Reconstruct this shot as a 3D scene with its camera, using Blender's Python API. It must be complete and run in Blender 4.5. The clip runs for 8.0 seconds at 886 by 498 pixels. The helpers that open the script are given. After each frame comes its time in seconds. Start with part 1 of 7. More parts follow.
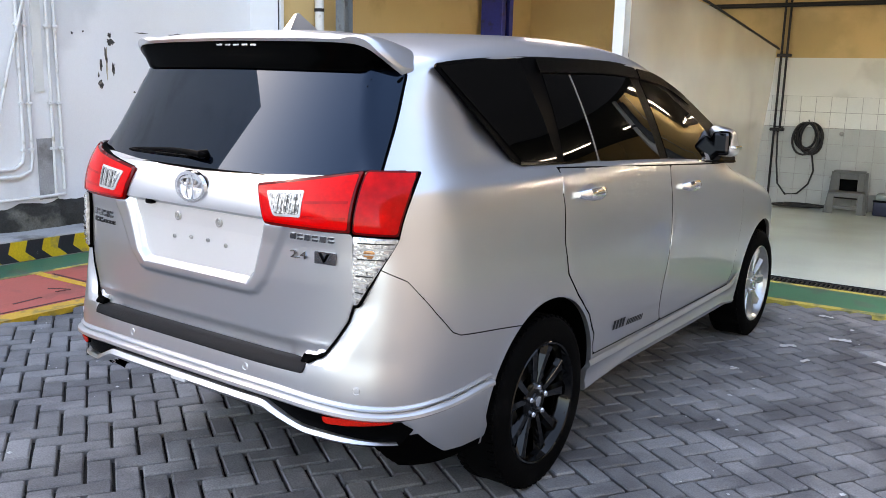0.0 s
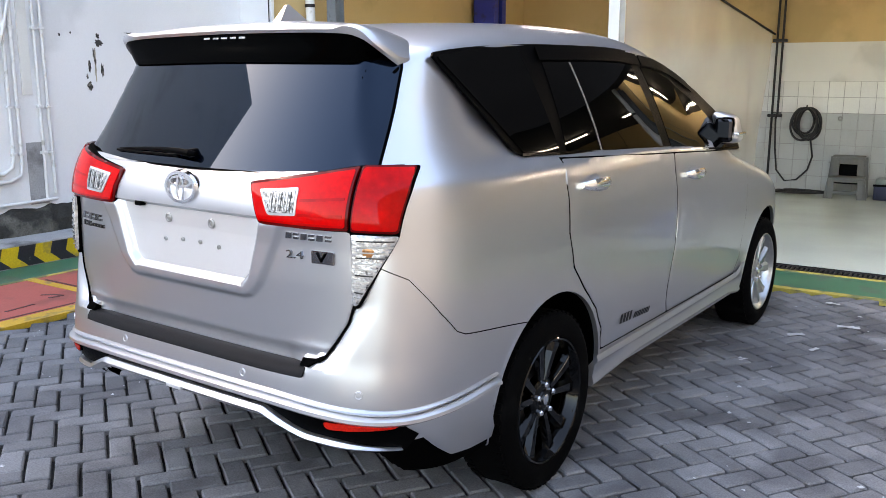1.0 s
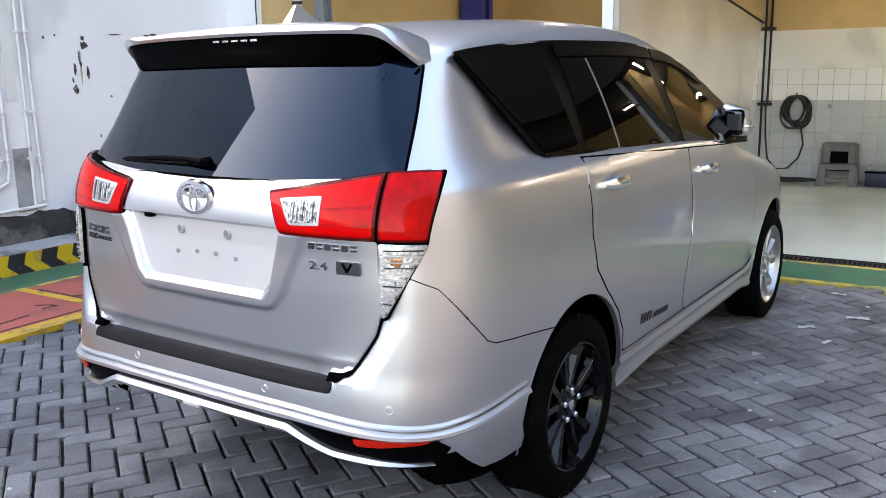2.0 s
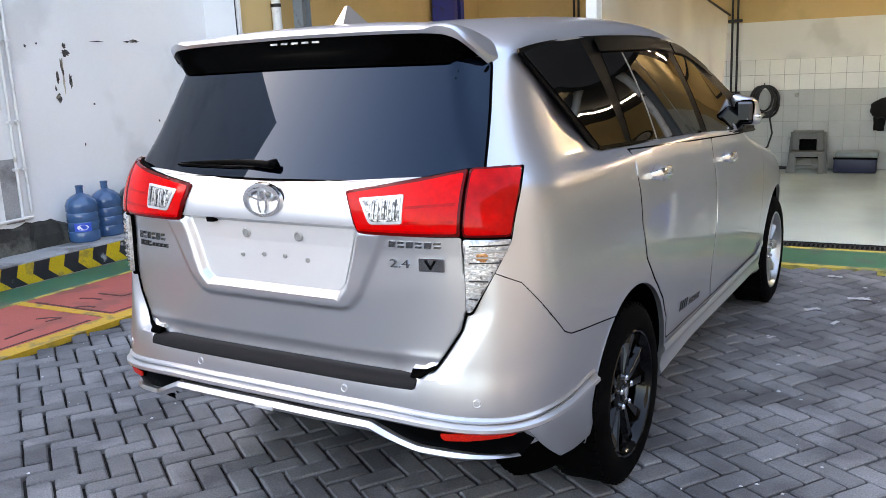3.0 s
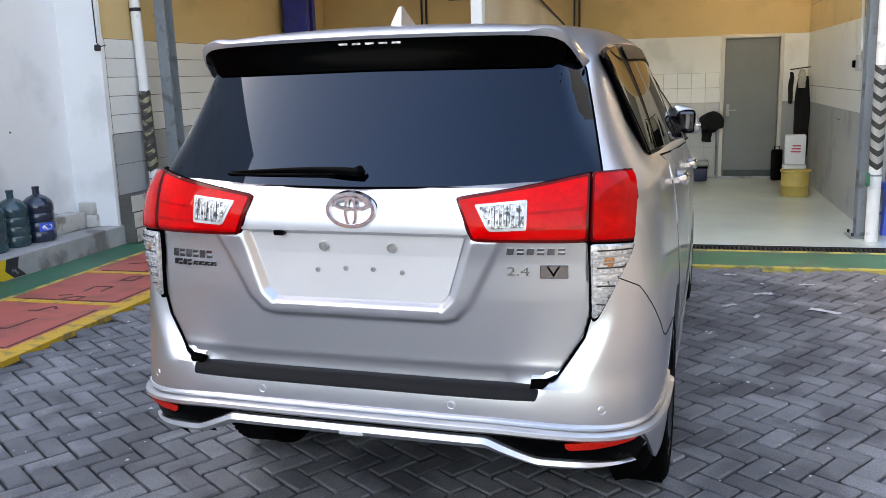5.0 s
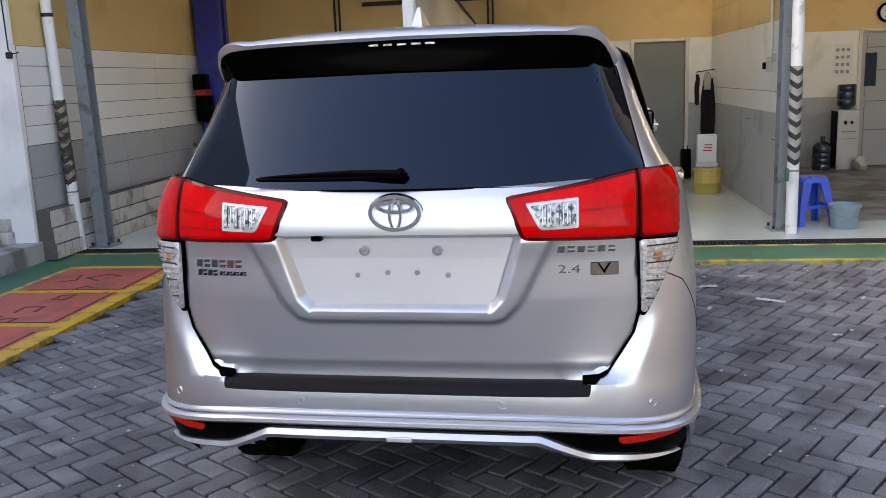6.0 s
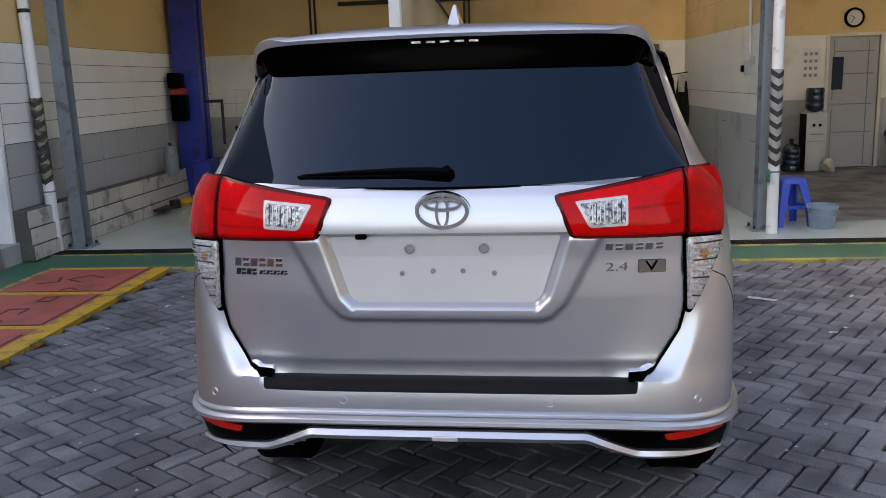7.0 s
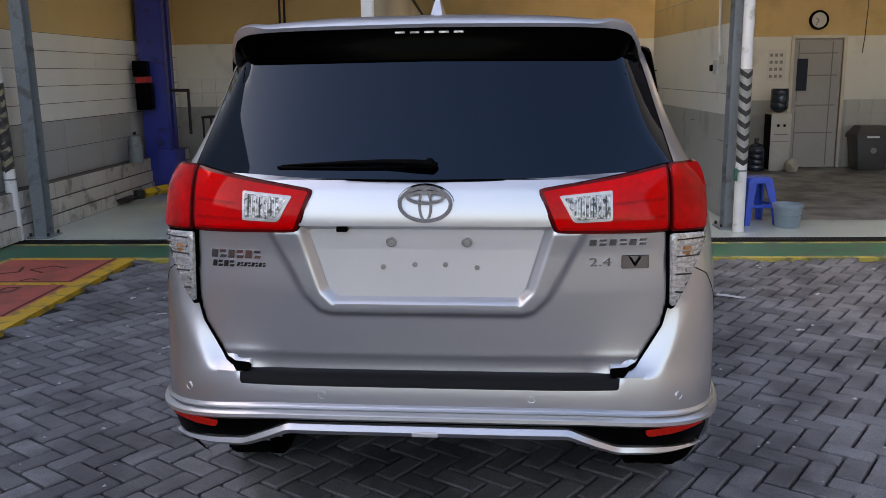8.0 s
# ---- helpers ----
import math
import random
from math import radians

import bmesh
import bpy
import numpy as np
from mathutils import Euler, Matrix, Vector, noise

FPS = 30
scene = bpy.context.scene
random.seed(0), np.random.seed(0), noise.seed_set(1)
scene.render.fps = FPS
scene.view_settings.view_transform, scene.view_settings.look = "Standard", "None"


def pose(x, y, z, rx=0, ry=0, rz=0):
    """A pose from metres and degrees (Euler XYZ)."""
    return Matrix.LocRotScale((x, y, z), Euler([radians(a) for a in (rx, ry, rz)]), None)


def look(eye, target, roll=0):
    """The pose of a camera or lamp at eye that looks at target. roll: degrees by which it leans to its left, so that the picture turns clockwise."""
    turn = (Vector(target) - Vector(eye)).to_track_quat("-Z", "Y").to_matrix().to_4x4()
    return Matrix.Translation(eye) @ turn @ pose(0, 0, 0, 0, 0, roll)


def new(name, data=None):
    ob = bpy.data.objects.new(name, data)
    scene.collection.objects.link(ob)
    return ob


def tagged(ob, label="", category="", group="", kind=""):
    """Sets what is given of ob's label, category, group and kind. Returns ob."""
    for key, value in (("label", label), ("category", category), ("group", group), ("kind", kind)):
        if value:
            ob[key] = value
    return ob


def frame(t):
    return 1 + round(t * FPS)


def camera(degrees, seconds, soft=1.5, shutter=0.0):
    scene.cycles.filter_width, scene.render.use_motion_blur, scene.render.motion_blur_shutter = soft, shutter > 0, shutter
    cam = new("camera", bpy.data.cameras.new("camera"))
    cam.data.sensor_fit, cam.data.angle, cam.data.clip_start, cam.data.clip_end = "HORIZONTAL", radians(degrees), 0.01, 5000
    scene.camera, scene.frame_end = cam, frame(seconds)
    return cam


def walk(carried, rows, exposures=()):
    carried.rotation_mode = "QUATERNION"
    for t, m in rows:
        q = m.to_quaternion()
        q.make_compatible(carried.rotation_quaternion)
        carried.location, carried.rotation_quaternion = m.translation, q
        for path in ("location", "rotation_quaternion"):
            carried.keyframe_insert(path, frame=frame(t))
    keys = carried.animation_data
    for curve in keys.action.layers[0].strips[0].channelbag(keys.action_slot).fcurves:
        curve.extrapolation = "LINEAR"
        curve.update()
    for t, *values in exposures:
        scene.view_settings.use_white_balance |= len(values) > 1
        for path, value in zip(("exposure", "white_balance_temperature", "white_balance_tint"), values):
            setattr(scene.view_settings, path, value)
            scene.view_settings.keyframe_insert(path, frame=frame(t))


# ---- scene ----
cam = camera(54.2, 8.0, 0.5)
METRES, EYE, TILT, LEAN, TURN = 2.35, 1.52, -1.46, 0.535, 33.1
ROWS = [
    (0.0, 0.0, 0.0, 0.0, 0.35, -9.43, -2.1),
    (0.5, -0.0064, 0.0068, -0.0027, 0.16, -9.55, -1.67),
    (1.0, -0.0062, 0.0433, -0.0063, -0.08, -9.73, -0.72),
    (1.5, -0.0141, 0.083, -0.0008, -0.16, -9.99, -0.18),
    (3.0, -0.2151, 0.078, 0.0039, -4.77, -10.24, 1.94),
    (3.5, -0.29, 0.1111, -0.0027, -5.34, -9.94, 2.71),
    (4.0, -0.3785, 0.1471, -0.0002, -9.39, -10.17, 2.51),
    (4.5, -0.4796, 0.1657, -0.001, -15.09, -9.65, 2.02),
    (5.0, -0.5843, 0.1903, 0.0011, -18.41, -9.69, 1.56),
    (6.5, -0.814, 0.2992, -0.0006, -27.92, -9.45, 2.45),
    (7.0, -0.8486, 0.318, -0.001, -28.45, -9.51, 2.02),
    (7.5, -0.8566, 0.3337, -0.0038, -29.74, -9.77, 1.57),
    (8.0, -0.8615, 0.3404, -0.0039, -30.67, -9.92, 0.95),
]
EXPOSURES = [
    (0.0, 3.30, 8750, 16),
    (3.5, 3.25, 8750, 16),
    (5.0, 3.05, 8750, 16),
    (6.3, 2.55, 8750, 20),
    (8.0, 2.12, 8750, 20),
]
walk(cam, [(t, pose(0, 0, EYE, TILT, LEAN, TURN) @ pose(METRES * x, METRES * y, METRES * z, 90 + pitch, roll, yaw)) for t, x, y, z, yaw, pitch, roll in ROWS], EXPOSURES)

# ---- light: the sun stands behind the tall wall, the forecourt lies in open shade ----
SUN_ELEVATION, SUN_AZIMUTH = radians(28), radians(-88)   # azimuth from +y towards +x
world = bpy.data.worlds.new("sky")
scene.world = world
world.use_nodes = True
wn = world.node_tree.nodes
sky = wn.new("ShaderNodeTexSky")
sky.sky_type = "NISHITA"
sky.sun_disc = False
sky.sun_elevation = SUN_ELEVATION
sky.sun_rotation = SUN_AZIMUTH
sky.air_density, sky.dust_density, sky.ozone_density = 1.0, 2.6, 2.1
wn["Background"].inputs["Strength"].default_value = 0.15
world.node_tree.links.new(sky.outputs[0], wn["Background"].inputs["Color"])

sun_data = bpy.data.lights.new("sun", "SUN")
sun_data.energy, sun_data.angle, sun_data.color = 3.6, radians(0.5), (1.0, 0.99, 0.975)
sun = new("sun", sun_data)
sun_way = Vector((math.sin(SUN_AZIMUTH) * math.cos(SUN_ELEVATION), math.cos(SUN_AZIMUTH) * math.cos(SUN_ELEVATION), math.sin(SUN_ELEVATION)))
sun.matrix_world = look(sun_way * 60, (0, 0, 0))


# ---- materials ----
def material(name, colour, rough=0.6, metal=0.0, spot=0.0, spot_scale=4.0, grain=0.0, grain_scale=60.0, bump=0.0, coat=0.0,
             dark=None, dark_amount=0.0, dark_scale=1.5, vary=0.0, rough_vary=0.0, island=0.0, spec=0.5, tint=None):
    """A surface with variation at two scales: broad spots and fine grain; dark: a second colour in patches; vary: by object."""
    m = bpy.data.materials.new(name)
    m.use_nodes = True
    nt = m.node_tree
    N, L = nt.nodes, nt.links
    b = N["Principled BSDF"]
    b.inputs["Roughness"].default_value = rough
    b.inputs["Metallic"].default_value = metal
    b.inputs["Specular IOR Level"].default_value = spec
    if tint:
        b.inputs["Specular Tint"].default_value = (*tint, 1)
    b.inputs["Coat Weight"].default_value = coat
    b.inputs["Coat Roughness"].default_value = 0.04
    co = N.new("ShaderNodeNewGeometry").outputs["Position"]

    def noise_at(scale, detail=4.0):
        n = N.new("ShaderNodeTexNoise")
        n.inputs["Scale"].default_value, n.inputs["Detail"].default_value = scale, detail
        L.new(co, n.inputs["Vector"])
        return n.outputs["Fac"]

    def around_one(fac, amount):
        r = N.new("ShaderNodeMapRange")
        r.inputs["From Min"].default_value, r.inputs["From Max"].default_value = 0.25, 0.75
        r.inputs["To Min"].default_value, r.inputs["To Max"].default_value = 1 - amount, 1 + amount
        L.new(fac, r.inputs["Value"])
        return r.outputs[0]

    value = None
    factors = []
    if spot:
        factors.append(around_one(noise_at(spot_scale), spot))
    if grain:
        factors.append(around_one(noise_at(grain_scale, 2.0), grain))
    if vary:
        r = N.new("ShaderNodeMapRange")
        r.inputs["To Min"].default_value, r.inputs["To Max"].default_value = 1 - vary, 1 + vary
        L.new(N.new("ShaderNodeObjectInfo").outputs["Random"], r.inputs["Value"])
        factors.append(r.outputs[0])
    if island:
        r = N.new("ShaderNodeMapRange")
        r.inputs["To Min"].default_value, r.inputs["To Max"].default_value = 1 - island, 1 + island
        L.new(N.new("ShaderNodeNewGeometry").outputs["Random Per Island"], r.inputs["Value"])
        factors.append(r.outputs[0])
    for f in factors:
        if value is None:
            value = f
        else:
            mu = N.new("ShaderNodeMath")
            mu.operation = "MULTIPLY"
            L.new(value, mu.inputs[0])
            L.new(f, mu.inputs[1])
            value = mu.outputs[0]
    base = N.new("ShaderNodeRGB")
    base.outputs[0].default_value = (*colour, 1)
    out = base.outputs[0]
    if dark is not None:
        ramp = N.new("ShaderNodeMapRange")
        ramp.inputs["From Min"].default_value, ramp.inputs["From Max"].default_value = 0.62 - 0.3 * dark_amount, 0.72 - 0.3 * dark_amount
        L.new(noise_at(dark_scale, 8.0), ramp.inputs["Value"])
        mix = N.new("ShaderNodeMix")
        mix.data_type = "RGBA"
        L.new(ramp.outputs[0], mix.inputs["Factor"])
        L.new(out, mix.inputs["A"])
        mix.inputs["B"].default_value = (*dark, 1)
        out = mix.outputs["Result"]
    if value is not None:
        vm = N.new("ShaderNodeVectorMath")
        vm.operation = "SCALE"
        L.new(out, vm.inputs[0])
        L.new(value, vm.inputs["Scale"])
        out = vm.outputs[0]
    L.new(out, b.inputs["Base Color"])
    if rough_vary:
        r = N.new("ShaderNodeMapRange")
        r.inputs["From Min"].default_value, r.inputs["From Max"].default_value = 0.3, 0.7
        r.inputs["To Min"].default_value, r.inputs["To Max"].default_value = max(rough - rough_vary, 0.02), min(rough + rough_vary, 1)
        L.new(noise_at(spot_scale * 1.7, 5.0), r.inputs["Value"])
        L.new(r.outputs[0], b.inputs["Roughness"])
    if bump:
        bn = N.new("ShaderNodeBump")
        bn.inputs["Strength"].default_value = bump
        bn.inputs["Distance"].default_value = 0.004
        L.new(noise_at(grain_scale, 6.0), bn.inputs["Height"])
        L.new(bn.outputs[0], b.inputs["Normal"])
    return m


def flaked_paint():
    """Silver metallic paint under clear coat, with fine flakes and a little dust."""
    m = material("silver_paint", (0.585, 0.595, 0.62), 0.32, 0.9, spot=0.02, spot_scale=1.2, coat=0.7)
    return m


SILVER = flaked_paint()
SILVER_SATIN = material("satin_silver_paint", (0.76, 0.75, 0.74), 0.40, 0.55, spot=0.04, spot_scale=3.0, grain=0.04, grain_scale=500.0, coat=0.4)
GLOSS_BLACK = material("gloss_black_plastic", (0.0005, 0.0005, 0.0005), 0.15, spot=0.2, spot_scale=5.0, spec=0.02)
SIDE_GLASS = material("tinted_side_glass", (0.0006, 0.0006, 0.0006), 0.015, spot=0.15, spot_scale=3.0, spec=0.10)
# dark tinted glass; blue of the reflected sky is put into base and specular tint
SKY_TINTED_GLASS = material("sky_tinted_glass", (0.0003, 0.0008, 0.0022), 0.015, spot=0.15, spot_scale=3.0, spec=0.46, tint=(0.48, 0.70, 1.0))
BLACK_PLASTIC = material("black_plastic", (0.0007, 0.0007, 0.0008), 0.4, spec=0.03, spot=0.15, grain=0.2, grain_scale=400.0, bump=0.15)
STEP_RUBBER = material("step_rubber", (0.0055, 0.0055, 0.0065), 0.6, spec=0.15, spot=0.15, grain=0.25, grain_scale=300.0, bump=0.2)
TYRE_RUBBER = material("tyre_rubber", (0.0015, 0.0015, 0.0016), 0.8, spec=0.04, spot=0.25, spot_scale=7.0, grain=0.2, grain_scale=200.0, bump=0.3, dark=(0.004, 0.004, 0.004), dark_amount=0.2, dark_scale=6.0)
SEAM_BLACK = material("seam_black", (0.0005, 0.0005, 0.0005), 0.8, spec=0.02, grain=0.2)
CHROME = material("chrome", (0.88, 0.88, 0.89), 0.16, 1.0, grain=0.03)
BADGE = material("badge_chrome", (0.30, 0.30, 0.31), 0.15, 1.0, grain=0.1)
RIM_BLACK = material("rim_black", (0.0006, 0.0006, 0.0006), 0.07, 0.0, spot=0.2, spec=0.28)
RIM_EDGE = material("machined_rim_edge", (0.16, 0.16, 0.165), 0.22, 1.0, grain=0.05)
MIRROR = material("mirror_glass", (0.07, 0.07, 0.075), 0.02, 1.0, grain=0.02)
RIM_SILVER = material("rim_silver", (0.42, 0.43, 0.43), 0.3, 0.9, spot=0.1, spot_scale=9.0, grain=0.06, coat=0.5)
LAMP_RED = material("red_lamp_lens", (0.62, 0.0008, 0.0012), 0.03, spot=0.25, spot_scale=6.0, grain=0.10, grain_scale=70.0, spec=0.16)
LAMP_DEEP = material("deep_red_lamp_lens", (0.46, 0.0006, 0.001), 0.03, spot=0.35, spot_scale=14.0, grain=0.15, grain_scale=50.0, spec=0.16)
LAMP_DARK = material("dark_red_lamp_part", (0.10, 0.0005, 0.0008), 0.1, spot=0.2, spot_scale=9.0, spec=0.2)
LAMP_CLEAR = material("clear_lamp_lens", (0.60, 0.60, 0.59), 0.12, 0.6, spot=0.25, spot_scale=24.0, grain=0.4, grain_scale=110.0, bump=0.6, coat=0.8, dark=(0.10, 0.10, 0.10), dark_amount=0.08, dark_scale=50.0)
LAMP_BOWL = material("faceted_lamp_bowl", (0.42, 0.42, 0.41), 0.12, 0.6, spot=0.35, spot_scale=30.0, grain=0.6, grain_scale=110.0, bump=1.0, coat=0.8, dark=(0.04, 0.04, 0.04), dark_amount=0.38, dark_scale=75.0)
LAMP_RIM = material("pale_lamp_rim", (0.52, 0.52, 0.50), 0.25, 0.2, grain=0.1, coat=0.5)
LAMP_AMBER = material("amber_bulb", (0.40, 0.16, 0.05), 0.15, 0.2, grain=0.5, grain_scale=120.0, coat=1.0)
REFLECTOR_RED = material("red_reflector", (0.50, 0.012, 0.006), 0.12, spot=0.1, grain=0.3, grain_scale=220.0, spec=0.2)
DECAL_DARK = material("dark_decal", (0.005, 0.005, 0.006), 0.4, grain=0.1)
SCREW = material("screw_grey", (0.38, 0.37, 0.35), 0.4, 0.6, grain=0.1)

PAVER = material("concrete_paver", (0.170, 0.168, 0.171), 0.78, spot=0.25, spot_scale=3.1, grain=0.28, grain_scale=140.0, bump=0.9, dark=(0.105, 0.103, 0.107), dark_amount=0.45, dark_scale=2.3, island=0.24, rough_vary=0.12)
PAVER_PIECE = material("concrete_paver_piece", (0.170, 0.168, 0.171), 0.78, spot=0.25, spot_scale=3.1, grain=0.28, grain_scale=140.0, bump=0.9, dark=(0.105, 0.103, 0.107), dark_amount=0.45, dark_scale=2.3, vary=0.24, rough_vary=0.12)
GROUND = material("sand_joint_ground", (0.010, 0.0095, 0.0095), 0.95, spot=0.25, spot_scale=0.8, grain=0.3, grain_scale=80.0, bump=0.4)
RED_PAINT = material("red_floor_paint", (0.50, 0.10, 0.075), 0.55, spot=0.12, spot_scale=1.7, grain=0.08, grain_scale=90.0, bump=0.25, dark=(0.34, 0.08, 0.06), dark_amount=0.35, dark_scale=3.0)
GREEN_PAINT = material("green_floor_paint", (0.022, 0.14, 0.078), 0.5, spot=0.18, spot_scale=2.0, grain=0.1, grain_scale=90.0, bump=0.25, dark=(0.05, 0.10, 0.07), dark_amount=0.3, dark_scale=4.0)
YELLOW_PAINT = material("yellow_line_paint", (0.66, 0.37, 0.03), 0.55, spot=0.12, spot_scale=3.0, grain=0.12, grain_scale=90.0, bump=0.25, dark=(0.30, 0.20, 0.06), dark_amount=0.3, dark_scale=7.0)
YELLOW_DULL = material("worn_yellow_line", (0.50, 0.40, 0.08), 0.6, spot=0.15, spot_scale=3.0, grain=0.12, grain_scale=90.0, dark=(0.18, 0.18, 0.07), dark_amount=0.5, dark_scale=6.0)
STROKE_PAINT = material("dark_red_stroke", (0.10, 0.02, 0.018), 0.6, spot=0.3, spot_scale=9.0)
CHEVRON_BLACK = material("chevron_black", (0.018, 0.02, 0.028), 0.45, spot=0.2, grain=0.2, dark=(0.35, 0.36, 0.38), dark_amount=-0.1, dark_scale=9.0)
CHEVRON_YELLOW = material("chevron_yellow", (0.62, 0.42, 0.02), 0.45, spot=0.12, grain=0.12, dark=(0.35, 0.25, 0.05), dark_amount=0.15, dark_scale=8.0)
CEMENT = material("cement", (0.34, 0.34, 0.34), 0.85, spot=0.18, spot_scale=2.2, grain=0.14, grain_scale=90.0, bump=0.5, dark=(0.17, 0.165, 0.16), dark_amount=0.4, dark_scale=3.0)
DIRTY_CEMENT = material("dirty_cement", (0.09, 0.085, 0.07), 0.95, spot=0.35, spot_scale=5.0, grain=0.3, grain_scale=60.0, bump=1.0, dark=(0.025, 0.024, 0.02), dark_amount=0.8, dark_scale=4.0)
WHITE_WALL = material("white_wall_paint", (0.80, 0.81, 0.81), 0.75, spot=0.05, spot_scale=0.9, grain=0.03, grain_scale=110.0, bump=0.25, dark=(0.68, 0.69, 0.69), dark_amount=0.25, dark_scale=1.3)
GREY_WALL = material("grey_wall_paint", (0.36, 0.375, 0.37), 0.6, spot=0.06, spot_scale=1.2, grain=0.05, grain_scale=80.0, bump=0.2, dark=(0.28, 0.29, 0.285), dark_amount=0.3, dark_scale=2.0)
YELLOW_WALL = material("ochre_wall_paint", (0.60, 0.43, 0.20), 0.7, spot=0.07, spot_scale=0.8, grain=0.04, grain_scale=90.0, bump=0.2, dark=(0.5, 0.36, 0.16), dark_amount=0.25, dark_scale=1.4)
SHOP_WHITE = material("shop_white_paint", (0.72, 0.72, 0.68), 0.6, spot=0.05, spot_scale=1.1, grain=0.03, grain_scale=90.0, bump=0.15, dark=(0.60, 0.60, 0.56), dark_amount=0.25, dark_scale=1.6)
TILE_WHITE = material("white_tile", (0.74, 0.74, 0.70), 0.25, spot=0.05, spot_scale=3.0, grain=0.03, vary=0.03)
TILE_GREY = material("grey_tile", (0.44, 0.45, 0.43), 0.3, spot=0.07, spot_scale=3.0, grain=0.03, vary=0.04)
PANEL_WHITE = material("white_wall_panel", (0.70, 0.71, 0.69), 0.5, spot=0.06, spot_scale=1.4, grain=0.04, vary=0.03, bump=0.15)
PANEL_GREY = material("grey_wall_panel", (0.36, 0.375, 0.38), 0.5, spot=0.07, spot_scale=1.4, grain=0.04, vary=0.04, bump=0.15)
SILL_TILE = material("pale_skirting_tile", (0.52, 0.50, 0.46), 0.45, spot=0.12, spot_scale=2.4, grain=0.06, vary=0.06, dark=(0.25, 0.23, 0.2), dark_amount=0.2, dark_scale=5.0)
KICK_DARK = material("dark_kick_plate", (0.035, 0.05, 0.045), 0.5, spot=0.2, spot_scale=5.0, grain=0.1)
JOINT_PALE = material("pale_joint", (0.30, 0.30, 0.28), 0.8, spot=0.2, grain=0.1)
GROUT_PALE = material("pale_grout", (0.36, 0.35, 0.33), 0.85, spot=0.2, grain=0.15)
GROUT = material("dark_grout", (0.10, 0.095, 0.085), 0.9, spot=0.2, grain=0.2)
EPOXY = material("pale_green_epoxy", (0.54, 0.60, 0.53), 0.22, spot=0.06, spot_scale=0.9, grain=0.03, grain_scale=60.0, rough_vary=0.04, coat=0.3)
OFFICE_FLOOR = material("worn_grey_floor", (0.20, 0.20, 0.195), 0.45, spot=0.15, spot_scale=1.6, grain=0.1, rough_vary=0.15, dark=(0.09, 0.09, 0.088), dark_amount=0.5, dark_scale=2.1)
IRON = material("dark_iron", (0.02, 0.02, 0.021), 0.55, 0.4, spot=0.2, grain=0.2)
CEILING = material("ceiling_boards", (0.10, 0.095, 0.085), 0.85, spot=0.06, grain=0.03, bump=0.1)
PVC = material("white_pvc", (0.74, 0.74, 0.72), 0.35, spot=0.06, spot_scale=6.0, grain=0.03, dark=(0.5, 0.48, 0.43), dark_amount=0.1, dark_scale=8.0)
GREY_STEEL = material("painted_grey_steel", (0.20, 0.225, 0.24), 0.5, 0.2, spot=0.12, spot_scale=3.0, grain=0.08, dark=(0.12, 0.12, 0.12), dark_amount=0.2, dark_scale=6.0)
LIFT_BLUE = material("blue_lift_paint", (0.012, 0.028, 0.26), 0.4, spot=0.15, spot_scale=3.0, grain=0.1, coat=0.3, dark=(0.01, 0.015, 0.08), dark_amount=0.2, dark_scale=5.0)
ARM_YELLOW = material("yellow_steel", (0.60, 0.36, 0.02), 0.5, spot=0.15, spot_scale=6.0, grain=0.1, dark=(0.1, 0.07, 0.03), dark_amount=0.3, dark_scale=9.0)
JUG_BLUE = material("blue_jug", (0.03, 0.10, 0.22), 0.15, spot=0.15, spot_scale=6.0, grain=0.05, coat=0.5)
JUG_DARK = material("dark_blue_jug", (0.012, 0.025, 0.05), 0.18, spot=0.15, spot_scale=6.0, grain=0.05, coat=0.5)
JUG_TEAL = material("teal_jug", (0.02, 0.06, 0.075), 0.18, spot=0.15, spot_scale=6.0, grain=0.05, coat=0.5)
LABEL_WHITE = material("paper_label", (0.75, 0.77, 0.8), 0.5, grain=0.05)
STOOL_GREY = material("grey_plastic", (0.13, 0.13, 0.12), 0.5, spot=0.12, grain=0.08)
STOOL_BLUE = material("blue_plastic", (0.015, 0.09, 0.55), 0.4, spot=0.1, grain=0.05, coat=0.2)
BOX_BLUE = material("dark_blue_plastic", (0.003, 0.007, 0.035), 0.45, spot=0.15, grain=0.06)
BOX_LID = material("grey_green_lid", (0.22, 0.25, 0.23), 0.5, spot=0.15, grain=0.06)
PAIL = material("grey_blue_pail", (0.20, 0.27, 0.31), 0.45, spot=0.1, grain=0.05)
BLACK_CLOTH = material("black_cloth", (0.0025, 0.0025, 0.0028), 0.95, spot=0.25, spot_scale=9.0, grain=0.2, bump=0.5)
PALE_CLOTH = material("pale_cloth", (0.42, 0.40, 0.34), 0.95, spot=0.2, spot_scale=9.0, grain=0.15, bump=0.5)
PAPER = material("paper", (0.66, 0.66, 0.64), 0.8, spot=0.05, grain=0.04)
PRINT_RED = material("print_red", (0.5, 0.03, 0.03), 0.7, grain=0.1)
PRINT_GREY = material("print_grey", (0.24, 0.24, 0.25), 0.7, grain=0.1)
BASKET_YELLOW = material("yellow_drum", (0.50, 0.36, 0.09), 0.5, spot=0.12, spot_scale=5.0, grain=0.08)
DOOR_GREY = material("grey_door_paint", (0.17, 0.18, 0.17), 0.5, spot=0.06, spot_scale=2.0, grain=0.06)
DOOR_FRAME = material("cream_door_frame", (0.60, 0.57, 0.49), 0.5, spot=0.06, grain=0.05)
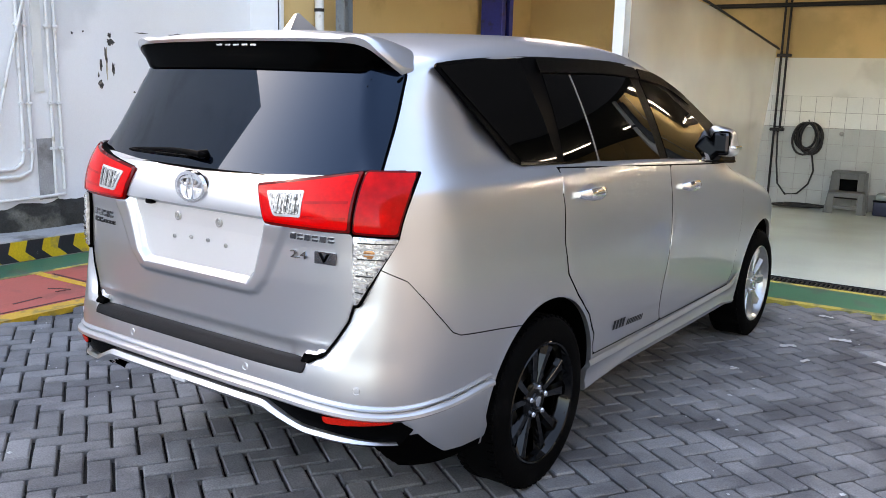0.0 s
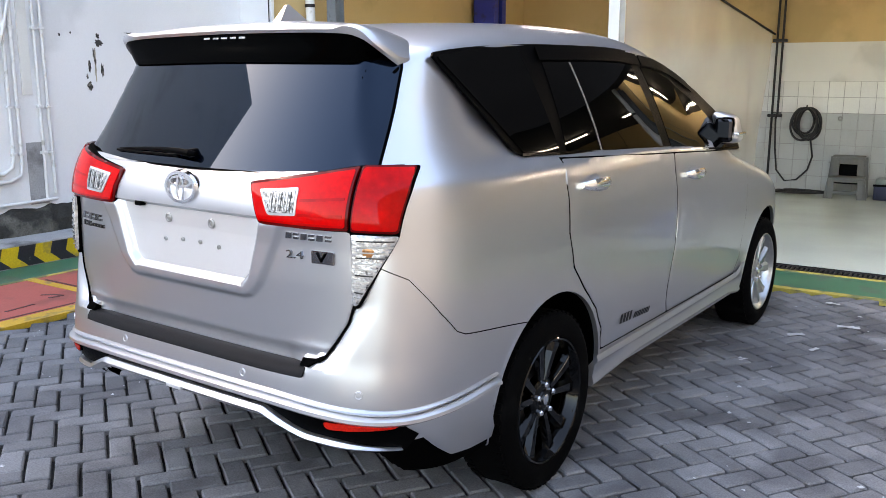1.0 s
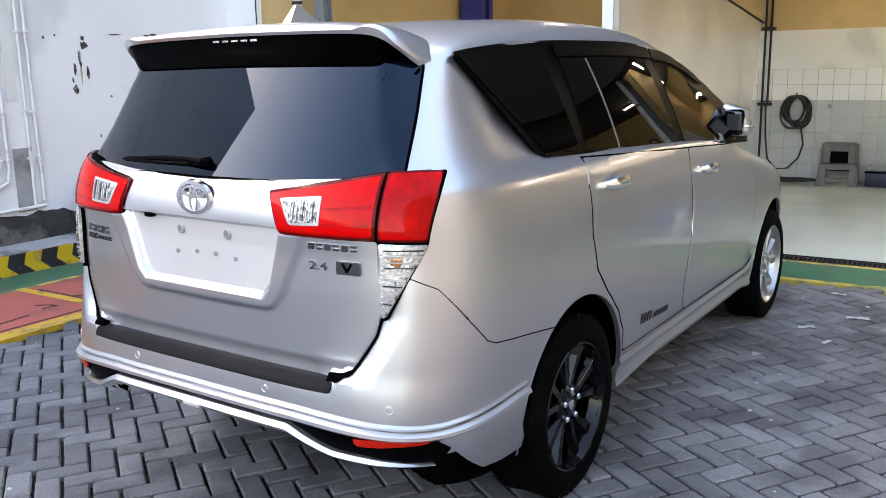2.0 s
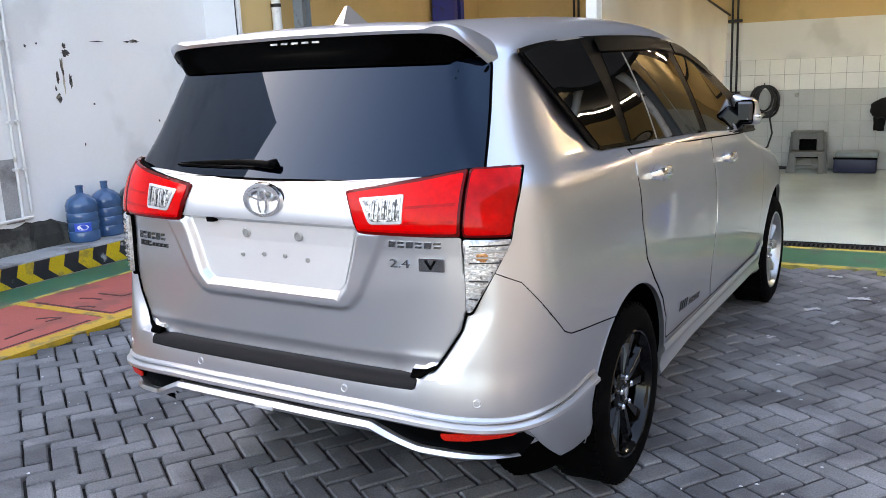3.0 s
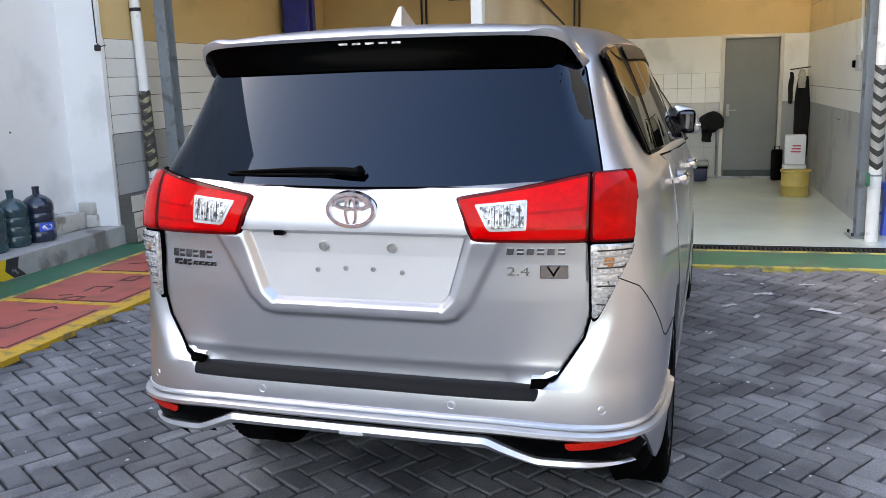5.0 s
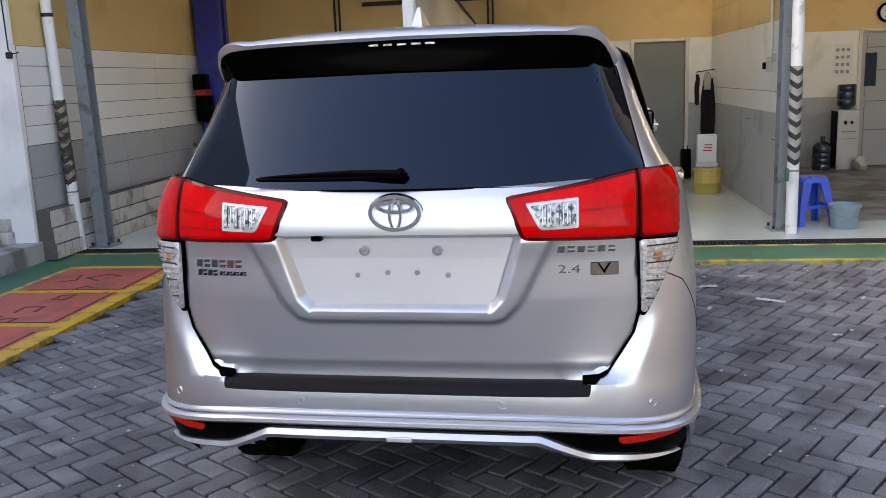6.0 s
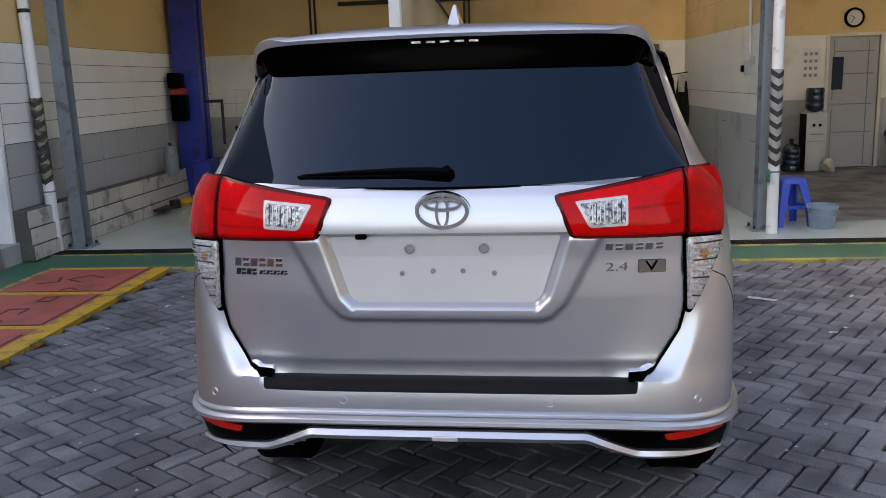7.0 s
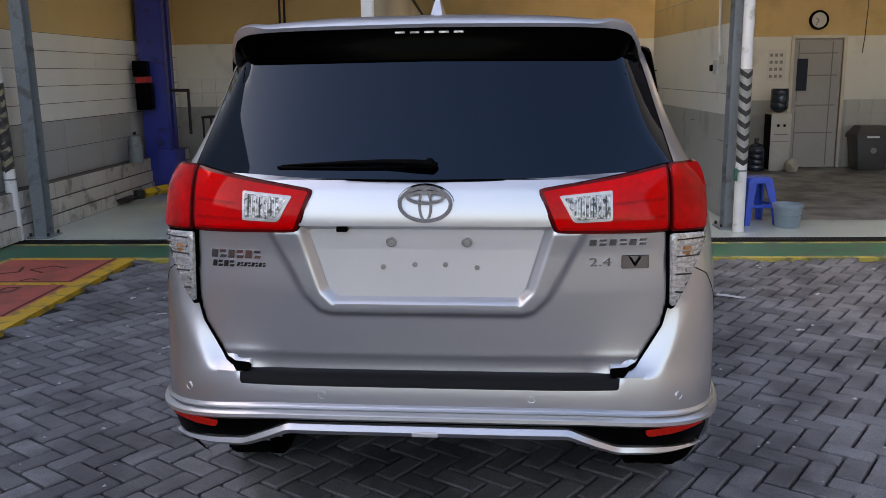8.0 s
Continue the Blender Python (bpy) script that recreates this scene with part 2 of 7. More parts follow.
DOOR_PALE = material("pale_grey_door", (0.36, 0.36, 0.36), 0.5, spot=0.07, spot_scale=2.0, grain=0.06)
DISPENSER_WHITE = material("dispenser_plastic", (0.5, 0.5, 0.48), 0.45, spot=0.08, grain=0.05)
BIN_GREY = material("bin_grey", (0.06, 0.062, 0.065), 0.5, spot=0.12, grain=0.08)
BIN_GREEN = material("bin_green", (0.02, 0.10, 0.075), 0.5, spot=0.12, grain=0.08)
STRIPE_BLACK = material("stripe_black", (0.02, 0.02, 0.02), 0.5, spot=0.2, grain=0.15)
STRIPE_WORN = material("worn_stripe_yellow", (0.26, 0.23, 0.14), 0.6, spot=0.3, spot_scale=9.0, grain=0.2, dark=(0.05, 0.05, 0.045), dark_amount=0.6, dark_scale=14.0)
STRIPE_GREY = material("stripe_grey", (0.30, 0.30, 0.28), 0.55, spot=0.2, spot_scale=8.0, grain=0.15)
CLOCK_FACE = material("clock_face", (0.55, 0.55, 0.53), 0.3, grain=0.04)
HOSE = material("black_hose", (0.012, 0.012, 0.013), 0.4, spot=0.15, grain=0.1)
STAIN = material("peeled_paint", (0.045, 0.042, 0.04), 0.95, spot=0.4, spot_scale=20.0, grain=0.3, dark=(0.26, 0.24, 0.2), dark_amount=0.3, dark_scale=25.0)
RUST = material("rust_stain", (0.45, 0.40, 0.31), 0.9, spot=0.3, spot_scale=15.0, grain=0.2)
LITTER = material("litter_paper", (0.5, 0.5, 0.5), 0.8, spot=0.1, grain=0.1)
FORECOURT = material("dim_yard_ground", (0.052, 0.052, 0.054), 0.85, spot=0.2, spot_scale=0.7, grain=0.25, grain_scale=120.0, bump=0.5, dark=(0.036, 0.036, 0.037), dark_amount=0.4, dark_scale=1.1)
DIM_COURT = material("dim_forecourt", (0.055, 0.054, 0.056), 0.85, spot=0.15, spot_scale=0.7, grain=0.1, grain_scale=60.0, bump=0.3)
FASCIA = material("dark_front_beam", (0.045, 0.045, 0.048), 0.6, spot=0.2, spot_scale=1.5, grain=0.1, spec=0.3)
BACKDROP = material("pale_backdrop", (0.16, 0.16, 0.165), 0.85, spot=0.15, spot_scale=0.6, grain=0.1, grain_scale=20.0)
SKY_BLOCK = material("dark_sky_block", (0.040, 0.042, 0.045), 0.85, spot=0.15, spot_scale=0.6, grain=0.1, grain_scale=20.0)
SHEET = bpy.data.materials.new("clear_plastic_sheet")
SHEET.use_nodes = True
sn, sl = SHEET.node_tree.nodes, SHEET.node_tree.links
s_mix, s_tr = sn.new("ShaderNodeMixShader"), sn.new("ShaderNodeBsdfTransparent")
s_n = sn.new("ShaderNodeTexNoise")
s_n.inputs["Scale"].default_value, s_n.inputs["Detail"].default_value = 1.1, 4.0
s_r = sn.new("ShaderNodeMapRange")
s_r.inputs["From Min"].default_value, s_r.inputs["From Max"].default_value = 0.3, 0.7
s_r.inputs["To Min"].default_value, s_r.inputs["To Max"].default_value = 0.42, 0.8
sl.new(s_n.outputs["Fac"], s_r.inputs["Value"])
sl.new(s_r.outputs[0], s_mix.inputs["Fac"])
sl.new(s_tr.outputs[0], s_mix.inputs[1])
sn["Principled BSDF"].inputs["Base Color"].default_value = (0.66, 0.66, 0.62, 1)
sn["Principled BSDF"].inputs["Roughness"].default_value = 0.25
sl.new(sn["Principled BSDF"].outputs[0], s_mix.inputs[2])
sl.new(s_mix.outputs[0], sn["Material Output"].inputs["Surface"])
TUBE_LIGHT = bpy.data.materials.new("lit_tube")
TUBE_LIGHT.use_nodes = True
TUBE_LIGHT.node_tree.nodes["Principled BSDF"].inputs["Emission Color"].default_value = (1.0, 0.98, 0.93, 1)
TUBE_LIGHT.node_tree.nodes["Principled BSDF"].inputs["Emission Strength"].default_value = 11.0


# ---- building blocks ----
def link_mesh(name, bm, mat, smooth=False, parent=None):
    bmesh.ops.recalc_face_normals(bm, faces=bm.faces)
    me = bpy.data.meshes.new(name)
    bm.to_mesh(me)
    bm.free()
    me.materials.append(mat)
    if smooth:
        me.polygons.foreach_set("use_smooth", [True] * len(me.polygons))
        me.set_sharp_from_angle(angle=radians(38))
    ob = new(name, me)
    if parent is not None:
        ob.parent = parent
    return ob


def part(name, bm, mat, parent, label="", smooth=False):
    ob = link_mesh(name, bm, mat, smooth, parent)
    if label:
        tagged(ob, label)
    return ob


def thing(name, label, category, at=None, group=""):
    ob = new(name)
    ob.empty_display_size = 0.1
    if at is not None:
        ob.matrix_world = at
    return tagged(ob, label, category, group)


def structure(name, bm, mat, label="", category="", smooth=False):
    return tagged(link_mesh(name, bm, mat, smooth), label, category, kind="structure")


def block(bm, x0, y0, z0, x1, y1, z1, bevel=0.0, seg=1):
    made = bmesh.ops.create_cube(bm, size=1.0)["verts"]
    for v in made:
        v.co = Vector(((x0 + x1) / 2 + v.co.x * (x1 - x0), (y0 + y1) / 2 + v.co.y * (y1 - y0), (z0 + z1) / 2 + v.co.z * (z1 - z0)))
    if bevel:
        edges = list({e for v in made for e in v.link_edges})
        bmesh.ops.bevel(bm, geom=edges, offset=bevel, segments=seg, profile=0.5, affect="EDGES")
    return bm


def boxed(*args, **kw):
    return block(bmesh.new(), *args, **kw)


def rod(bm, a, b, r, seg=12, r2=None):
    a, b = Vector(a), Vector(b)
    made = bmesh.ops.create_cone(bm, cap_ends=True, segments=seg, radius1=r, radius2=r if r2 is None else r2, depth=(b - a).length)["verts"]
    turn = (b - a).to_track_quat("Z", "Y").to_matrix()
    for v in made:
        v.co = turn @ v.co + (a + b) / 2
    return bm


def hose_mesh(points, r, seg=8):
    """A round tube along a line of points."""
    bm = bmesh.new()
    pts = [Vector(p) for p in points]
    rings = []
    up = Vector((0.03, 0.02, 1))
    for i, p in enumerate(pts):
        d = (pts[min(i + 1, len(pts) - 1)] - pts[max(i - 1, 0)]).normalized()
        if abs(d.dot(up.normalized())) > 0.95:
            up = Vector((1, 0.1, 0.05))
        s = d.cross(up).normalized()
        u = s.cross(d)
        rings.append([bm.verts.new(p + r * (math.cos(k * math.tau / seg) * s + math.sin(k * math.tau / seg) * u)) for k in range(seg)])
    for a, b in zip(rings, rings[1:]):
        for k in range(seg):
            bm.faces.new((a[k], a[(k + 1) % seg], b[(k + 1) % seg], b[k]))
    bm.faces.new(rings[0])
    bm.faces.new(rings[-1][::-1])
    return bm


def turned(profile, seg=28, axis="Z"):
    """A body of revolution from (radius, height) pairs."""
    bm = bmesh.new()
    rings = []
    for r, h in profile:
        rings.append([bm.verts.new((r * math.cos(k * math.tau / seg), r * math.sin(k * math.tau / seg), h)) for k in range(seg)])
    for a, b in zip(rings, rings[1:]):
        for k in range(seg):
            bm.faces.new((a[k], a[(k + 1) % seg], b[(k + 1) % seg], b[k]))
    if profile[0][0] > 1e-5:
        bm.faces.new(rings[0][::-1])
    if profile[-1][0] > 1e-5:
        bm.faces.new(rings[-1])
    bmesh.ops.remove_doubles(bm, verts=bm.verts, dist=1e-5)
    if axis == "X":
        bmesh.ops.rotate(bm, verts=bm.verts, cent=(0, 0, 0), matrix=Matrix.Rotation(radians(90), 3, "Y"))
    return bm


def stood(bm, m):
    bmesh.ops.transform(bm, matrix=m, verts=bm.verts)
    return bm


# ---- the setting ----
def banded_wall(name, x0, y0, x1, y1, bands, holes=(), label="", category="wall"):
    """A wall with painted bands (z0, z1, material); holes: (from, to, z0, z1) along its longer side."""
    along_x = (x1 - x0) > (y1 - y0)
    a0, a1 = (x0, x1) if along_x else (y0, y1)
    bm = bmesh.new()
    mats, count = [], []
    for z0, z1, mat in bands:
        cuts = sorted({a0, a1, *(c for h in holes for c in h[:2])})
        for c0, c1 in zip(cuts, cuts[1:]):
            spans = [(z0, z1)]
            for h0, h1, hz0, hz1 in holes:
                if h0 <= c0 and c1 <= h1:
                    spans = [(s0, s1) for p0, p1 in spans for s0, s1 in ((p0, min(p1, hz0)), (max(p0, hz1), p1)) if s1 - s0 > 1e-4]
            for s0, s1 in spans:
                before = len(bm.faces)
                if along_x:
                    block(bm, c0, y0, s0, c1, y1, s1)
                else:
                    block(bm, x0, c0, s0, x1, c1, s1)
                bm.faces.ensure_lookup_table()
                if mat not in mats:
                    mats.append(mat)
                for f in bm.faces[before:]:
                    f.material_index = mats.index(mat)
    ob = structure(name, bm, mats[0], label, category)
    for m in mats[1:]:
        ob.data.materials.append(m)
    return ob


bm = bmesh.new()
bm.faces.new([bm.verts.new(p) for p in ((-300, -300, -0.03), (300, -300, -0.03), (300, 300, -0.03), (-300, 300, -0.03))])
structure("ground", bm, GROUND, "dark sandy ground under and around the paved forecourt", "ground")

FRONT = 7.45          # front edge of the workshop floor
BACK = 12.4           # back wall of the wash and lift bays
OFFICE_BACK = 13.25
H_CEIL = 3.2
KERB_X = -6.57
WALL_X = -7.05
INNER_X = -6.6

structure("pavement_green_side", boxed(KERB_X, -6, -0.03, -6.16, 7.2, 0.004), GREEN_PAINT, "green painted strip along the kerb", "floor marking")
structure("pavement_green_front", boxed(-6.16, 6.65, -0.03, 9, 7.2, 0.004), GREEN_PAINT, "green painted strip in front of the workshop floor", "floor marking")
structure("pavement_line_front", boxed(-5.05, 6.575, -0.03, 9, 6.65, 0.005), YELLOW_DULL, "worn yellow line along the green strip", "floor marking")
structure("pavement_line_drain", boxed(-6.5, 7.2, -0.03, 9, 7.26, 0.005), YELLOW_DULL, "worn yellow line beside the drain", "floor marking")
structure("pavement_red", boxed(-6.11, -6, -0.03, -5.19, 6.575, 0.004), RED_PAINT, "faded red painted walkway with dark lettering", "floor marking")
structure("pavement_line_walkway", boxed(-5.19, -6, -0.03, -5.05, 6.65, 0.008), YELLOW_PAINT, "broad yellow edge line of the red walkway", "floor marking")
structure("pavement_line_kerb", boxed(-6.16, -6, -0.03, -6.11, 6.65, 0.006), YELLOW_DULL, "thin yellow line between red and green paint", "floor marking")
structure("pavement_line_end", boxed(-6.11, 6.575, -0.03, -5.19, 6.65, 0.006), YELLOW_PAINT, "yellow line closing the red walkway", "floor marking")
for i, y in enumerate((1.60, 2.66, 3.70, 4.78, 5.72)):
    structure("pavement_line_cross_%d" % (i + 1), boxed(-6.11, y - 0.035, 0.004, -5.19, y + 0.035, 0.0075), YELLOW_PAINT, "yellow cross line on the red walkway", "floor marking")
    bm = bmesh.new()
    block(bm, -6.02, y + 0.055, 0.004, -5.24, y + 0.075, 0.0065)
    block(bm, -5.245, y + 0.075, 0.004, -5.225, y + 0.92, 0.0065)
    structure("trim_outline_%d" % (i + 1), bm, STROKE_PAINT, "dark painted outline of a walkway panel", "floor marking")

# kerb, ledge and the tall white wall beside the forecourt
structure("kerb", boxed(-6.72, -6, -0.03, KERB_X, 7.05, 0.19, bevel=0.012, seg=2), CEMENT, "cement kerb with black and yellow chevrons", "kerb")
structure("ledge", boxed(-7.06, -6, -0.03, -6.718, 7.05, 0.186), CEMENT, "grey cement ledge between kerb and wall", "ledge")
H_WALL = 5.4
banded_wall("wall_left", -7.35, -0.85, WALL_X, 7.5, [(0, H_WALL, WHITE_WALL)], label="tall white plastered wall with peeling patches")
banded_wall("wall_left_return", -16, -0.85, -7.35, -0.65, [(0, H_WALL, WHITE_WALL)], label="plain white end of the tall wall")
# this low wall is added out of view; it shapes the rear window's reflection
banded_wall("wall_left_low", -7.35, -16, WALL_X, -0.85, [(0, 2.6, WHITE_WALL)], label="unseen low white wall added behind the tall one")

structure("wall_pier", boxed(WALL_X, 6.86, 0.0, INNER_X + 0.006, 6.899, H_CEIL + 0.4), WHITE_WALL, "white plastered end of the lift bay wall", "wall")

# workshop shell
GREY_TOP, WHITE_TOP = 1.07, 1.97
BANDS = [(0, GREY_TOP, GREY_WALL), (GREY_TOP, WHITE_TOP, SHOP_WHITE), (WHITE_TOP, H_CEIL, YELLOW_WALL)]
banded_wall("wall_inner_left", -6.85, 6.9, INNER_X, 13.6, BANDS, label="lift bay wall in grey, white and ochre bands")
banded_wall("wall_back", INNER_X, BACK, 0.35, BACK + 0.2, BANDS, holes=[(-0.72, -0.01, 0, 1.94)], label="back wall of the bays in grey, white and ochre")
banded_wall("wall_partition", 0.35, 8.3, 0.5, OFFICE_BACK, BANDS, label="partition wall between wash bay and office bay")
banded_wall("wall_office_back", 0.5, OFFICE_BACK, 6.6, OFFICE_BACK + 0.2, [(0, 1.05, GREY_WALL), (1.05, 2.0, SHOP_WHITE), (2.0, H_CEIL, YELLOW_WALL)], holes=[(2.63, 3.36, 0, 1.98)], label="office bay back wall in grey, white and ochre")
banded_wall("wall_right", 6.6, 7.5, 6.8, OFFICE_BACK + 0.2, BANDS, label="plain right wall of the office bay")
banded_wall("wall_store", -1.0, 14.2, 0.5, 14.3, [(0, H_CEIL, SHOP_WHITE)], label="plain wall closing the room behind the door")
banded_wall("wall_office_store", 2.0, 15.0, 4.2, 15.1, [(0, H_CEIL, SHOP_WHITE)], label="plain wall closing the room behind the office door")
# above the view: height added for shade, dark colour for black window reflections
structure("wall_front_beam", boxed(-7.35, 7.5, 2.75, 6.8, 7.8, 6.6), FASCIA, "unseen front beam of the workshop, added tall and dark for shade", "wall")
structure("ceiling", boxed(-6.85, 7.8, H_CEIL, 6.8, 15.1, H_CEIL + 0.15), CEILING, "dark boarded workshop ceiling", "ceiling")
structure("roof_block", boxed(-7.35, 15.1, 0, 6.8, 15.4, 6.6), YELLOW_WALL, "plain rear wall of the workshop block", "wall")
structure("floor_shop", boxed(INNER_X, FRONT, -0.03, 0.42, BACK, 0.016), EPOXY, "glossy pale green epoxy workshop floor", "floor")
structure("floor_apron", boxed(0.42, FRONT, -0.03, 6.6, 8.35, 0.016), EPOXY, "pale epoxy strip in front of the office bay", "floor")
structure("floor_office", boxed(0.5, 8.35, -0.03, 6.6, OFFICE_BACK, 0.014), OFFICE_FLOOR, "worn dark grey floor of the office bay", "floor")
structure("drain_channel", boxed(-6.5, 7.26, -0.03, 9, FRONT, -0.022), IRON, "dark drain channel along the workshop floor", "drain")
structure("trim_floor_edge", boxed(INNER_X, FRONT - 0.012, -0.03, 6.6, FRONT, 0.012), IRON, "dark steel edge of the workshop floor", "trim")
# added behind the camera, kept dark to hold down sunlit bounce on the tail
structure("pavement_back", boxed(-7.05, -30, -0.03, 17, -0.6, -0.004), FORECOURT, "unseen dark ground added behind the pavers to dim the bounced light", "pavement")
# unseen wall, added so that tailgate and lamps have a horizon to reflect
banded_wall("wall_compound_back", -40, -30.3, 17.3, -30, [(0, 2.4, BACKDROP)], label="unseen wall added behind the forecourt for the paint to reflect")
# unseen ground; its dark colour stands in for a shaded yard
structure("pavement_right", boxed(3.0, -0.6, -0.03, 17, 6.575, -0.004), DIM_COURT, "unseen ground added beside the pavers, its grey darkened as shade", "pavement")
# added out of view: blocks the sky and darkens reflections on the car's right flank
banded_wall("wall_compound_right", 9.5, -12, 9.8, 40, [(0, 10.0, SKY_BLOCK)], label="unseen dark wall added beside the forecourt to block the sky")

# doors
def door(name, x0, x1, z1, y, leaf_mat, frame_label, rails=0, light=False):
    d = tagged(new(name), frame_label, "door", kind="structure")
    w = 0.05
    for a, b, nm in ((x0 - w, x0, "frame"), (x1, x1 + w, "frame")):
        part(nm, boxed(a, y - 0.025, 0.016, b, y + 0.1, z1 + w, bevel=0.004), DOOR_FRAME, d)
    part("frame", boxed(x0, y - 0.025, z1, x1, y + 0.1, z1 + w, bevel=0.004), DOOR_FRAME, d)
    leaf = part("leaf", boxed(x0 + 0.004, y + 0.012, 0.02, x1 - 0.004, y + 0.052, z1 - 0.004, bevel=0.003), leaf_mat, d)
    bm = bmesh.new()
    rod(bm, (x0 + 0.06, y + 0.012, 0.96), (x0 + 0.06, y - 0.035, 0.96), 0.011)
    rod(bm, (x0 + 0.06, y - 0.035, 0.96), (x0 + 0.17, y - 0.035, 0.96), 0.009)
    block(bm, x0 + 0.04, y + 0.004, 0.88, x0 + 0.08, y + 0.012, 1.04, bevel=0.003)
    part("handle", bm, SCREW, leaf, "steel lever handle")
    return d, leaf


d, leaf = door("door_wash", -0.72, -0.01, 1.93, BACK, DOOR_GREY, "closed plain grey door with cream frame")
part("kick_plate", boxed(-0.70, BACK + 0.004, 0.02, -0.03, BACK + 0.0115, 0.13), KICK_DARK, leaf, "dark worn kick strip")
part("sill", boxed(-0.76, BACK - 0.05, 0.016, 0.03, BACK - 0.001, 0.045), CEMENT, d)
d, leaf = door("door_office", 2.63, 3.36, 1.97, OFFICE_BACK, DOOR_PALE, "pale grey panelled office door with narrow window")
for z in (0.55, 0.97, 1.42, 1.75):
    part("panel_groove", boxed(2.70, OFFICE_BACK + 0.007, z - 0.008, 3.29, OFFICE_BACK + 0.0115, z + 0.008), DOOR_GREY, leaf)
part("panel_groove", boxed(3.20, OFFICE_BACK + 0.006, 0.05, 3.214, OFFICE_BACK + 0.0115, 1.92), DOOR_GREY, leaf)
part("panel_groove", boxed(2.70, OFFICE_BACK + 0.006, 0.05, 2.712, OFFICE_BACK + 0.0115, 1.92), DOOR_GREY, leaf)
part("window_pane", boxed(2.69, OFFICE_BACK + 0.002, 1.19, 2.85, OFFICE_BACK + 0.0118, 1.67, bevel=0.003), SKY_TINTED_GLASS, leaf, "narrow dark window pane")


# ---- the car ----
CAR_AT = pose(-2.29, 1.95, 0, 0, 0, -2.6)
REAR_AXLE, FRONT_AXLE = 0.925, 3.63
ROOF_NOMINAL = 1.735


def smooth_curve(knots):
    """A smooth curve through (x, y) knots without overshoot."""
    xs = np.array([k[0] for k in knots], float)
    ys = np.array([k[1] for k in knots], float)
    h, d = np.diff(xs), np.diff(ys) / np.diff(xs)
    m = np.zeros(len(xs))
    m[0], m[-1] = d[0], d[-1]
    for i in range(1, len(xs) - 1):
        if d[i - 1] * d[i] > 0:
            w1, w2 = 2 * h[i] + h[i - 1], h[i] + 2 * h[i - 1]
            m[i] = (w1 + w2) / (w1 / d[i - 1] + w2 / d[i])

    def at(x):
        x = min(max(x, xs[0]), xs[-1])
        i = int(min(max(np.searchsorted(xs, x) - 1, 0), len(h) - 1))
        t = (x - xs[i]) / h[i]
        return float((1 + 2 * t) * (1 - t) ** 2 * ys[i] + t * (1 - t) ** 2 * h[i] * m[i] + t * t * (3 - 2 * t) * ys[i + 1] + t * t * (t - 1) * h[i] * m[i + 1])
    return at


half_width = smooth_curve([(0.20, 0.80), (0.28, 0.845), (0.40, 0.868), (0.52, 0.878), (0.72, 0.886), (0.86, 0.884), (1.00, 0.873), (1.12, 0.855), (1.182, 0.840), (1.20, 0.831), (1.235, 0.806), (1.27, 0.786), (1.40, 0.730), (1.56, 0.676), (1.62, 0.654), (1.67, 0.602), (1.70, 0.525), (1.72, 0.42), (1.732, 0.28), (1.735, 0.10)])
rear_line = smooth_curve([(0.20, 0.30), (0.30, 0.14), (0.37, 0.05), (0.42, 0.0), (0.50, -0.042), (0.56, -0.046), (0.62, -0.042), (0.645, -0.036), (0.662, -0.022), (0.70, 0.000), (0.74, 0.0075), (0.80, 0.0095), (0.90, 0.0105), (1.00, 0.011), (1.09, 0.006), (1.215, 0.036), (1.25, 0.052), (1.40, 0.145), (1.56, 0.262), (1.62, 0.31), (1.67, 0.38), (1.70, 0.46), (1.72, 0.60), (1.732, 0.8), (1.735, 1.1)])
corner_line = smooth_curve([(0.56, -0.046), (0.62, -0.042), (0.70, -0.030), (0.80, -0.014), (0.88, -0.002), (0.95, 0.006), (1.00, 0.011)])
corner_end = smooth_curve([(0.20, 0.62), (0.90, 0.62), (1.20, 0.72), (1.40, 0.70), (1.56, 0.64), (1.62, 0.62), (1.67, 0.85), (1.735, 1.5)])
front_line = smooth_curve([(0.20, 4.48), (0.35, 4.62), (0.55, 4.68), (0.75, 4.64), (0.86, 4.52), (0.94, 4.28), (1.02, 3.85), (1.08, 3.62), (1.25, 3.34), (1.45, 2.98), (1.60, 2.68), (1.67, 2.50), (1.70, 2.36), (1.72, 2.2), (1.732, 2.0), (1.735, 1.7)])
front_corner = smooth_curve([(0.20, 3.50), (0.80, 3.45), (1.02, 2.95), (1.10, 2.55), (1.40, 2.2), (1.60, 2.0), (1.735, 1.55)])
square_rear = smooth_curve([(0.20, 5.0), (0.55, 5.0), (0.70, 4.7), (0.86, 4.7), (1.00, 4.8), (1.20, 5.0), (1.40, 5.1), (1.56, 5.1), (1.67, 3.8), (1.735, 2.4)])
roof_height = smooth_curve([(0.0, 1.665), (0.45, 1.680), (1.0, 1.715), (1.7, 1.735), (2.3, 1.722), (2.8, 1.690), (3.5, 1.64)])


def warp_up(zn, y):
    return zn if zn < 1.24 else 1.24 + (zn - 1.24) * (roof_height(y) - 1.24) / (ROOF_NOMINAL - 1.24)


def warp_down(z, y):
    return z if z < 1.24 else min(1.24 + (z - 1.24) * (ROOF_NOMINAL - 1.24) / (roof_height(y) - 1.24), ROOF_NOMINAL)


def side_taper(y):
    return 1.0 - 0.012 * max(0.0, (y - 2.2) / 1.4) ** 2 - 0.010 * max(0.0, (1.6 - y) / 1.2) ** 2


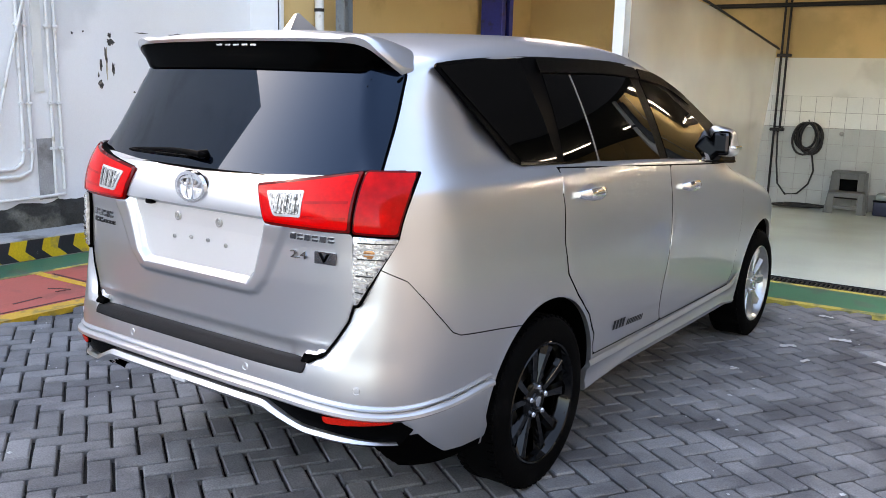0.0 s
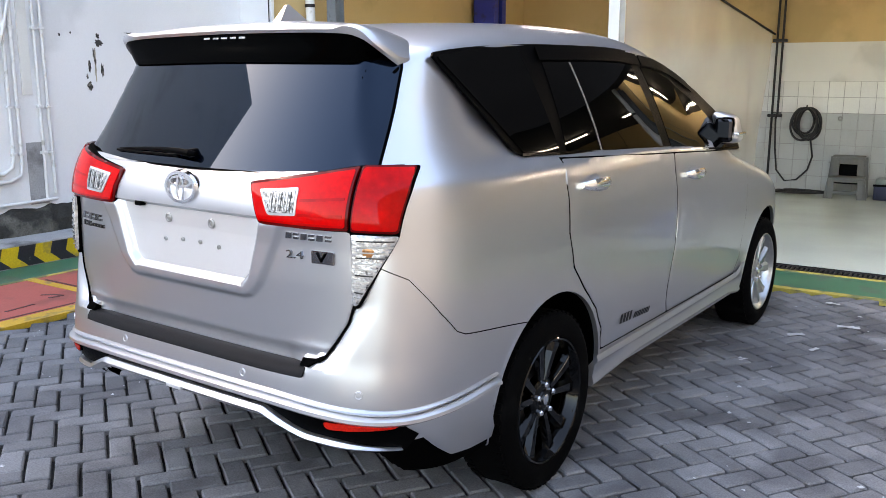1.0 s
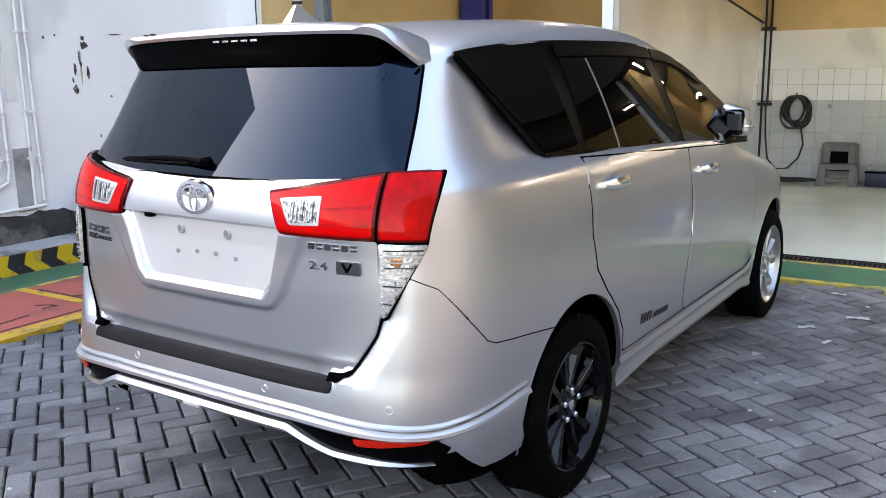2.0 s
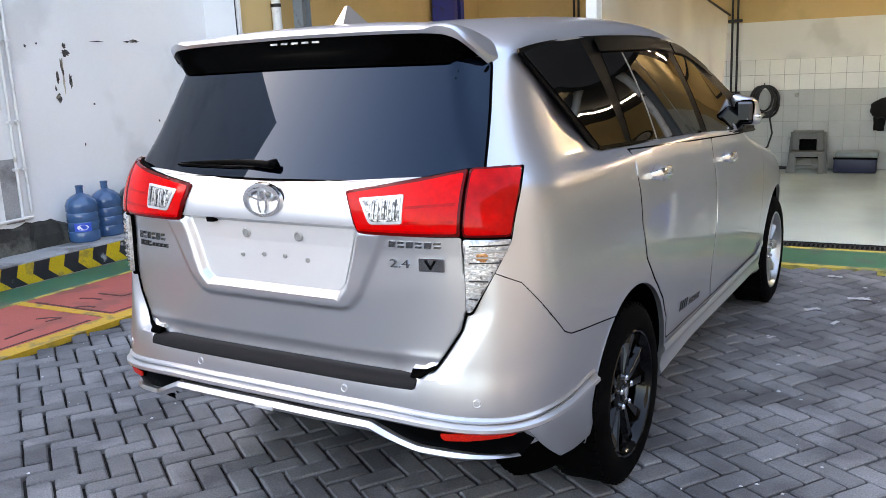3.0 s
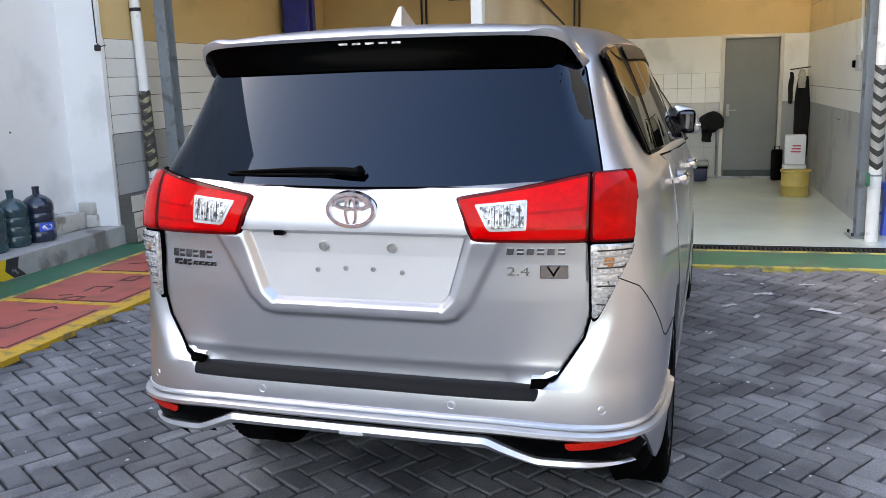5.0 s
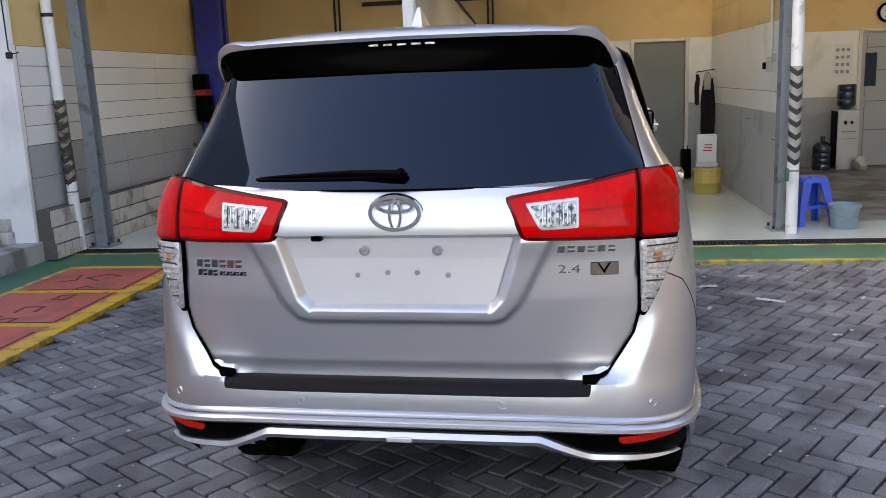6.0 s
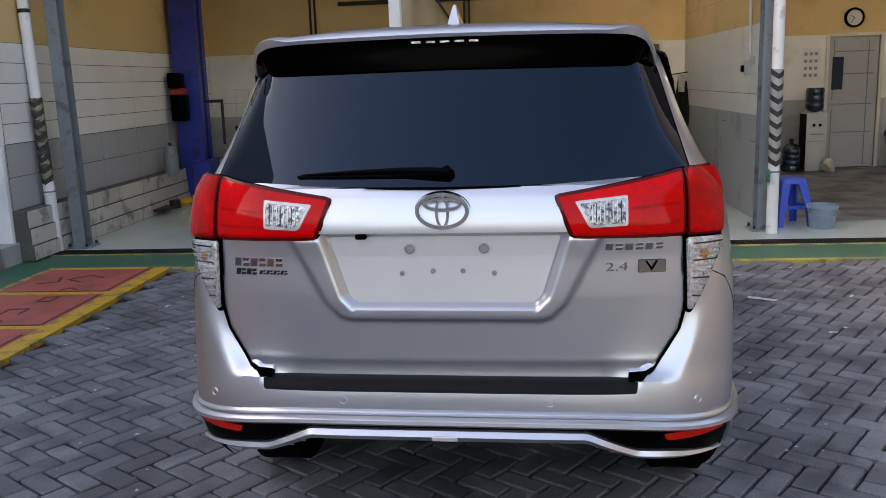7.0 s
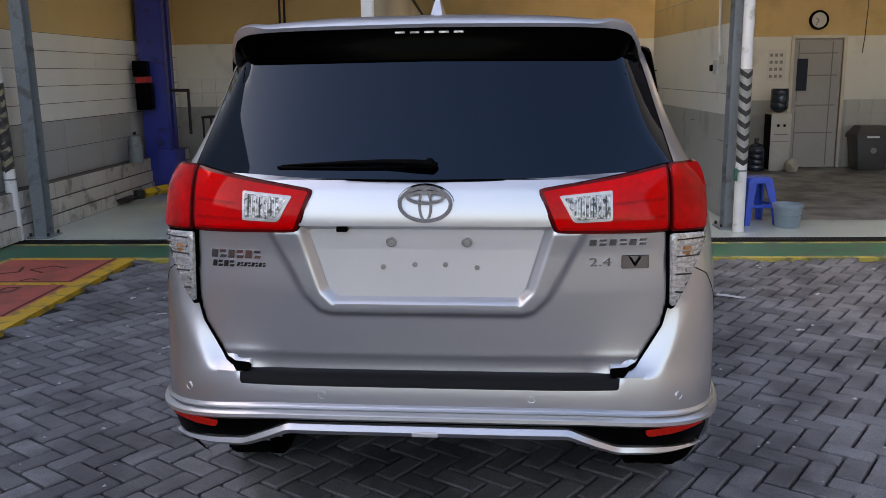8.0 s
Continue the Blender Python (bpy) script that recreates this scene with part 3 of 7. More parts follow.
def shoulder_tuck(y, z):
    """The side windows stand in from the shoulder of the body."""
    def ramp(a, b, v):
        t = min(1.0, max(0.0, (v - a) / (b - a)))
        return t * t * (3 - 2 * t)
    return 0.022 * (1 - 0.75 * ramp(1.0, 1.9, y)) * ramp(0.38, 0.78, y) * ramp(1.185, 1.240, z) * (1 - 0.8 * ramp(1.35, 1.58, z)) * (1 - ramp(2.7, 3.2, y))


TAIL_SIDES = [(-0.70, 1.30), (0.70, 1.30), (0.682, 0.87), (0.665, 0.80), (0.592, 0.685), (0.53, 0.56), (-0.53, 0.56), (-0.592, 0.685), (-0.665, 0.80), (-0.682, 0.87)]


def inside(poly, x, z):
    """Signed distance to a convex outline: positive inside."""
    best = 1e9
    n = len(poly)
    for i in range(n):
        (x0, z0), (x1, z1) = poly[i], poly[(i + 1) % n]
        ex, ez = x1 - x0, z1 - z0
        ln = math.hypot(ex, ez)
        best = min(best, (ez * (x - x0) - ex * (z - z0)) / ln)
    return best


def step01(a, b, v):
    t = min(1.0, max(0.0, (v - a) / (b - a)))
    return t * t * (3 - 2 * t)


def outline(z, warped=True, kind="body", rear_steps=96, side_steps=34, front_steps=22):
    """The right half of the plan outline at height z (kind: the body, or the inset tailgate carried on outwards), from the tail's middle round to the nose's middle, as (x, y, nominal z)."""
    def settle(first_y, place):
        zn = warp_down(z, first_y) if warped else z
        x, y = place(zn)
        if warped:
            for _ in range(4):
                zn = warp_down(z, y)
                x, y = place(zn)
        return max(0.0, x * side_taper(y) - shoulder_tuck(y, zn)) if x > 0.3 else x * side_taper(y), y, zn

    pts = []
    for i in range(rear_steps + 1):
        th = (i / rear_steps) * math.pi / 2

        def at_tail(zn):
            a, yr, yc, n = half_width(zn), rear_line(zn), corner_end(zn), square_rear(zn)
            x = a * math.sin(th) ** (2 / n)
            if 0.56 < zn < 1.0 and kind == "body":
                w = max(step01(-0.006, -0.095, inside(TAIL_SIDES, x, zn)), step01(0.540, 0.572, x) * step01(0.676, 0.662, zn))
                yr = yr * (1 - w) + corner_line(zn) * w
            return x, (yc - (yc - yr) * math.cos(th) ** (2 / n) if i < rear_steps else yc)
        pts.append(settle(0.3, at_tail))
    for i in range(1, side_steps):
        def at_side(zn):
            yc, fc = corner_end(zn), min(front_corner(zn), front_line(zn) - 0.05)
            return half_width(zn), yc + (fc - yc) * i / side_steps
        pts.append(settle(1.5, at_side))
    m = 2.5
    for i in range(front_steps + 1):
        th = (1 - i / front_steps) * math.pi / 2

        def at_nose(zn):
            yf = front_line(zn)
            fc = min(front_corner(zn), yf - 0.05)
            return half_width(zn) * math.sin(th) ** (2 / m), (fc + (yf - fc) * math.cos(th) ** (2 / m) if i else fc)
        pts.append(settle(2.6, at_nose))
    return pts


OUTLINES = {}


def outline_table(z, kind="body"):
    key = (round(z / 0.004), kind)
    if key not in OUTLINES:
        pts = np.array([(x, y) for x, y, _ in outline(key[0] * 0.004, kind=kind)])
        run = np.concatenate([[0], np.cumsum(np.hypot(*np.diff(pts, axis=0).T))])
        OUTLINES[key] = (run, pts)
    return OUTLINES[key]


def on_skin(s, z, kind="body"):
    """The place on the car's skin that lies s metres round from the tail's middle (to the right if positive) at height z."""
    f = z / 0.004
    k = math.floor(f)
    t = f - k
    out = []
    for kk in (k, k + 1):
        run, pts = outline_table(kk * 0.004, kind)
        out.append((np.interp(abs(s), run, pts[:, 0]), np.interp(abs(s), run, pts[:, 1])))
    x = out[0][0] * (1 - t) + out[1][0] * t
    y = out[0][1] * (1 - t) + out[1][1] * t
    return Vector((x if s >= 0 else -x, y, z))


def on_gate(s, z):
    return on_skin(s, z, "gate")


def skin_normal(s, z):
    e = 0.006
    du = on_skin(s + e, z) - on_skin(s - e, z)
    dv = on_skin(s, z + e) - on_skin(s, z - e)
    n = du.cross(dv)
    return n.normalized() if n.length > 1e-9 else Vector((0, -1, 0))


def by_x(x, z, kind="body"):
    """Metres round the tail to the point of the skin at this x (rear part)."""
    run, pts = outline_table(z, kind)
    k = 97
    s = float(np.interp(abs(x), pts[:k, 0], run[:k]))
    return s if x >= 0 else -s


def by_y(y, z, side=1):
    run, pts = outline_table(z)
    k0, k1 = 14, 97 + 34 + 10
    return side * float(np.interp(y, pts[k0:k1, 1], run[k0:k1]))


def softened(poly, r, steps=5):
    """The outline poly with its corners rounded to about r."""
    out = []
    n = len(poly)
    for i in range(n):
        p, q, w = Vector(poly[i - 1]), Vector(poly[i]), Vector(poly[(i + 1) % n])
        a, b = (p - q), (w - q)
        ra = min(r, a.length * 0.45)
        rb = min(r, b.length * 0.45)
        p0, p1 = q + a.normalized() * ra, q + b.normalized() * rb
        for k in range(steps + 1):
            t = k / steps
            out.append(((1 - t) ** 2 * p0 + 2 * t * (1 - t) * q + t * t * p1).to_tuple())
    return out


def grow(poly, d):
    """The outline moved outwards by d (inwards if negative)."""
    n = len(poly)
    area = sum(poly[i - 1][0] * poly[i][1] - poly[i][0] * poly[i - 1][1] for i in range(n))
    sign = 1 if area > 0 else -1
    out = []
    for i in range(n):
        p, q, w = Vector(poly[i - 1]), Vector(poly[i]), Vector(poly[(i + 1) % n])
        a, b = (q - p).normalized(), (w - q).normalized()
        na, nb = Vector((a.y, -a.x)) * sign, Vector((b.y, -b.x)) * sign
        m = na + nb
        m = m / max(m.length_squared / 2, 0.3)
        out.append((q + m * d).to_tuple())
    return out


def skin_piece(poly, lift, thick=0.02, step=0.04, relief=None, edge=0.0, mapping=None):
    """A panel laid on the skin: poly in (s, z); lift above the skin; relief(s, z) adds to the lift; edge: rounded rim."""
    bm = bmesh.new()
    bm.faces.new([bm.verts.new((u, v, 0)) for u, v in poly])
    us, vs = [p[0] for p in poly], [p[1] for p in poly]
    for lo, hi, no in ((min(us), max(us), (1, 0, 0)), (min(vs), max(vs), (0, 1, 0))):
        k = math.floor(lo / step) + 1
        while k * step < hi - 1e-6:
            bmesh.ops.bisect_plane(bm, geom=bm.verts[:] + bm.edges[:] + bm.faces[:], plane_co=[k * step * c for c in no], plane_no=no, dist=1e-6)
            k += 1
    rim = {v for e in bm.edges if len(e.link_faces) == 1 for v in e.verts}
    faces = bm.faces[:]
    top = {}
    low = {}
    uv = {v: (v.co.x, v.co.y) for v in bm.verts}
    put = mapping or on_skin
    for v, (u, w) in uv.items():
        base = put(u, w)
        if mapping is None:
            nrm = skin_normal(u, w)
        else:
            e = 0.004
            nrm = (put(u + e, w) - put(u - e, w)).cross(put(u, w + e) - put(u, w - e)).normalized()
        h = lift + (relief(u, w) if relief else 0.0)
        if v in rim:
            h -= edge
        low[v] = base + nrm * (h - thick)
        top[v] = base + nrm * h
    for v in bm.verts:
        v.co = top[v]
    lower = {v: bm.verts.new(low[v]) for v in rim}
    for e in [e for e in bm.edges if len(e.link_faces) == 1]:
        a, b = e.verts
        bm.faces.new((a, b, lower[b], lower[a]))
    return bm


def mirrored(poly):
    return [(-u, v) for u, v in poly][::-1]


def rear_poly(pts):
    return [(by_x(x, z), z) for x, z in pts]


def side_poly(pts, side=1):
    out = [(by_y(y, z, side), z) for y, z in pts]
    return out


car = thing("minivan", "silver metallic minivan with tinted windows and black wheels", "car", CAR_AT)


# body shell: a stack of plan outlines with open wheel arches
TAIL_FIELD = [(-0.70, 1.30), (0.70, 1.30), (0.682, 0.87), (0.665, 0.80), (0.592, 0.685), (0.56, 0.668), (-0.56, 0.668), (-0.592, 0.685), (-0.665, 0.80), (-0.682, 0.87)]


WIN_LOW = lambda y: 1.2425 - 0.050 * (y - 0.82)
WIN_HIGH = smooth_curve([(0.44, 1.578), (0.80, 1.608), (1.20, 1.626), (1.70, 1.630), (2.10, 1.612), (2.45, 1.575), (2.75, 1.44), (3.0, 1.26), (3.2, 1.14)])


def side_hollow(y, z):
    """The body lies deeper under the side glass."""
    edge = 0.45 + 0.32 * (1.568 - z) / 0.306
    return 0.03 * step01(0.0, 0.03, z - WIN_LOW(y)) * step01(0.004, 0.03, WIN_HIGH(y) - z) * step01(0.02, 0.07, y - edge) * step01(2.62, 2.5, y)


def pane_edge(z):
    """Half the rear window's width at this height."""
    return 0.704 - 0.264 * (z - 1.226)


def tail_hollow(x, z):
    """The body lies deeper under the tailgate."""
    upper = min(1.0, max(0.0, (0.526 - abs(x)) / 0.012)) * min(1.0, max(0.0, (z - 0.646) / 0.004))
    lower = step01(0.022, 0.045, inside(TAIL_FIELD, x, z))
    pane = 0.05 * step01(-0.025, -0.065, abs(x) - pane_edge(z)) * step01(1.226, 1.25, z) * step01(1.54, 1.50, z)
    return pane + 0.10 * max(upper, lower) * min(1.0, max(0.0, (1.21 - z) / 0.03))


bm = bmesh.new()
levels = [0.30 + 0.02 * i for i in range(18)] + [0.645, 0.651, 0.66, 0.674, 0.687] + [0.70 + 0.008 * i for i in range(31)] + [0.96 + 0.02 * i for i in range(11)] + [1.17, 1.18, 1.186, 1.192, 1.198, 1.206] + [1.22 + 0.02 * i for i in range(18)] + [1.575, 1.59, 1.605, 1.62, 1.635, 1.65, 1.66, 1.67, 1.68, 1.69, 1.70, 1.71, 1.718, 1.725, 1.73, 1.733, 1.735]
rings = []
for zn in levels:
    half = [(x - side_hollow(y, warp_up(zn, y)), y + (tail_hollow(x, zn) if y < 0.3 else 0), warp_up(zn, y)) for x, y, _ in outline(zn, warped=False)]
    ring = [bm.verts.new(p) for p in half] + [bm.verts.new((-x, y, z)) for x, y, z in half[-2:0:-1]]
    rings.append(ring)
for a, b in zip(rings, rings[1:]):
    for k in range(len(a)):
        bm.faces.new((a[k], a[(k + 1) % len(a)], b[(k + 1) % len(a)], b[k]))
n_half = len(half)
for ring, turn in ((rings[0], -1), (rings[-1], 1)):
    for i in range(n_half - 1):
        j = (len(ring) - i) % len(ring)
        jn = (len(ring) - i - 1) % len(ring)
        quad = [ring[i], ring[i + 1], ring[jn], ring[j]]
        quad = list(dict.fromkeys(quad))
        if len(quad) > 2:
            bm.faces.new(quad[::turn])
bmesh.ops.remove_doubles(bm, verts=bm.verts, dist=1e-5)
shell = part("body", bm, SILVER, car, smooth=True)
cutter_mesh = bpy.data.meshes.new("arch_cut")
bm = bmesh.new()
for y in (REAR_AXLE, FRONT_AXLE):
    for s in (-1, 1):
        arch = [(y + 0.395 * math.cos(a), 0.352 + 0.395 * math.sin(a)) for a in [math.pi * k / 40 for k in range(41)]]
        arch = [(y + 0.37, 0.05)] + arch + [(y - 0.37, 0.05)]
        x0, x1 = (0.58, 1.05) if s > 0 else (-1.05, -0.58)
        va = [bm.verts.new((x0, p, q)) for p, q in arch]
        vb = [bm.verts.new((x1, p, q)) for p, q in arch]
        bm.faces.new(va)
        bm.faces.new(vb[::-1])
        for i in range(len(arch)):
            bm.faces.new((va[i], vb[i], vb[(i + 1) % len(arch)], va[(i + 1) % len(arch)]))
bmesh.ops.recalc_face_normals(bm, faces=bm.faces)
bm.to_mesh(cutter_mesh)
bm.free()
cutter = new("arch_cut", cutter_mesh)
cutter.parent = car
cutter_mesh.materials.append(SEAM_BLACK)
mod = shell.modifiers.new("arches", "BOOLEAN")
mod.operation, mod.object, mod.solver = "DIFFERENCE", cutter, "EXACT"
bpy.context.view_layer.update()
cut = bpy.data.meshes.new_from_object(shell.evaluated_get(bpy.context.evaluated_depsgraph_get()))
shell.modifiers.clear()
shell.data = cut
bpy.data.objects.remove(cutter)
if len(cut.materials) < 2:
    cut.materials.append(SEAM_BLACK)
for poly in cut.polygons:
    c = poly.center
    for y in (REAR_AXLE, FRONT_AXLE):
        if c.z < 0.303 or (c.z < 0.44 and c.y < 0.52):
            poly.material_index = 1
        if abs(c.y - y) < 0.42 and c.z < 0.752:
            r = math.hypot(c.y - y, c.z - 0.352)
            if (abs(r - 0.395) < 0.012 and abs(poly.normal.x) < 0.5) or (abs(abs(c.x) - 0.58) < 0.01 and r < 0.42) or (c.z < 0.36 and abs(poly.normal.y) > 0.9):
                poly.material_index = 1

# the tail's underside is open below the lip
bm = bmesh.new()
bm.from_mesh(cut)
gone = []
for f in bm.faces:
    c = f.calc_center_median()
    if c.y < 0.40 and abs(c.x) < 0.74 and c.z < 0.480 - 0.062 * step01(0.40, 0.55, abs(c.x)) - 0.024 * step01(0.56, 0.80, abs(c.x)):
        gone.append(f)
bmesh.ops.delete(bm, geom=gone, context="FACES")
bm.to_mesh(cut)
bm.free()

# tailgate
SEAM_T = [(-0.69, 1.222), (-0.3, 1.216), (0.0, 1.214), (0.3, 1.216), (0.69, 1.222), (0.672, 1.06), (0.682, 0.87), (0.665, 0.80), (0.592, 0.685), (0.56, 0.668), (-0.56, 0.668), (-0.592, 0.685), (-0.665, 0.80), (-0.682, 0.87), (-0.672, 1.06)]
tail_out = softened([(by_x(x, z, "gate"), z) for x, z in SEAM_T], 0.02)
INNER_PLATE = [(-0.350, 1.088), (0.350, 1.088), (0.292, 0.905), (0.262, 0.874), (-0.262, 0.874), (-0.292, 0.905)]
OUTER_PLATE = [(-0.452, 1.088), (0.452, 1.088), (0.35, 0.885), (0.305, 0.838), (0.27, 0.828), (-0.27, 0.828), (-0.305, 0.838), (-0.35, 0.885)]


def tail_relief(s, z):
    x = s * 0.985
    h = 0.0
    h += 0.012 * step01(1.082, 1.090, z) * step01(1.225, 1.185, z)
    if z < 1.088:
        h += 0.014 * step01(-0.006, 0.016, inside(OUTER_PLATE, x, z))
        h -= 0.032 * step01(-0.012, 0.018, inside(INNER_PLATE, x, z))
    h -= 0.48 * max(0.0, 0.712 - z) * step01(0.64, 0.56, abs(x))
    if z < 0.92:
        h -= max(0.0, 0.010 + (0.92 - z) * 0.03 - rear_line(z)) * step01(0.036, 0.17, inside(TAIL_SIDES, x, z))
    return h


part("tailgate_gap", skin_piece(grow(tail_out, 0.0065), 0.0015, 0.01, 0.03, lambda s, z: -0.09 * step01(0.012, 0.035, inside(TAIL_SIDES, s * 0.985, z)), mapping=on_gate), SEAM_BLACK, car)
for side in (1, -1):
    edge_pts = [(0.680, 0.875), (0.6815, 0.86), (0.665, 0.80), (0.630, 0.744), (0.592, 0.685), (0.575, 0.676)]
    outer_pts = [(x + 0.0045, z - 0.003) for x, z in edge_pts]
    inner_pts = [(x - 0.001, z + 0.0005) for x, z in edge_pts]
    q = [(by_x(x, z, "gate"), z) for x, z in outer_pts + inner_pts[::-1]]
    q = q[::-1] if side > 0 else [(-u, v) for u, v in q]
    part("tailgate_seam", skin_piece(q, 0.0075, 0.02, 0.02, mapping=on_gate), SEAM_BLACK, car)
    q = rear_poly([(0.526, 0.658), (0.560, 0.662), (0.584, 0.679), (0.601, 0.694), (0.592, 0.693), (0.570, 0.682), (0.526, 0.680)])
    part("seam_corner", skin_piece(q if side > 0 else mirrored(q), 0.007, 0.03, 0.008), SEAM_BLACK, car)
tailgate = part("tailgate", skin_piece(tail_out, 0.004, 0.03, 0.0065, tail_relief, 0.003, on_gate), SILVER, car, smooth=True)
part("plate_panel", skin_piece(softened(rear_poly([(-0.336, 1.078), (0.336, 1.078), (0.282, 0.905), (0.256, 0.882), (-0.256, 0.882), (-0.282, 0.905)]), 0.012), -0.008, 0.006, 0.03), SILVER_SATIN, tailgate, "empty pale number plate panel with screw holes")
for x, z, r in ((-0.097, 1.044, 0.016), (0.118, 1.044, 0.016), (-0.122, 0.970, 0.0075), (-0.031, 0.977, 0.0075), (0.056, 0.977, 0.0075), (0.146, 0.970, 0.0075)):
    bm = turned([(r, 0), (r, 0.004), (r * 0.75, 0.006), (r * 0.62, 0.003), (r * 0.3, 0.003), (r * 0.25, 0.006), (0, 0.006)], 16)
    p = on_skin(by_x(x, z), z)
    part("plate_screw" if r > 0.012 else "plate_hole", stood(bm, pose(p.x, p.y + 0.008, z, 90, 0, 0)), SCREW, tailgate)
part("latch_button", stood(boxed(-0.016, -0.006, -0.008, 0.016, 0.02, 0.008, bevel=0.003), Matrix.Translation(on_skin(by_x(-0.235, 1.082), 1.082) + Vector((0, -0.008, 0)))), BLACK_PLASTIC, tailgate)


def oval_ring(rx, rz, w, depth, seg=40):
    """A flat rounded oval ring in the xz plane, facing -y."""
    bm = bmesh.new()
    rows = []
    for k in range(seg):
        c, s = math.cos(k * math.tau / seg), math.sin(k * math.tau / seg)
        row = []
        for f, d in ((0, 0), (0.15, -depth), (0.85, -depth), (1, 0)):
            row.append(bm.verts.new(((rx - w * f) * c, d, (rz - w * f) * s)))
        rows.append(row)
    for k in range(seg):
        a, b = rows[k], rows[(k + 1) % seg]
        for i in range(3):
            bm.faces.new((a[i], a[i + 1], b[i + 1], b[i]))
    return bm


ep = on_skin(by_x(0.004, 1.155), 1.155) + Vector((0, -0.017, 0))
part("emblem_backing", stood(oval_ring(0.0805, 0.0565, 0.018, 0.004), Matrix.Translation(ep + Vector((0, 0.003, 0)))), GLOSS_BLACK, tailgate)
emblem = part("emblem", stood(oval_ring(0.079, 0.055, 0.016, 0.013), Matrix.Translation(ep)), CHROME, tailgate, "oval chrome emblem", smooth=True)
part("emblem_bar", stood(oval_ring(0.056, 0.022, 0.012, 0.010, 28), Matrix.Translation(ep + Vector((0, 0, 0.018)))), CHROME, emblem, smooth=True)
part("emblem_bar", stood(oval_ring(0.022, 0.048, 0.012, 0.010, 28), Matrix.Translation(ep + Vector((0, -0.001, -0.004)))), CHROME, emblem, smooth=True)


def badge_bars(x0, x1, z0, z1, count, mat, name, parent, slant=0.006):
    """Raised plain bars in place of a name badge."""
    w = (x1 - x0) / count
    for i in range(count):
        a = x0 + w * i
        pts = [(a + w * 0.10, z0), (a + w * 0.80, z0), (a + w * 0.80 + slant, z1), (a + w * 0.10 + slant, z1)]
        for p, q in ((0.0, 0.36), (0.64, 1.0)) if i % 2 else ((0.0, 1.0),):
            zz0, zz1 = z0 + (z1 - z0) * p, z0 + (z1 - z0) * q
            quad = [(pts[0][0], zz0), (pts[1][0], zz0), (pts[1][0] + slant * 0.5, zz1), (pts[0][0] + slant * 0.5, zz1)]
            bm = bmesh.new()
            near, far = [], []
            for u, v in quad:
                b = on_skin(by_x(u, v), v)
                near.append(bm.verts.new((b.x, b.y - 0.0085, v)))
                far.append(bm.verts.new((b.x, b.y - 0.002, v)))
            bm.faces.new(near)
            for k in range(4):
                bm.faces.new((near[k], far[k], far[(k + 1) % 4], near[(k + 1) % 4]))
            part(name, bm, mat, parent)


badge_bars(-0.635, -0.475, 0.992, 1.016, 6, BADGE, "name_badge", tailgate)
badge_bars(-0.632, -0.560, 0.966, 0.984, 4, DECAL_DARK, "series_badge", tailgate)
badge_bars(-0.555, -0.465, 0.968, 0.980, 8, DECAL_DARK, "series_badge", tailgate, 0.008)
badge_bars(0.455, 0.622, 1.036, 1.054, 6, BADGE, "name_badge", tailgate)


def lettering(text, size, depth=0.0015):
    cu = bpy.data.curves.new("text", "FONT")
    cu.body, cu.size, cu.extrude, cu.align_x, cu.align_y = text, size, depth, "CENTER", "CENTER"
    tmp = bpy.data.objects.new("text", cu)
    scene.collection.objects.link(tmp)
    bpy.context.view_layer.update()
    me = bpy.data.meshes.new_from_object(tmp.evaluated_get(bpy.context.evaluated_depsgraph_get()))
    bpy.data.objects.remove(tmp)
    bm = bmesh.new()
    bm.from_mesh(me)
    return bm


p = on_skin(by_x(0.49, 0.988), 0.988)
part("engine_badge", stood(lettering("2.4", 0.043, 0.003), pose(p.x, p.y - 0.0075, 0.988, 90, 0, 7) @ Matrix.Diagonal((1.25, 0.8, 1, 1))), BADGE, tailgate, "chrome engine size badge")
p = on_skin(by_x(0.588, 0.988), 0.988)
badge = part("grade_badge", stood(boxed(-0.039, -0.004, -0.019, 0.039, 0.003, 0.019, bevel=0.002), pose(p.x, p.y - 0.006, 0.988, 0, 0, 9)), BADGE, tailgate, "chrome grade badge with black letter")
part("badge_letter", stood(lettering("V", 0.045, 0.002), pose(p.x - 0.001, p.y - 0.0125, 0.988, 90, 0, 9) @ Matrix.Diagonal((1.35, 0.9, 1, 1))), GLOSS_BLACK, badge)

# rear window
PANE_Z0, PANE_Z1 = 1.235, 1.555
PANE_FOOT, PANE_LEAN, PANE_ROUND = rear_line(1.235) - 0.005, math.tan(radians(28)), 0.105


def pane_map(x, z):
    """The rear window's place: leaning 28 degrees, evenly curved across, its sides bent round to meet the body."""
    t = (z - PANE_Z0) / (PANE_Z1 - PANE_Z0)
    y = PANE_FOOT + PANE_LEAN * (z - PANE_Z0) + PANE_ROUND * x * x * (1 + 2.0 * x * x) - 0.006 * t * (1 - t)
    w = step01(-0.065, 0.0, abs(x) - pane_edge(z))
    if w > 0:
        y += (on_skin(by_x(x, z), z).y - 0.001 - y) * w
    return Vector((x, y, z))


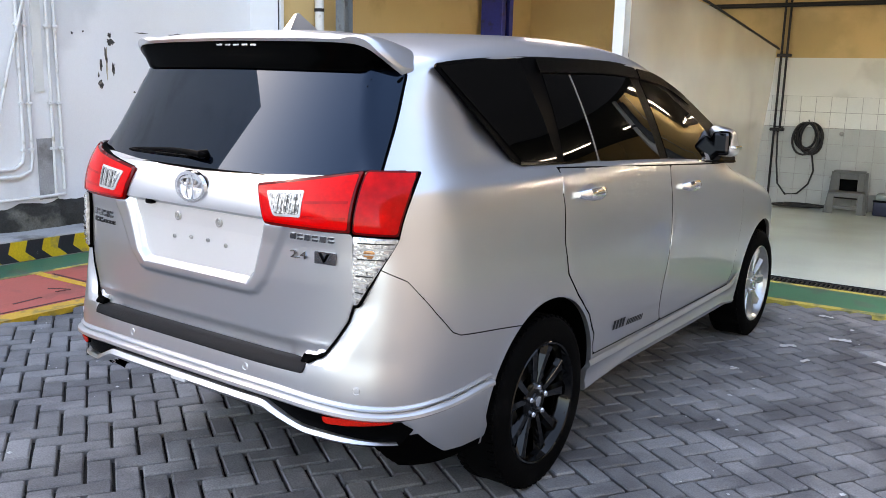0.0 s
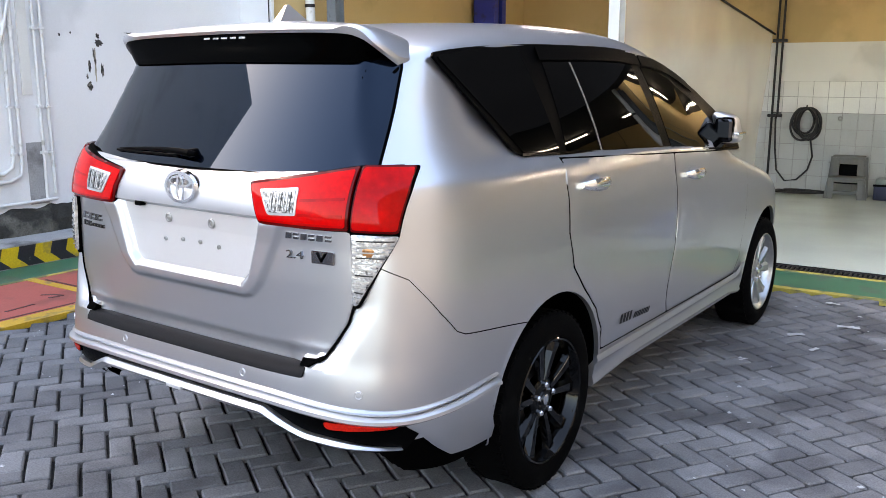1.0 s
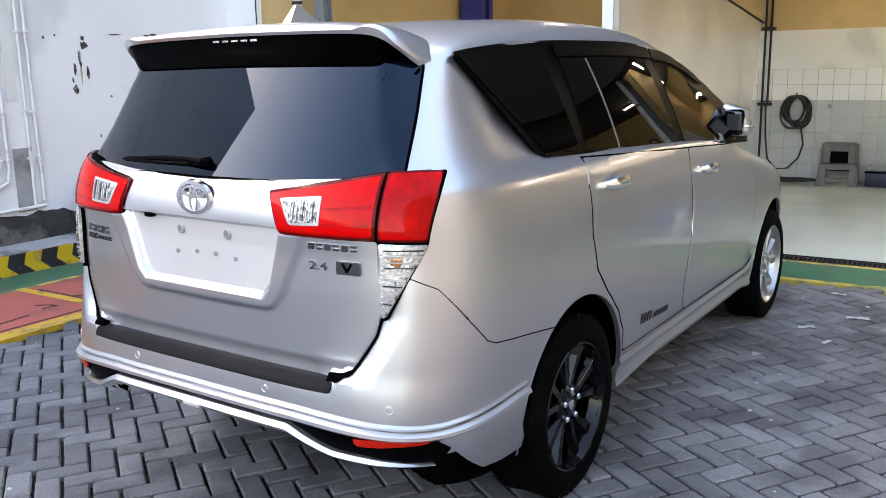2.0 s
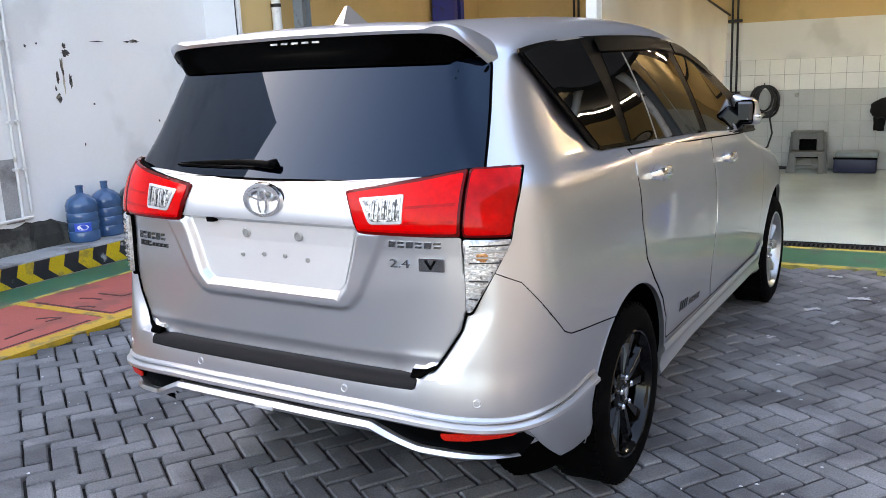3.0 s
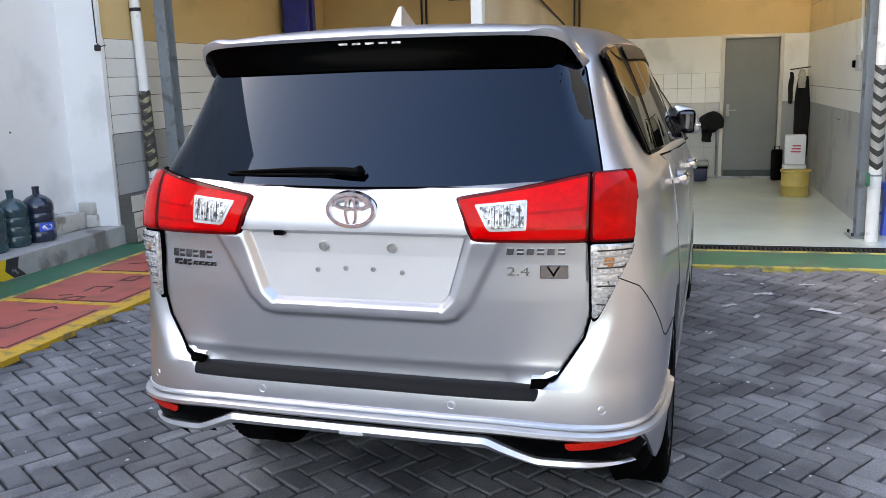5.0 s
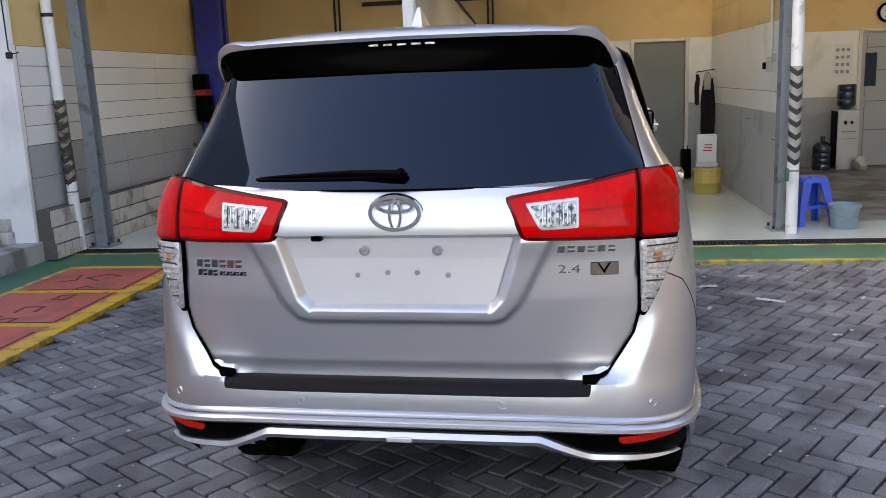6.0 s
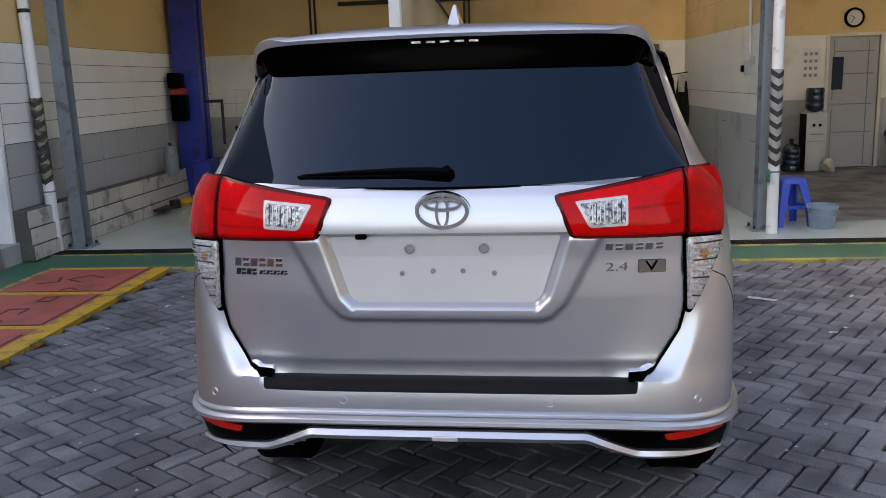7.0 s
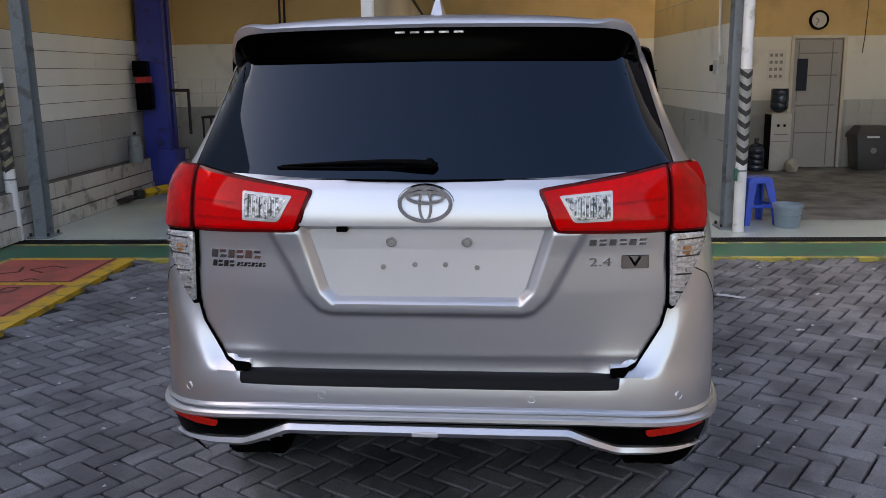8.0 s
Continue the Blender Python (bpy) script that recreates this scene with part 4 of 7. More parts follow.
glass_poly = softened([(-0.704, 1.226), (-0.3, 1.219), (0.0, 1.217), (0.3, 1.219), (0.704, 1.226), (0.618, 1.552), (0.0, 1.562), (-0.618, 1.552)], 0.025)
rear_window = part("rear_window", skin_piece(glass_poly, 0.004, 0.06, 0.02, mapping=pane_map), SKY_TINTED_GLASS, car, "dark tinted rear window", smooth=True)
part("window_seal", skin_piece(grow(glass_poly, 0.006), 0.0025, 0.03, 0.03, mapping=pane_map), SEAM_BLACK, car, "thin black seal round the rear window")
wp = pane_map(0.0, 1.262)
bm = bmesh.new()
rows = []
for dx, out, up, wd, hh in [(a, b, c, d * 0.75, e * 0.62) for a, b, c, d, e in ((0.036, 0.020, -0.002, 0.010, 0.010), (0.022, 0.034, 0.0, 0.013, 0.019), (-0.03, 0.036, 0.004, 0.012, 0.018), (-0.12, 0.030, 0.006, 0.009, 0.014), (-0.22, 0.022, 0.003, 0.007, 0.011), (-0.34, 0.014, -0.003, 0.005, 0.008), (-0.42, 0.008, -0.008, 0.003, 0.005))]:
    q = pane_map(dx, 1.262 + up)
    rows.append([bm.verts.new((q.x, q.y - out + wd * math.cos(a), q.z + hh * math.sin(a))) for a in [math.tau * k / 10 for k in range(10)]])
for a, b in zip(rows, rows[1:]):
    for k in range(10):
        bm.faces.new((a[k], a[(k + 1) % 10], b[(k + 1) % 10], b[k]))
bm.faces.new(rows[0])
bm.faces.new(rows[-1][::-1])
wiper = part("wiper", bm, BLACK_PLASTIC, car, "black rear wiper", smooth=True)
block_bm = bmesh.new()
rod(block_bm, wp + Vector((0.012, 0.01, 0)), wp + Vector((0.012, -0.034, 0)), 0.016, 18, 0.013)
part("wiper_hub", block_bm, BLACK_PLASTIC, wiper, smooth=True)
bm = hose_mesh([pane_map(x, 1.250) + Vector((0, -0.010, 0)) for x in (-0.43, -0.33, -0.24, -0.15, -0.06)], 0.0045)
part("wiper_blade", bm, BLACK_PLASTIC, wiper)

# roof spoiler
def roof_skin(x, y):
    """Height of the roof's skin at this place."""
    lo, hi = 1.30, ROOF_NOMINAL
    for _ in range(28):
        mid = (lo + hi) / 2
        n, yc = square_rear(mid), corner_end(mid)
        inside_x = (abs(x) / half_width(mid)) ** n + (max(0.0, yc - y) / (yc - rear_line(mid))) ** n
        if inside_x < 1:
            lo = mid
        else:
            hi = mid
    return warp_up(lo, y)


lip_x = smooth_curve([(0, 0.0), (0.5, 0.34), (0.8, 0.535), (0.9, 0.585), (0.96, 0.610), (1.0, 0.628)])
lip_y = smooth_curve([(0, 0.192), (0.5, 0.194), (0.8, 0.202), (0.9, 0.222), (0.96, 0.265), (1.0, 0.324)])
lip_z = smooth_curve([(0, 1.652), (0.5, 1.648), (0.8, 1.640), (0.9, 1.624), (0.96, 1.592), (1.0, 1.554)])
root_x = smooth_curve([(0, 0.0), (0.5, 0.34), (0.8, 0.545), (0.9, 0.597), (0.96, 0.620), (1.0, 0.634)])
root_y = smooth_curve([(0, 0.56), (0.5, 0.54), (0.8, 0.48), (0.9, 0.43), (0.96, 0.40), (1.0, 0.385)])
bm = bmesh.new()
cols = []
for i in range(65):
    f = abs(-1 + 2 * i / 64)
    sgn = -1 if i < 32 else 1
    x0, y0, z0 = lip_x(f), lip_y(f), lip_z(f)
    x1, y1 = root_x(f), root_y(f)
    z1 = roof_skin(x1, y1) + 0.003
    hump = 0.012 * step01(0.70, 0.80, f) * (1 - step01(0.88, 0.95, f))
    col = []
    for k in range(13):
        u = k / 12
        x, y = x0 + (x1 - x0) * u, y0 + (y1 - y0) * u
        z = z0 + (z1 - z0) * u + 0.012 * math.sin(min(1, u * 7) * math.pi / 2) * (1 - u) + 0.02 * math.sin(u * math.pi) * (1 - f ** 4) + hump * (1 - u) ** 2
        if u > 0.25:
            z = max(z, roof_skin(x, y) + 0.003)
        col.append(bm.verts.new((sgn * x, y, z)))
    col.append(bm.verts.new((sgn * x1 * 0.98, y1, z1 - 0.03)))
    col.append(bm.verts.new((sgn * (x0 + x1) * 0.49, (y0 + y1) / 2, (z0 + z1 - 0.03) / 2 - 0.006)))
    col.append(bm.verts.new((sgn * (x0 - 0.006 * f), y0 + 0.005, z0 - 0.010)))
    cols.append(col)
for a, b in zip(cols, cols[1:]):
    for k in range(len(a)):
        bm.faces.new((a[k], a[(k + 1) % len(a)], b[(k + 1) % len(a)], b[k]))
bm.faces.new(cols[0])
bm.faces.new(cols[-1][::-1])
spoiler = part("roof_spoiler", bm, SILVER, car, "silver roof spoiler with black underside", smooth=True)
bm = bmesh.new()
cols = []
for i in range(49):
    f = abs(-1 + 2 * i / 48)
    sgn = -1 if i < 24 else 1
    g_f = f * 0.945
    x, ye, ze = max(0.0, lip_x(g_f) - 0.004), lip_y(g_f), lip_z(g_f)
    zb = 1.545 + 0.006 * (1 - f) + 0.022 * step01(0.85, 1.0, f)
    gx = min(x, 0.600)
    g = pane_map(gx, zb)
    cols.append([bm.verts.new((sgn * q[0], q[1], q[2])) for q in ((x, ye + 0.008, ze - 0.010), (x, ye + 0.010, ze - 0.016), (x * 0.5 + gx * 0.5, (g.y - 0.010 + ye + 0.010) / 2 - 0.004, (ze - 0.014 + zb) / 2), (gx, g.y - 0.012, zb), (gx, g.y + 0.05, zb), (gx, max(g.y + 0.06, ye + 0.05), max(ze - 0.02, zb + 0.004)))])
for a, b in zip(cols, cols[1:]):
    for k in range(len(a)):
        bm.faces.new((a[k], a[(k + 1) % len(a)], b[(k + 1) % len(a)], b[k]))
bm.faces.new(cols[0])
bm.faces.new(cols[-1][::-1])
part("spoiler_underside", bm, GLOSS_BLACK, spoiler, "gloss black spoiler underside", smooth=True)
ye, ze = 0.192, 1.654
brake = part("brake_light", stood(boxed(-0.125, -0.004, -0.009, 0.125, 0.02, 0.009, bevel=0.003), Matrix.Translation((0.0, ye + 0.016, ze - 0.026))), GLOSS_BLACK, spoiler, "narrow dark high brake light")
for i in range(5):
    part("brake_led", stood(boxed(-0.015, -0.006, -0.004, 0.015, 0.0, 0.004, bevel=0.002), Matrix.Translation((-0.086 + 0.043 * i, ye + 0.0135, ze - 0.026))), LAMP_CLEAR, brake)
bm = bmesh.new()
fin = [(0.30, 0.0), (0.34, 0.018), (0.385, 0.075), (0.40, 0.078), (0.415, 0.066), (0.49, 0.012), (0.52, 0.0)]
left, right = [], []
for y, h in fin:
    w = 0.022 * (1 - h / 0.095)
    zr = roof_height(y + 0.1) - 0.004
    left.append(bm.verts.new((-w, y + 0.10, zr + h)))
    right.append(bm.verts.new((w, y + 0.10, zr + h)))
for i in range(len(fin) - 1):
    bm.faces.new((left[i], right[i], right[i + 1], left[i + 1]))
bm.faces.new(left)
bm.faces.new(right[::-1])
part("roof_antenna", bm, SILVER, car, "small shark fin roof antenna", smooth=True)

# tail lamps
def tail_lamp(side):
    def P(pts):
        q = rear_poly(pts)
        return q if side > 0 else mirrored(q)
    sname = "tail_lamp"
    back = P([(0.311, 1.189), (0.655, 1.246), (0.683, 1.248), (0.765, 1.244), (0.784, 1.15), (0.782, 1.055), (0.752, 0.965), (0.700, 0.848), (0.687, 0.844), (0.6815, 0.87), (0.6745, 1.070), (0.369, 1.073), (0.358, 1.081)])
    lamp = part(sname, skin_piece(softened(back, 0.012, 4), 0.019, 0.03, 0.025, None, 0.004), SEAM_BLACK, car, "red and clear tail lamp in a black housing")
    inner = P([(0.315, 1.187), (0.6665, 1.243), (0.671, 1.073), (0.370, 1.075), (0.361, 1.083)])
    lens = part("red_lens", skin_piece(softened(inner, 0.010, 4), 0.0275, 0.016, 0.025, None, 0.006), LAMP_DARK, lamp, "red lens with darker border", smooth=True)
    face = grow(inner, -0.009)
    part("lens_face", skin_piece(softened(face, 0.008, 4), 0.0295, 0.006, 0.025, None, 0.001), LAMP_RED, lens, "bright red lens face", smooth=True)
    outer = P([(0.6695, 1.245), (0.762, 1.241), (0.780, 1.15), (0.779, 1.064), (0.6745, 1.072)])
    lens = part("red_lens", skin_piece(softened(outer, 0.012, 4), 0.0275, 0.016, 0.018, None, 0.006), LAMP_DARK, lamp, "deep red outer lens", smooth=True)
    part("lens_face", skin_piece(softened(grow(outer, -0.007), 0.010, 4), 0.0295, 0.006, 0.018, None, 0.001), LAMP_DEEP, lens, smooth=True)
    clear = P([(0.372, 1.168), (0.515, 1.181), (0.515, 1.106), (0.418, 1.102), (0.408, 1.108)])
    rim = part("reverse_lens", skin_piece(softened(clear, 0.006, 3), 0.0335, 0.012, 0.012, None, 0.001), LAMP_RIM, lamp, "clear reversing lens with pale rim", smooth=True)
    core = P([(0.386, 1.161), (0.508, 1.173), (0.508, 1.113), (0.423, 1.109), (0.414, 1.114)])
    part("reflector_bowl", skin_piece(softened(core, 0.005, 3), 0.0350, 0.008, 0.010), LAMP_BOWL, rim)
    for k in range(8):
        x0 = 0.418 + 0.0110 * k
        part("lens_rib", skin_piece(P([(x0, 1.158 + 0.1 * (x0 - 0.404)), (x0 + 0.0025, 1.158 + 0.1 * (x0 - 0.404)), (x0 + 0.0025, 1.116), (x0, 1.116)]), 0.0365, 0.003, 0.01), DECAL_DARK if k % 3 == 1 else LAMP_RIM, rim)
    bm = bmesh.new()
    low = P([(0.6765, 1.066), (0.781, 1.058), (0.751, 0.97), (0.700, 0.857), (0.6845, 0.857)])
    part("clear_lens", skin_piece(softened(low, 0.010, 4), 0.028, 0.016, 0.016, None, 0.005), LAMP_CLEAR, lamp, "clear lower lens", smooth=True)
    for pts in ([(0.52, 1.150), (0.655, 1.160), (0.655, 1.152), (0.52, 1.143)], [(0.52, 1.112), (0.655, 1.115), (0.655, 1.107), (0.52, 1.105)], [(0.376, 1.090), (0.655, 1.088), (0.655, 1.083), (0.380, 1.084)]):
        part("light_guide", skin_piece(P(pts), 0.0302, 0.004, 0.03), LAMP_DEEP, lamp)
    for pts in ([(0.752, 1.225), (0.766, 1.224), (0.774, 1.150), (0.772, 1.085), (0.758, 1.086), (0.760, 1.150)],):
        part("light_chamber", skin_piece(softened(P(pts), 0.008, 3), 0.0298, 0.004, 0.02), LAMP_DEEP, lamp, "darker red chamber", smooth=True)
    amber = P([(0.706, 1.030), (0.736, 1.028), (0.734, 0.998), (0.706, 0.999)])
    part("indicator", skin_piece(softened(amber, 0.012, 4), 0.0295, 0.008, 0.02, None, 0.002), LAMP_AMBER, lamp, "amber indicator behind clear lens", smooth=True)
    for k in range(11):
        z = 1.048 - 0.0165 * k
        w = min(0.772, 0.70 + (z - 0.862) * 0.42)
        part("lens_rib", skin_piece(P([(0.692, z + 0.002), (w, z + 0.002 - 0.004), (w, z - 0.002 - 0.004), (0.692, z - 0.002)]), 0.0300, 0.004, 0.03), SCREW if k % 3 else DECAL_DARK, lamp)
    return lamp


tail_lamp(1)
tail_lamp(-1)

# bumper: step pad, ridges, black lower grille, silver lip, reflectors, sensors
step_poly = softened(rear_poly([(-0.552, 0.666), (0.552, 0.666), (0.546, 0.634), (0.542, 0.628), (-0.542, 0.628), (-0.546, 0.634)]), 0.006)


def step_map(u, v):
    """The step pad bends from the bumper's face over onto its top."""
    if v <= 0.648:
        return on_skin(u, v)
    b = on_skin(u, 0.648)
    return b + Vector((0, (v - 0.648) * 2.6, (v - 0.648) * 0.42))


bumper = part("bumper_step", skin_piece(step_poly, 0.010, 0.02, 0.01, None, 0.003, step_map), STEP_RUBBER, car, "black rubber bumper step", smooth=True)


def round_the_tail(y_end, z_of, profile, steps=120, step_out=0.0, name="ridge", mat=SILVER, parent=None, label=""):
    """A moulding swept round the tail from arch to arch; profile: (out, up) pairs; z_of(x, y): height of its middle."""
    bm = bmesh.new()
    s_end = by_y(y_end, z_of(1.0))
    rows = []
    for i in range(steps + 1):
        s = -s_end + 2 * s_end * i / steps
        z = z_of(abs(s) / s_end)
        row = []
        for out, up in profile:
            b = on_skin(s, z + up)
            n = skin_normal(s, z + up)
            n.z *= 0.3
            row.append(bm.verts.new(b + n.normalized() * out))
        rows.append(row)
    for a, b in zip(rows, rows[1:]):
        for k in range(len(a)):
            bm.faces.new((a[k], a[(k + 1) % len(a)], b[(k + 1) % len(a)], b[k]))
    bm.faces.new(rows[0])
    bm.faces.new(rows[-1][::-1])
    return part(name, bm, mat, parent or car, label, smooth=True)


def ridge_height(f):
    """Kit edge: level across the tail, falling at the corner, rising to the wheel arch."""
    return 0.545 - 0.030 * step01(0.30, 0.72, f) + 0.012 * step01(0.80, 1.0, f)


round_the_tail(0.535, lambda f: ridge_height(f) + 0.020, [(-0.01, 0.012), (0.004, 0.010), (0.010, 0.004), (0.006, -0.003), (-0.01, -0.003)], name="bumper_ridge")
kit = round_the_tail(0.535, lambda f: ridge_height(f), [(-0.02, 0.014), (0.012, 0.012), (0.024, 0.004), (0.026, -0.006), (0.014, -0.016), (-0.02, -0.018)], name="bumper_kit_edge", label="silver body kit edge")


grille = skin_piece([(by_x(x, z), z) for x, z in [(-0.80, 0.525), (-0.55, 0.535), (0.0, 0.540), (0.55, 0.535), (0.80, 0.525), (0.83, 0.46), (0.80, 0.412), (0.55, 0.434), (0.405, 0.495), (-0.405, 0.495), (-0.55, 0.434), (-0.80, 0.412), (-0.83, 0.46)]], 0.004, 0.02, 0.04)
part("lower_grille", grille, BLACK_PLASTIC, car, "black lower bumper grille", smooth=True)


def lip_mid(ax):
    """Height of the lower silver lip's middle by distance from the centre: level, a straight fall, then nearly level."""
    return float(np.interp(ax, [0.0, 0.40, 0.412, 0.540, 0.556, 0.80], [0.503, 0.503, 0.500, 0.443, 0.440, 0.417]))


bm = bmesh.new()
rows = []
for i in range(121):
    x = -0.795 + 1.59 * i / 120
    ax = abs(x)
    z = lip_mid(ax)
    tall = 0.016 * (1 - 0.75 * step01(0.62, 0.80, ax)) + 0.002
    row = []
    for out, up in ((-0.01, 1.0), (0.020, 0.9), (0.034, 0.1), (0.020, -0.9), (-0.03, -1.0)):
        zz = z + up * tall
        b = on_skin(by_x(x, zz), zz)
        n = skin_normal(by_x(x, zz), zz)
        n.z = 0
        row.append(bm.verts.new(b + n.normalized() * (out * (1 - 0.4 * step01(0.65, 0.8, ax)))))
    rows.append(row)
for a, b in zip(rows, rows[1:]):
    for k in range(5):
        bm.faces.new((a[k], a[(k + 1) % 5], b[(k + 1) % 5], b[k]))
bm.faces.new(rows[0])
bm.faces.new(rows[-1][::-1])
lip = part("lower_lip", bm, SILVER, car, "silver lower bumper lip", smooth=True)
lp = on_skin(0.0, 0.498)
part("lip_plate", stood(boxed(-0.038, -0.006, -0.007, 0.038, 0.01, 0.007, bevel=0.002), Matrix.Translation(lp + Vector((0, -0.033, 0.003)))), SILVER_SATIN, lip)
for side in (1, -1):
    q = rear_poly([(0.622, 0.510), (0.800, 0.514), (0.810, 0.507), (0.797, 0.497), (0.640, 0.489), (0.625, 0.495)])
    q = q if side > 0 else mirrored(q)
    ring = part("reflector", skin_piece(softened(grow(q, 0.005), 0.006, 3), 0.010, 0.012, 0.03), GLOSS_BLACK, car, "red bumper reflector")
    part("reflector_lens", skin_piece(softened(q, 0.005, 3), 0.015, 0.008, 0.012, None, 0.002), REFLECTOR_RED, ring, smooth=True)
    # silver skirt corner between ridge and arch
    w = [(0.105, 0.527), (0.53, 0.535), (0.535, 0.37), (0.522, 0.334), (0.40, 0.338), (0.31, 0.350), (0.23, 0.405), (0.15, 0.48)]
    qs = side_poly(w, side)
    if side < 0:
        qs = qs[::-1]
    part("bumper_corner", skin_piece(softened(qs, 0.008, 3), 0.016, 0.03, 0.03, None, 0.004), SILVER, car, "silver body kit bumper corner", smooth=True)
    for x, z in ((0.302, 0.602), (0.722, 0.598)):
        b = on_skin(side * by_x(x, z), z)
        n = skin_normal(side * by_x(x, z), z)
        bm = turned([(0.0125, -0.006), (0.0125, 0.001), (0.0115, 0.002), (0.0095, 0.0005), (0.0085, 0.002), (0, 0.0025)], 22)
        part("parking_sensor", stood(bm, Matrix.Translation(b) @ n.to_track_quat("Z", "Y").to_matrix().to_4x4()), SILVER, car, smooth=True)
    # seam between bumper and rear wing
    line = [(0.095, 0.965), (0.15, 0.93), (0.24, 0.82), (0.31, 0.748), (0.35, 0.731), (0.42, 0.722), (0.56, 0.706), (0.64, 0.696), (0.715, 0.686)]
    up = [(y, z + 0.0018) for y, z in line]
    dn = [(y, z - 0.0018) for y, z in line]
    qs = [(by_y(y, z, side), z) for y, z in up + dn[::-1]]
    part("bumper_seam", skin_piece(qs, 0.0012, 0.004, 0.05), SEAM_BLACK, car)
# side windows, doors, skirt, handles, mirrors
def flank_x(y, z):
    return on_skin(by_y(y, z), z).x


glass_ys = np.linspace(0.50, 2.40, 39)
glass_foot = np.polyfit(glass_ys, [flank_x(y, 1.236) for y in glass_ys], 4)
glass_lean = np.polyfit(glass_ys, [(flank_x(y, 1.236) - flank_x(y, WIN_HIGH(y))) / (WIN_HIGH(y) - 1.236) for y in glass_ys], 3)


def side_glass(u, z):
    """The side glass: leaning in, slightly bowed, with no ripple; u is the length along the car, its sign the side."""
    y = abs(u)
    yc = min(max(y, 0.46), 2.5)
    t = (z - 1.236) / 0.38
    x = float(np.polyval(glass_foot, yc)) - 0.012 * max(0.0, y - 2.5) - float(np.polyval(glass_lean, yc)) * (z - 1.236) + 0.045 * t * (1 - t)
    return Vector((math.copysign(x, u), y, z))


for side in (1, -1):
    def lay(pts, lift, thick=0.02, step=0.05, edge=0.0, r=0.0):
        q = [(side * y, z) for y, z in pts]
        if r:
            q = softened(q, r, 4)
        return skin_piece(q, lift, thick, step, None, edge, side_glass)

    # dark band of the whole window line, from rear corner to front corner
    ys = [0.56 + 0.1 * i for i in range(24)]
    top = [(y, WIN_HIGH(y) + 0.002) for y in ys] + [(2.90, 1.345), (3.02, 1.235), (3.08, 1.145)]
    low = [(y, WIN_LOW(y) - 0.008) for y in (3.04, 2.6, 2.2, 1.8, 1.4, 1.1, 0.84)]
    band = [(0.462, 1.580)] + top + low + [(0.770, 1.262), (0.450, 1.568)]
    frame_part = part("window_surround", lay(band, 0.0035, 0.008), BLACK_PLASTIC, car, "black side window surround", smooth=True)
    part("rear_quarter_window", lay([(0.470, 1.566), (0.70, 1.594), (1.00, 1.614), (1.085, 1.238), (0.832, 1.247)], 0.007, 0.008, r=0.015), SIDE_GLASS, frame_part, "dark tinted rear quarter window", smooth=True)
    part("rear_vent_window", lay([(1.14, 1.560), (1.335, 1.562), (1.405, 1.223), (1.14, 1.235)], 0.006, 0.008, r=0.008), SIDE_GLASS, frame_part, smooth=True)
    part("rear_door_window", lay([(1.36, 1.562), (1.60, 1.568), (1.93, 1.560), (2.03, 1.190), (1.43, 1.219)], 0.006, 0.008, r=0.012), SIDE_GLASS, frame_part, "dark tinted rear door window", smooth=True)
    part("front_door_window", lay([(2.04, 1.555), (2.20, 1.540), (2.42, 1.50), (2.68, 1.36), (2.86, 1.21), (2.86, 1.147), (2.12, 1.184)], 0.006, 0.008, r=0.012), SIDE_GLASS, frame_part, "tinted front door window", smooth=True)
    part("glass_divider", lay([(1.345, 1.562), (1.351, 1.562), (1.421, 1.222), (1.415, 1.222)], 0.0075, 0.006), SCREW, frame_part)
    # rain visors above the door windows
    for y0, y1 in ((1.12, 2.02), (2.05, 2.66)):
        yy = [y0 + (y1 - y0) * i / 12 for i in range(13)]
        pts = [(y, WIN_HIGH(y) - 0.012) for y in yy] + [(y, WIN_HIGH(y) - 0.060) for y in yy[::-1]]
        part("rain_visor", lay(pts, 0.013, 0.004, 0.05), BLACK_PLASTIC, frame_part, "smoked rain visor", smooth=True)
    bright = [(y, WIN_LOW(y) + 0.004) for y in (0.82, 1.2, 1.6, 2.0, 2.4, 2.8, 3.05)]
    part("belt_moulding", lay(bright + [(y, z - 0.010) for y, z in bright[::-1]], 0.009, 0.012), GLOSS_BLACK, frame_part)

    # doors: raised leaves over dark gaps
    rear_door = [(1.055, 1.212), (1.035, 1.08), (1.02, 0.95), (1.05, 0.82), (1.14, 0.72), (1.25, 0.62), (1.315, 0.52), (1.325, 0.435), (2.02, 0.435), (2.05, 0.75), (2.075, 1.0), (2.085, 1.165)]
    front_door = [(2.095, 1.165), (2.085, 1.0), (2.06, 0.75), (2.03, 0.435), (3.02, 0.435), (3.10, 0.52), (3.15, 0.75), (3.17, 1.0), (3.17, 1.112)]
    for nm, pts, hy in (("rear_door", rear_door, 1.225), ("front_door", front_door, 2.275)):
        gap = side_poly(pts, side)
        if side < 0:
            gap = gap[::-1]
        part("door_gap", skin_piece(grow(gap, 0.006), 0.0008, 0.006, 0.08), SEAM_BLACK, car)
        leaf = part(nm, skin_piece(softened(gap, 0.014, 3), 0.0045, 0.012, 0.03, None, 0.0025), SILVER, car, smooth=True)
        hz = 1.112 if nm == "rear_door" else 1.062
        base = on_skin(by_y(hy, hz, side), hz)
        bm = bmesh.new()
        prof = []
        for k in range(13):
            u = -1 + 2 * k / 12
            prof.append((u * 0.104, 0.010 + 0.034 * (1 - abs(u) ** 4), 0.026 * (1 - 0.55 * abs(u) ** 3)))
        rings_h = []
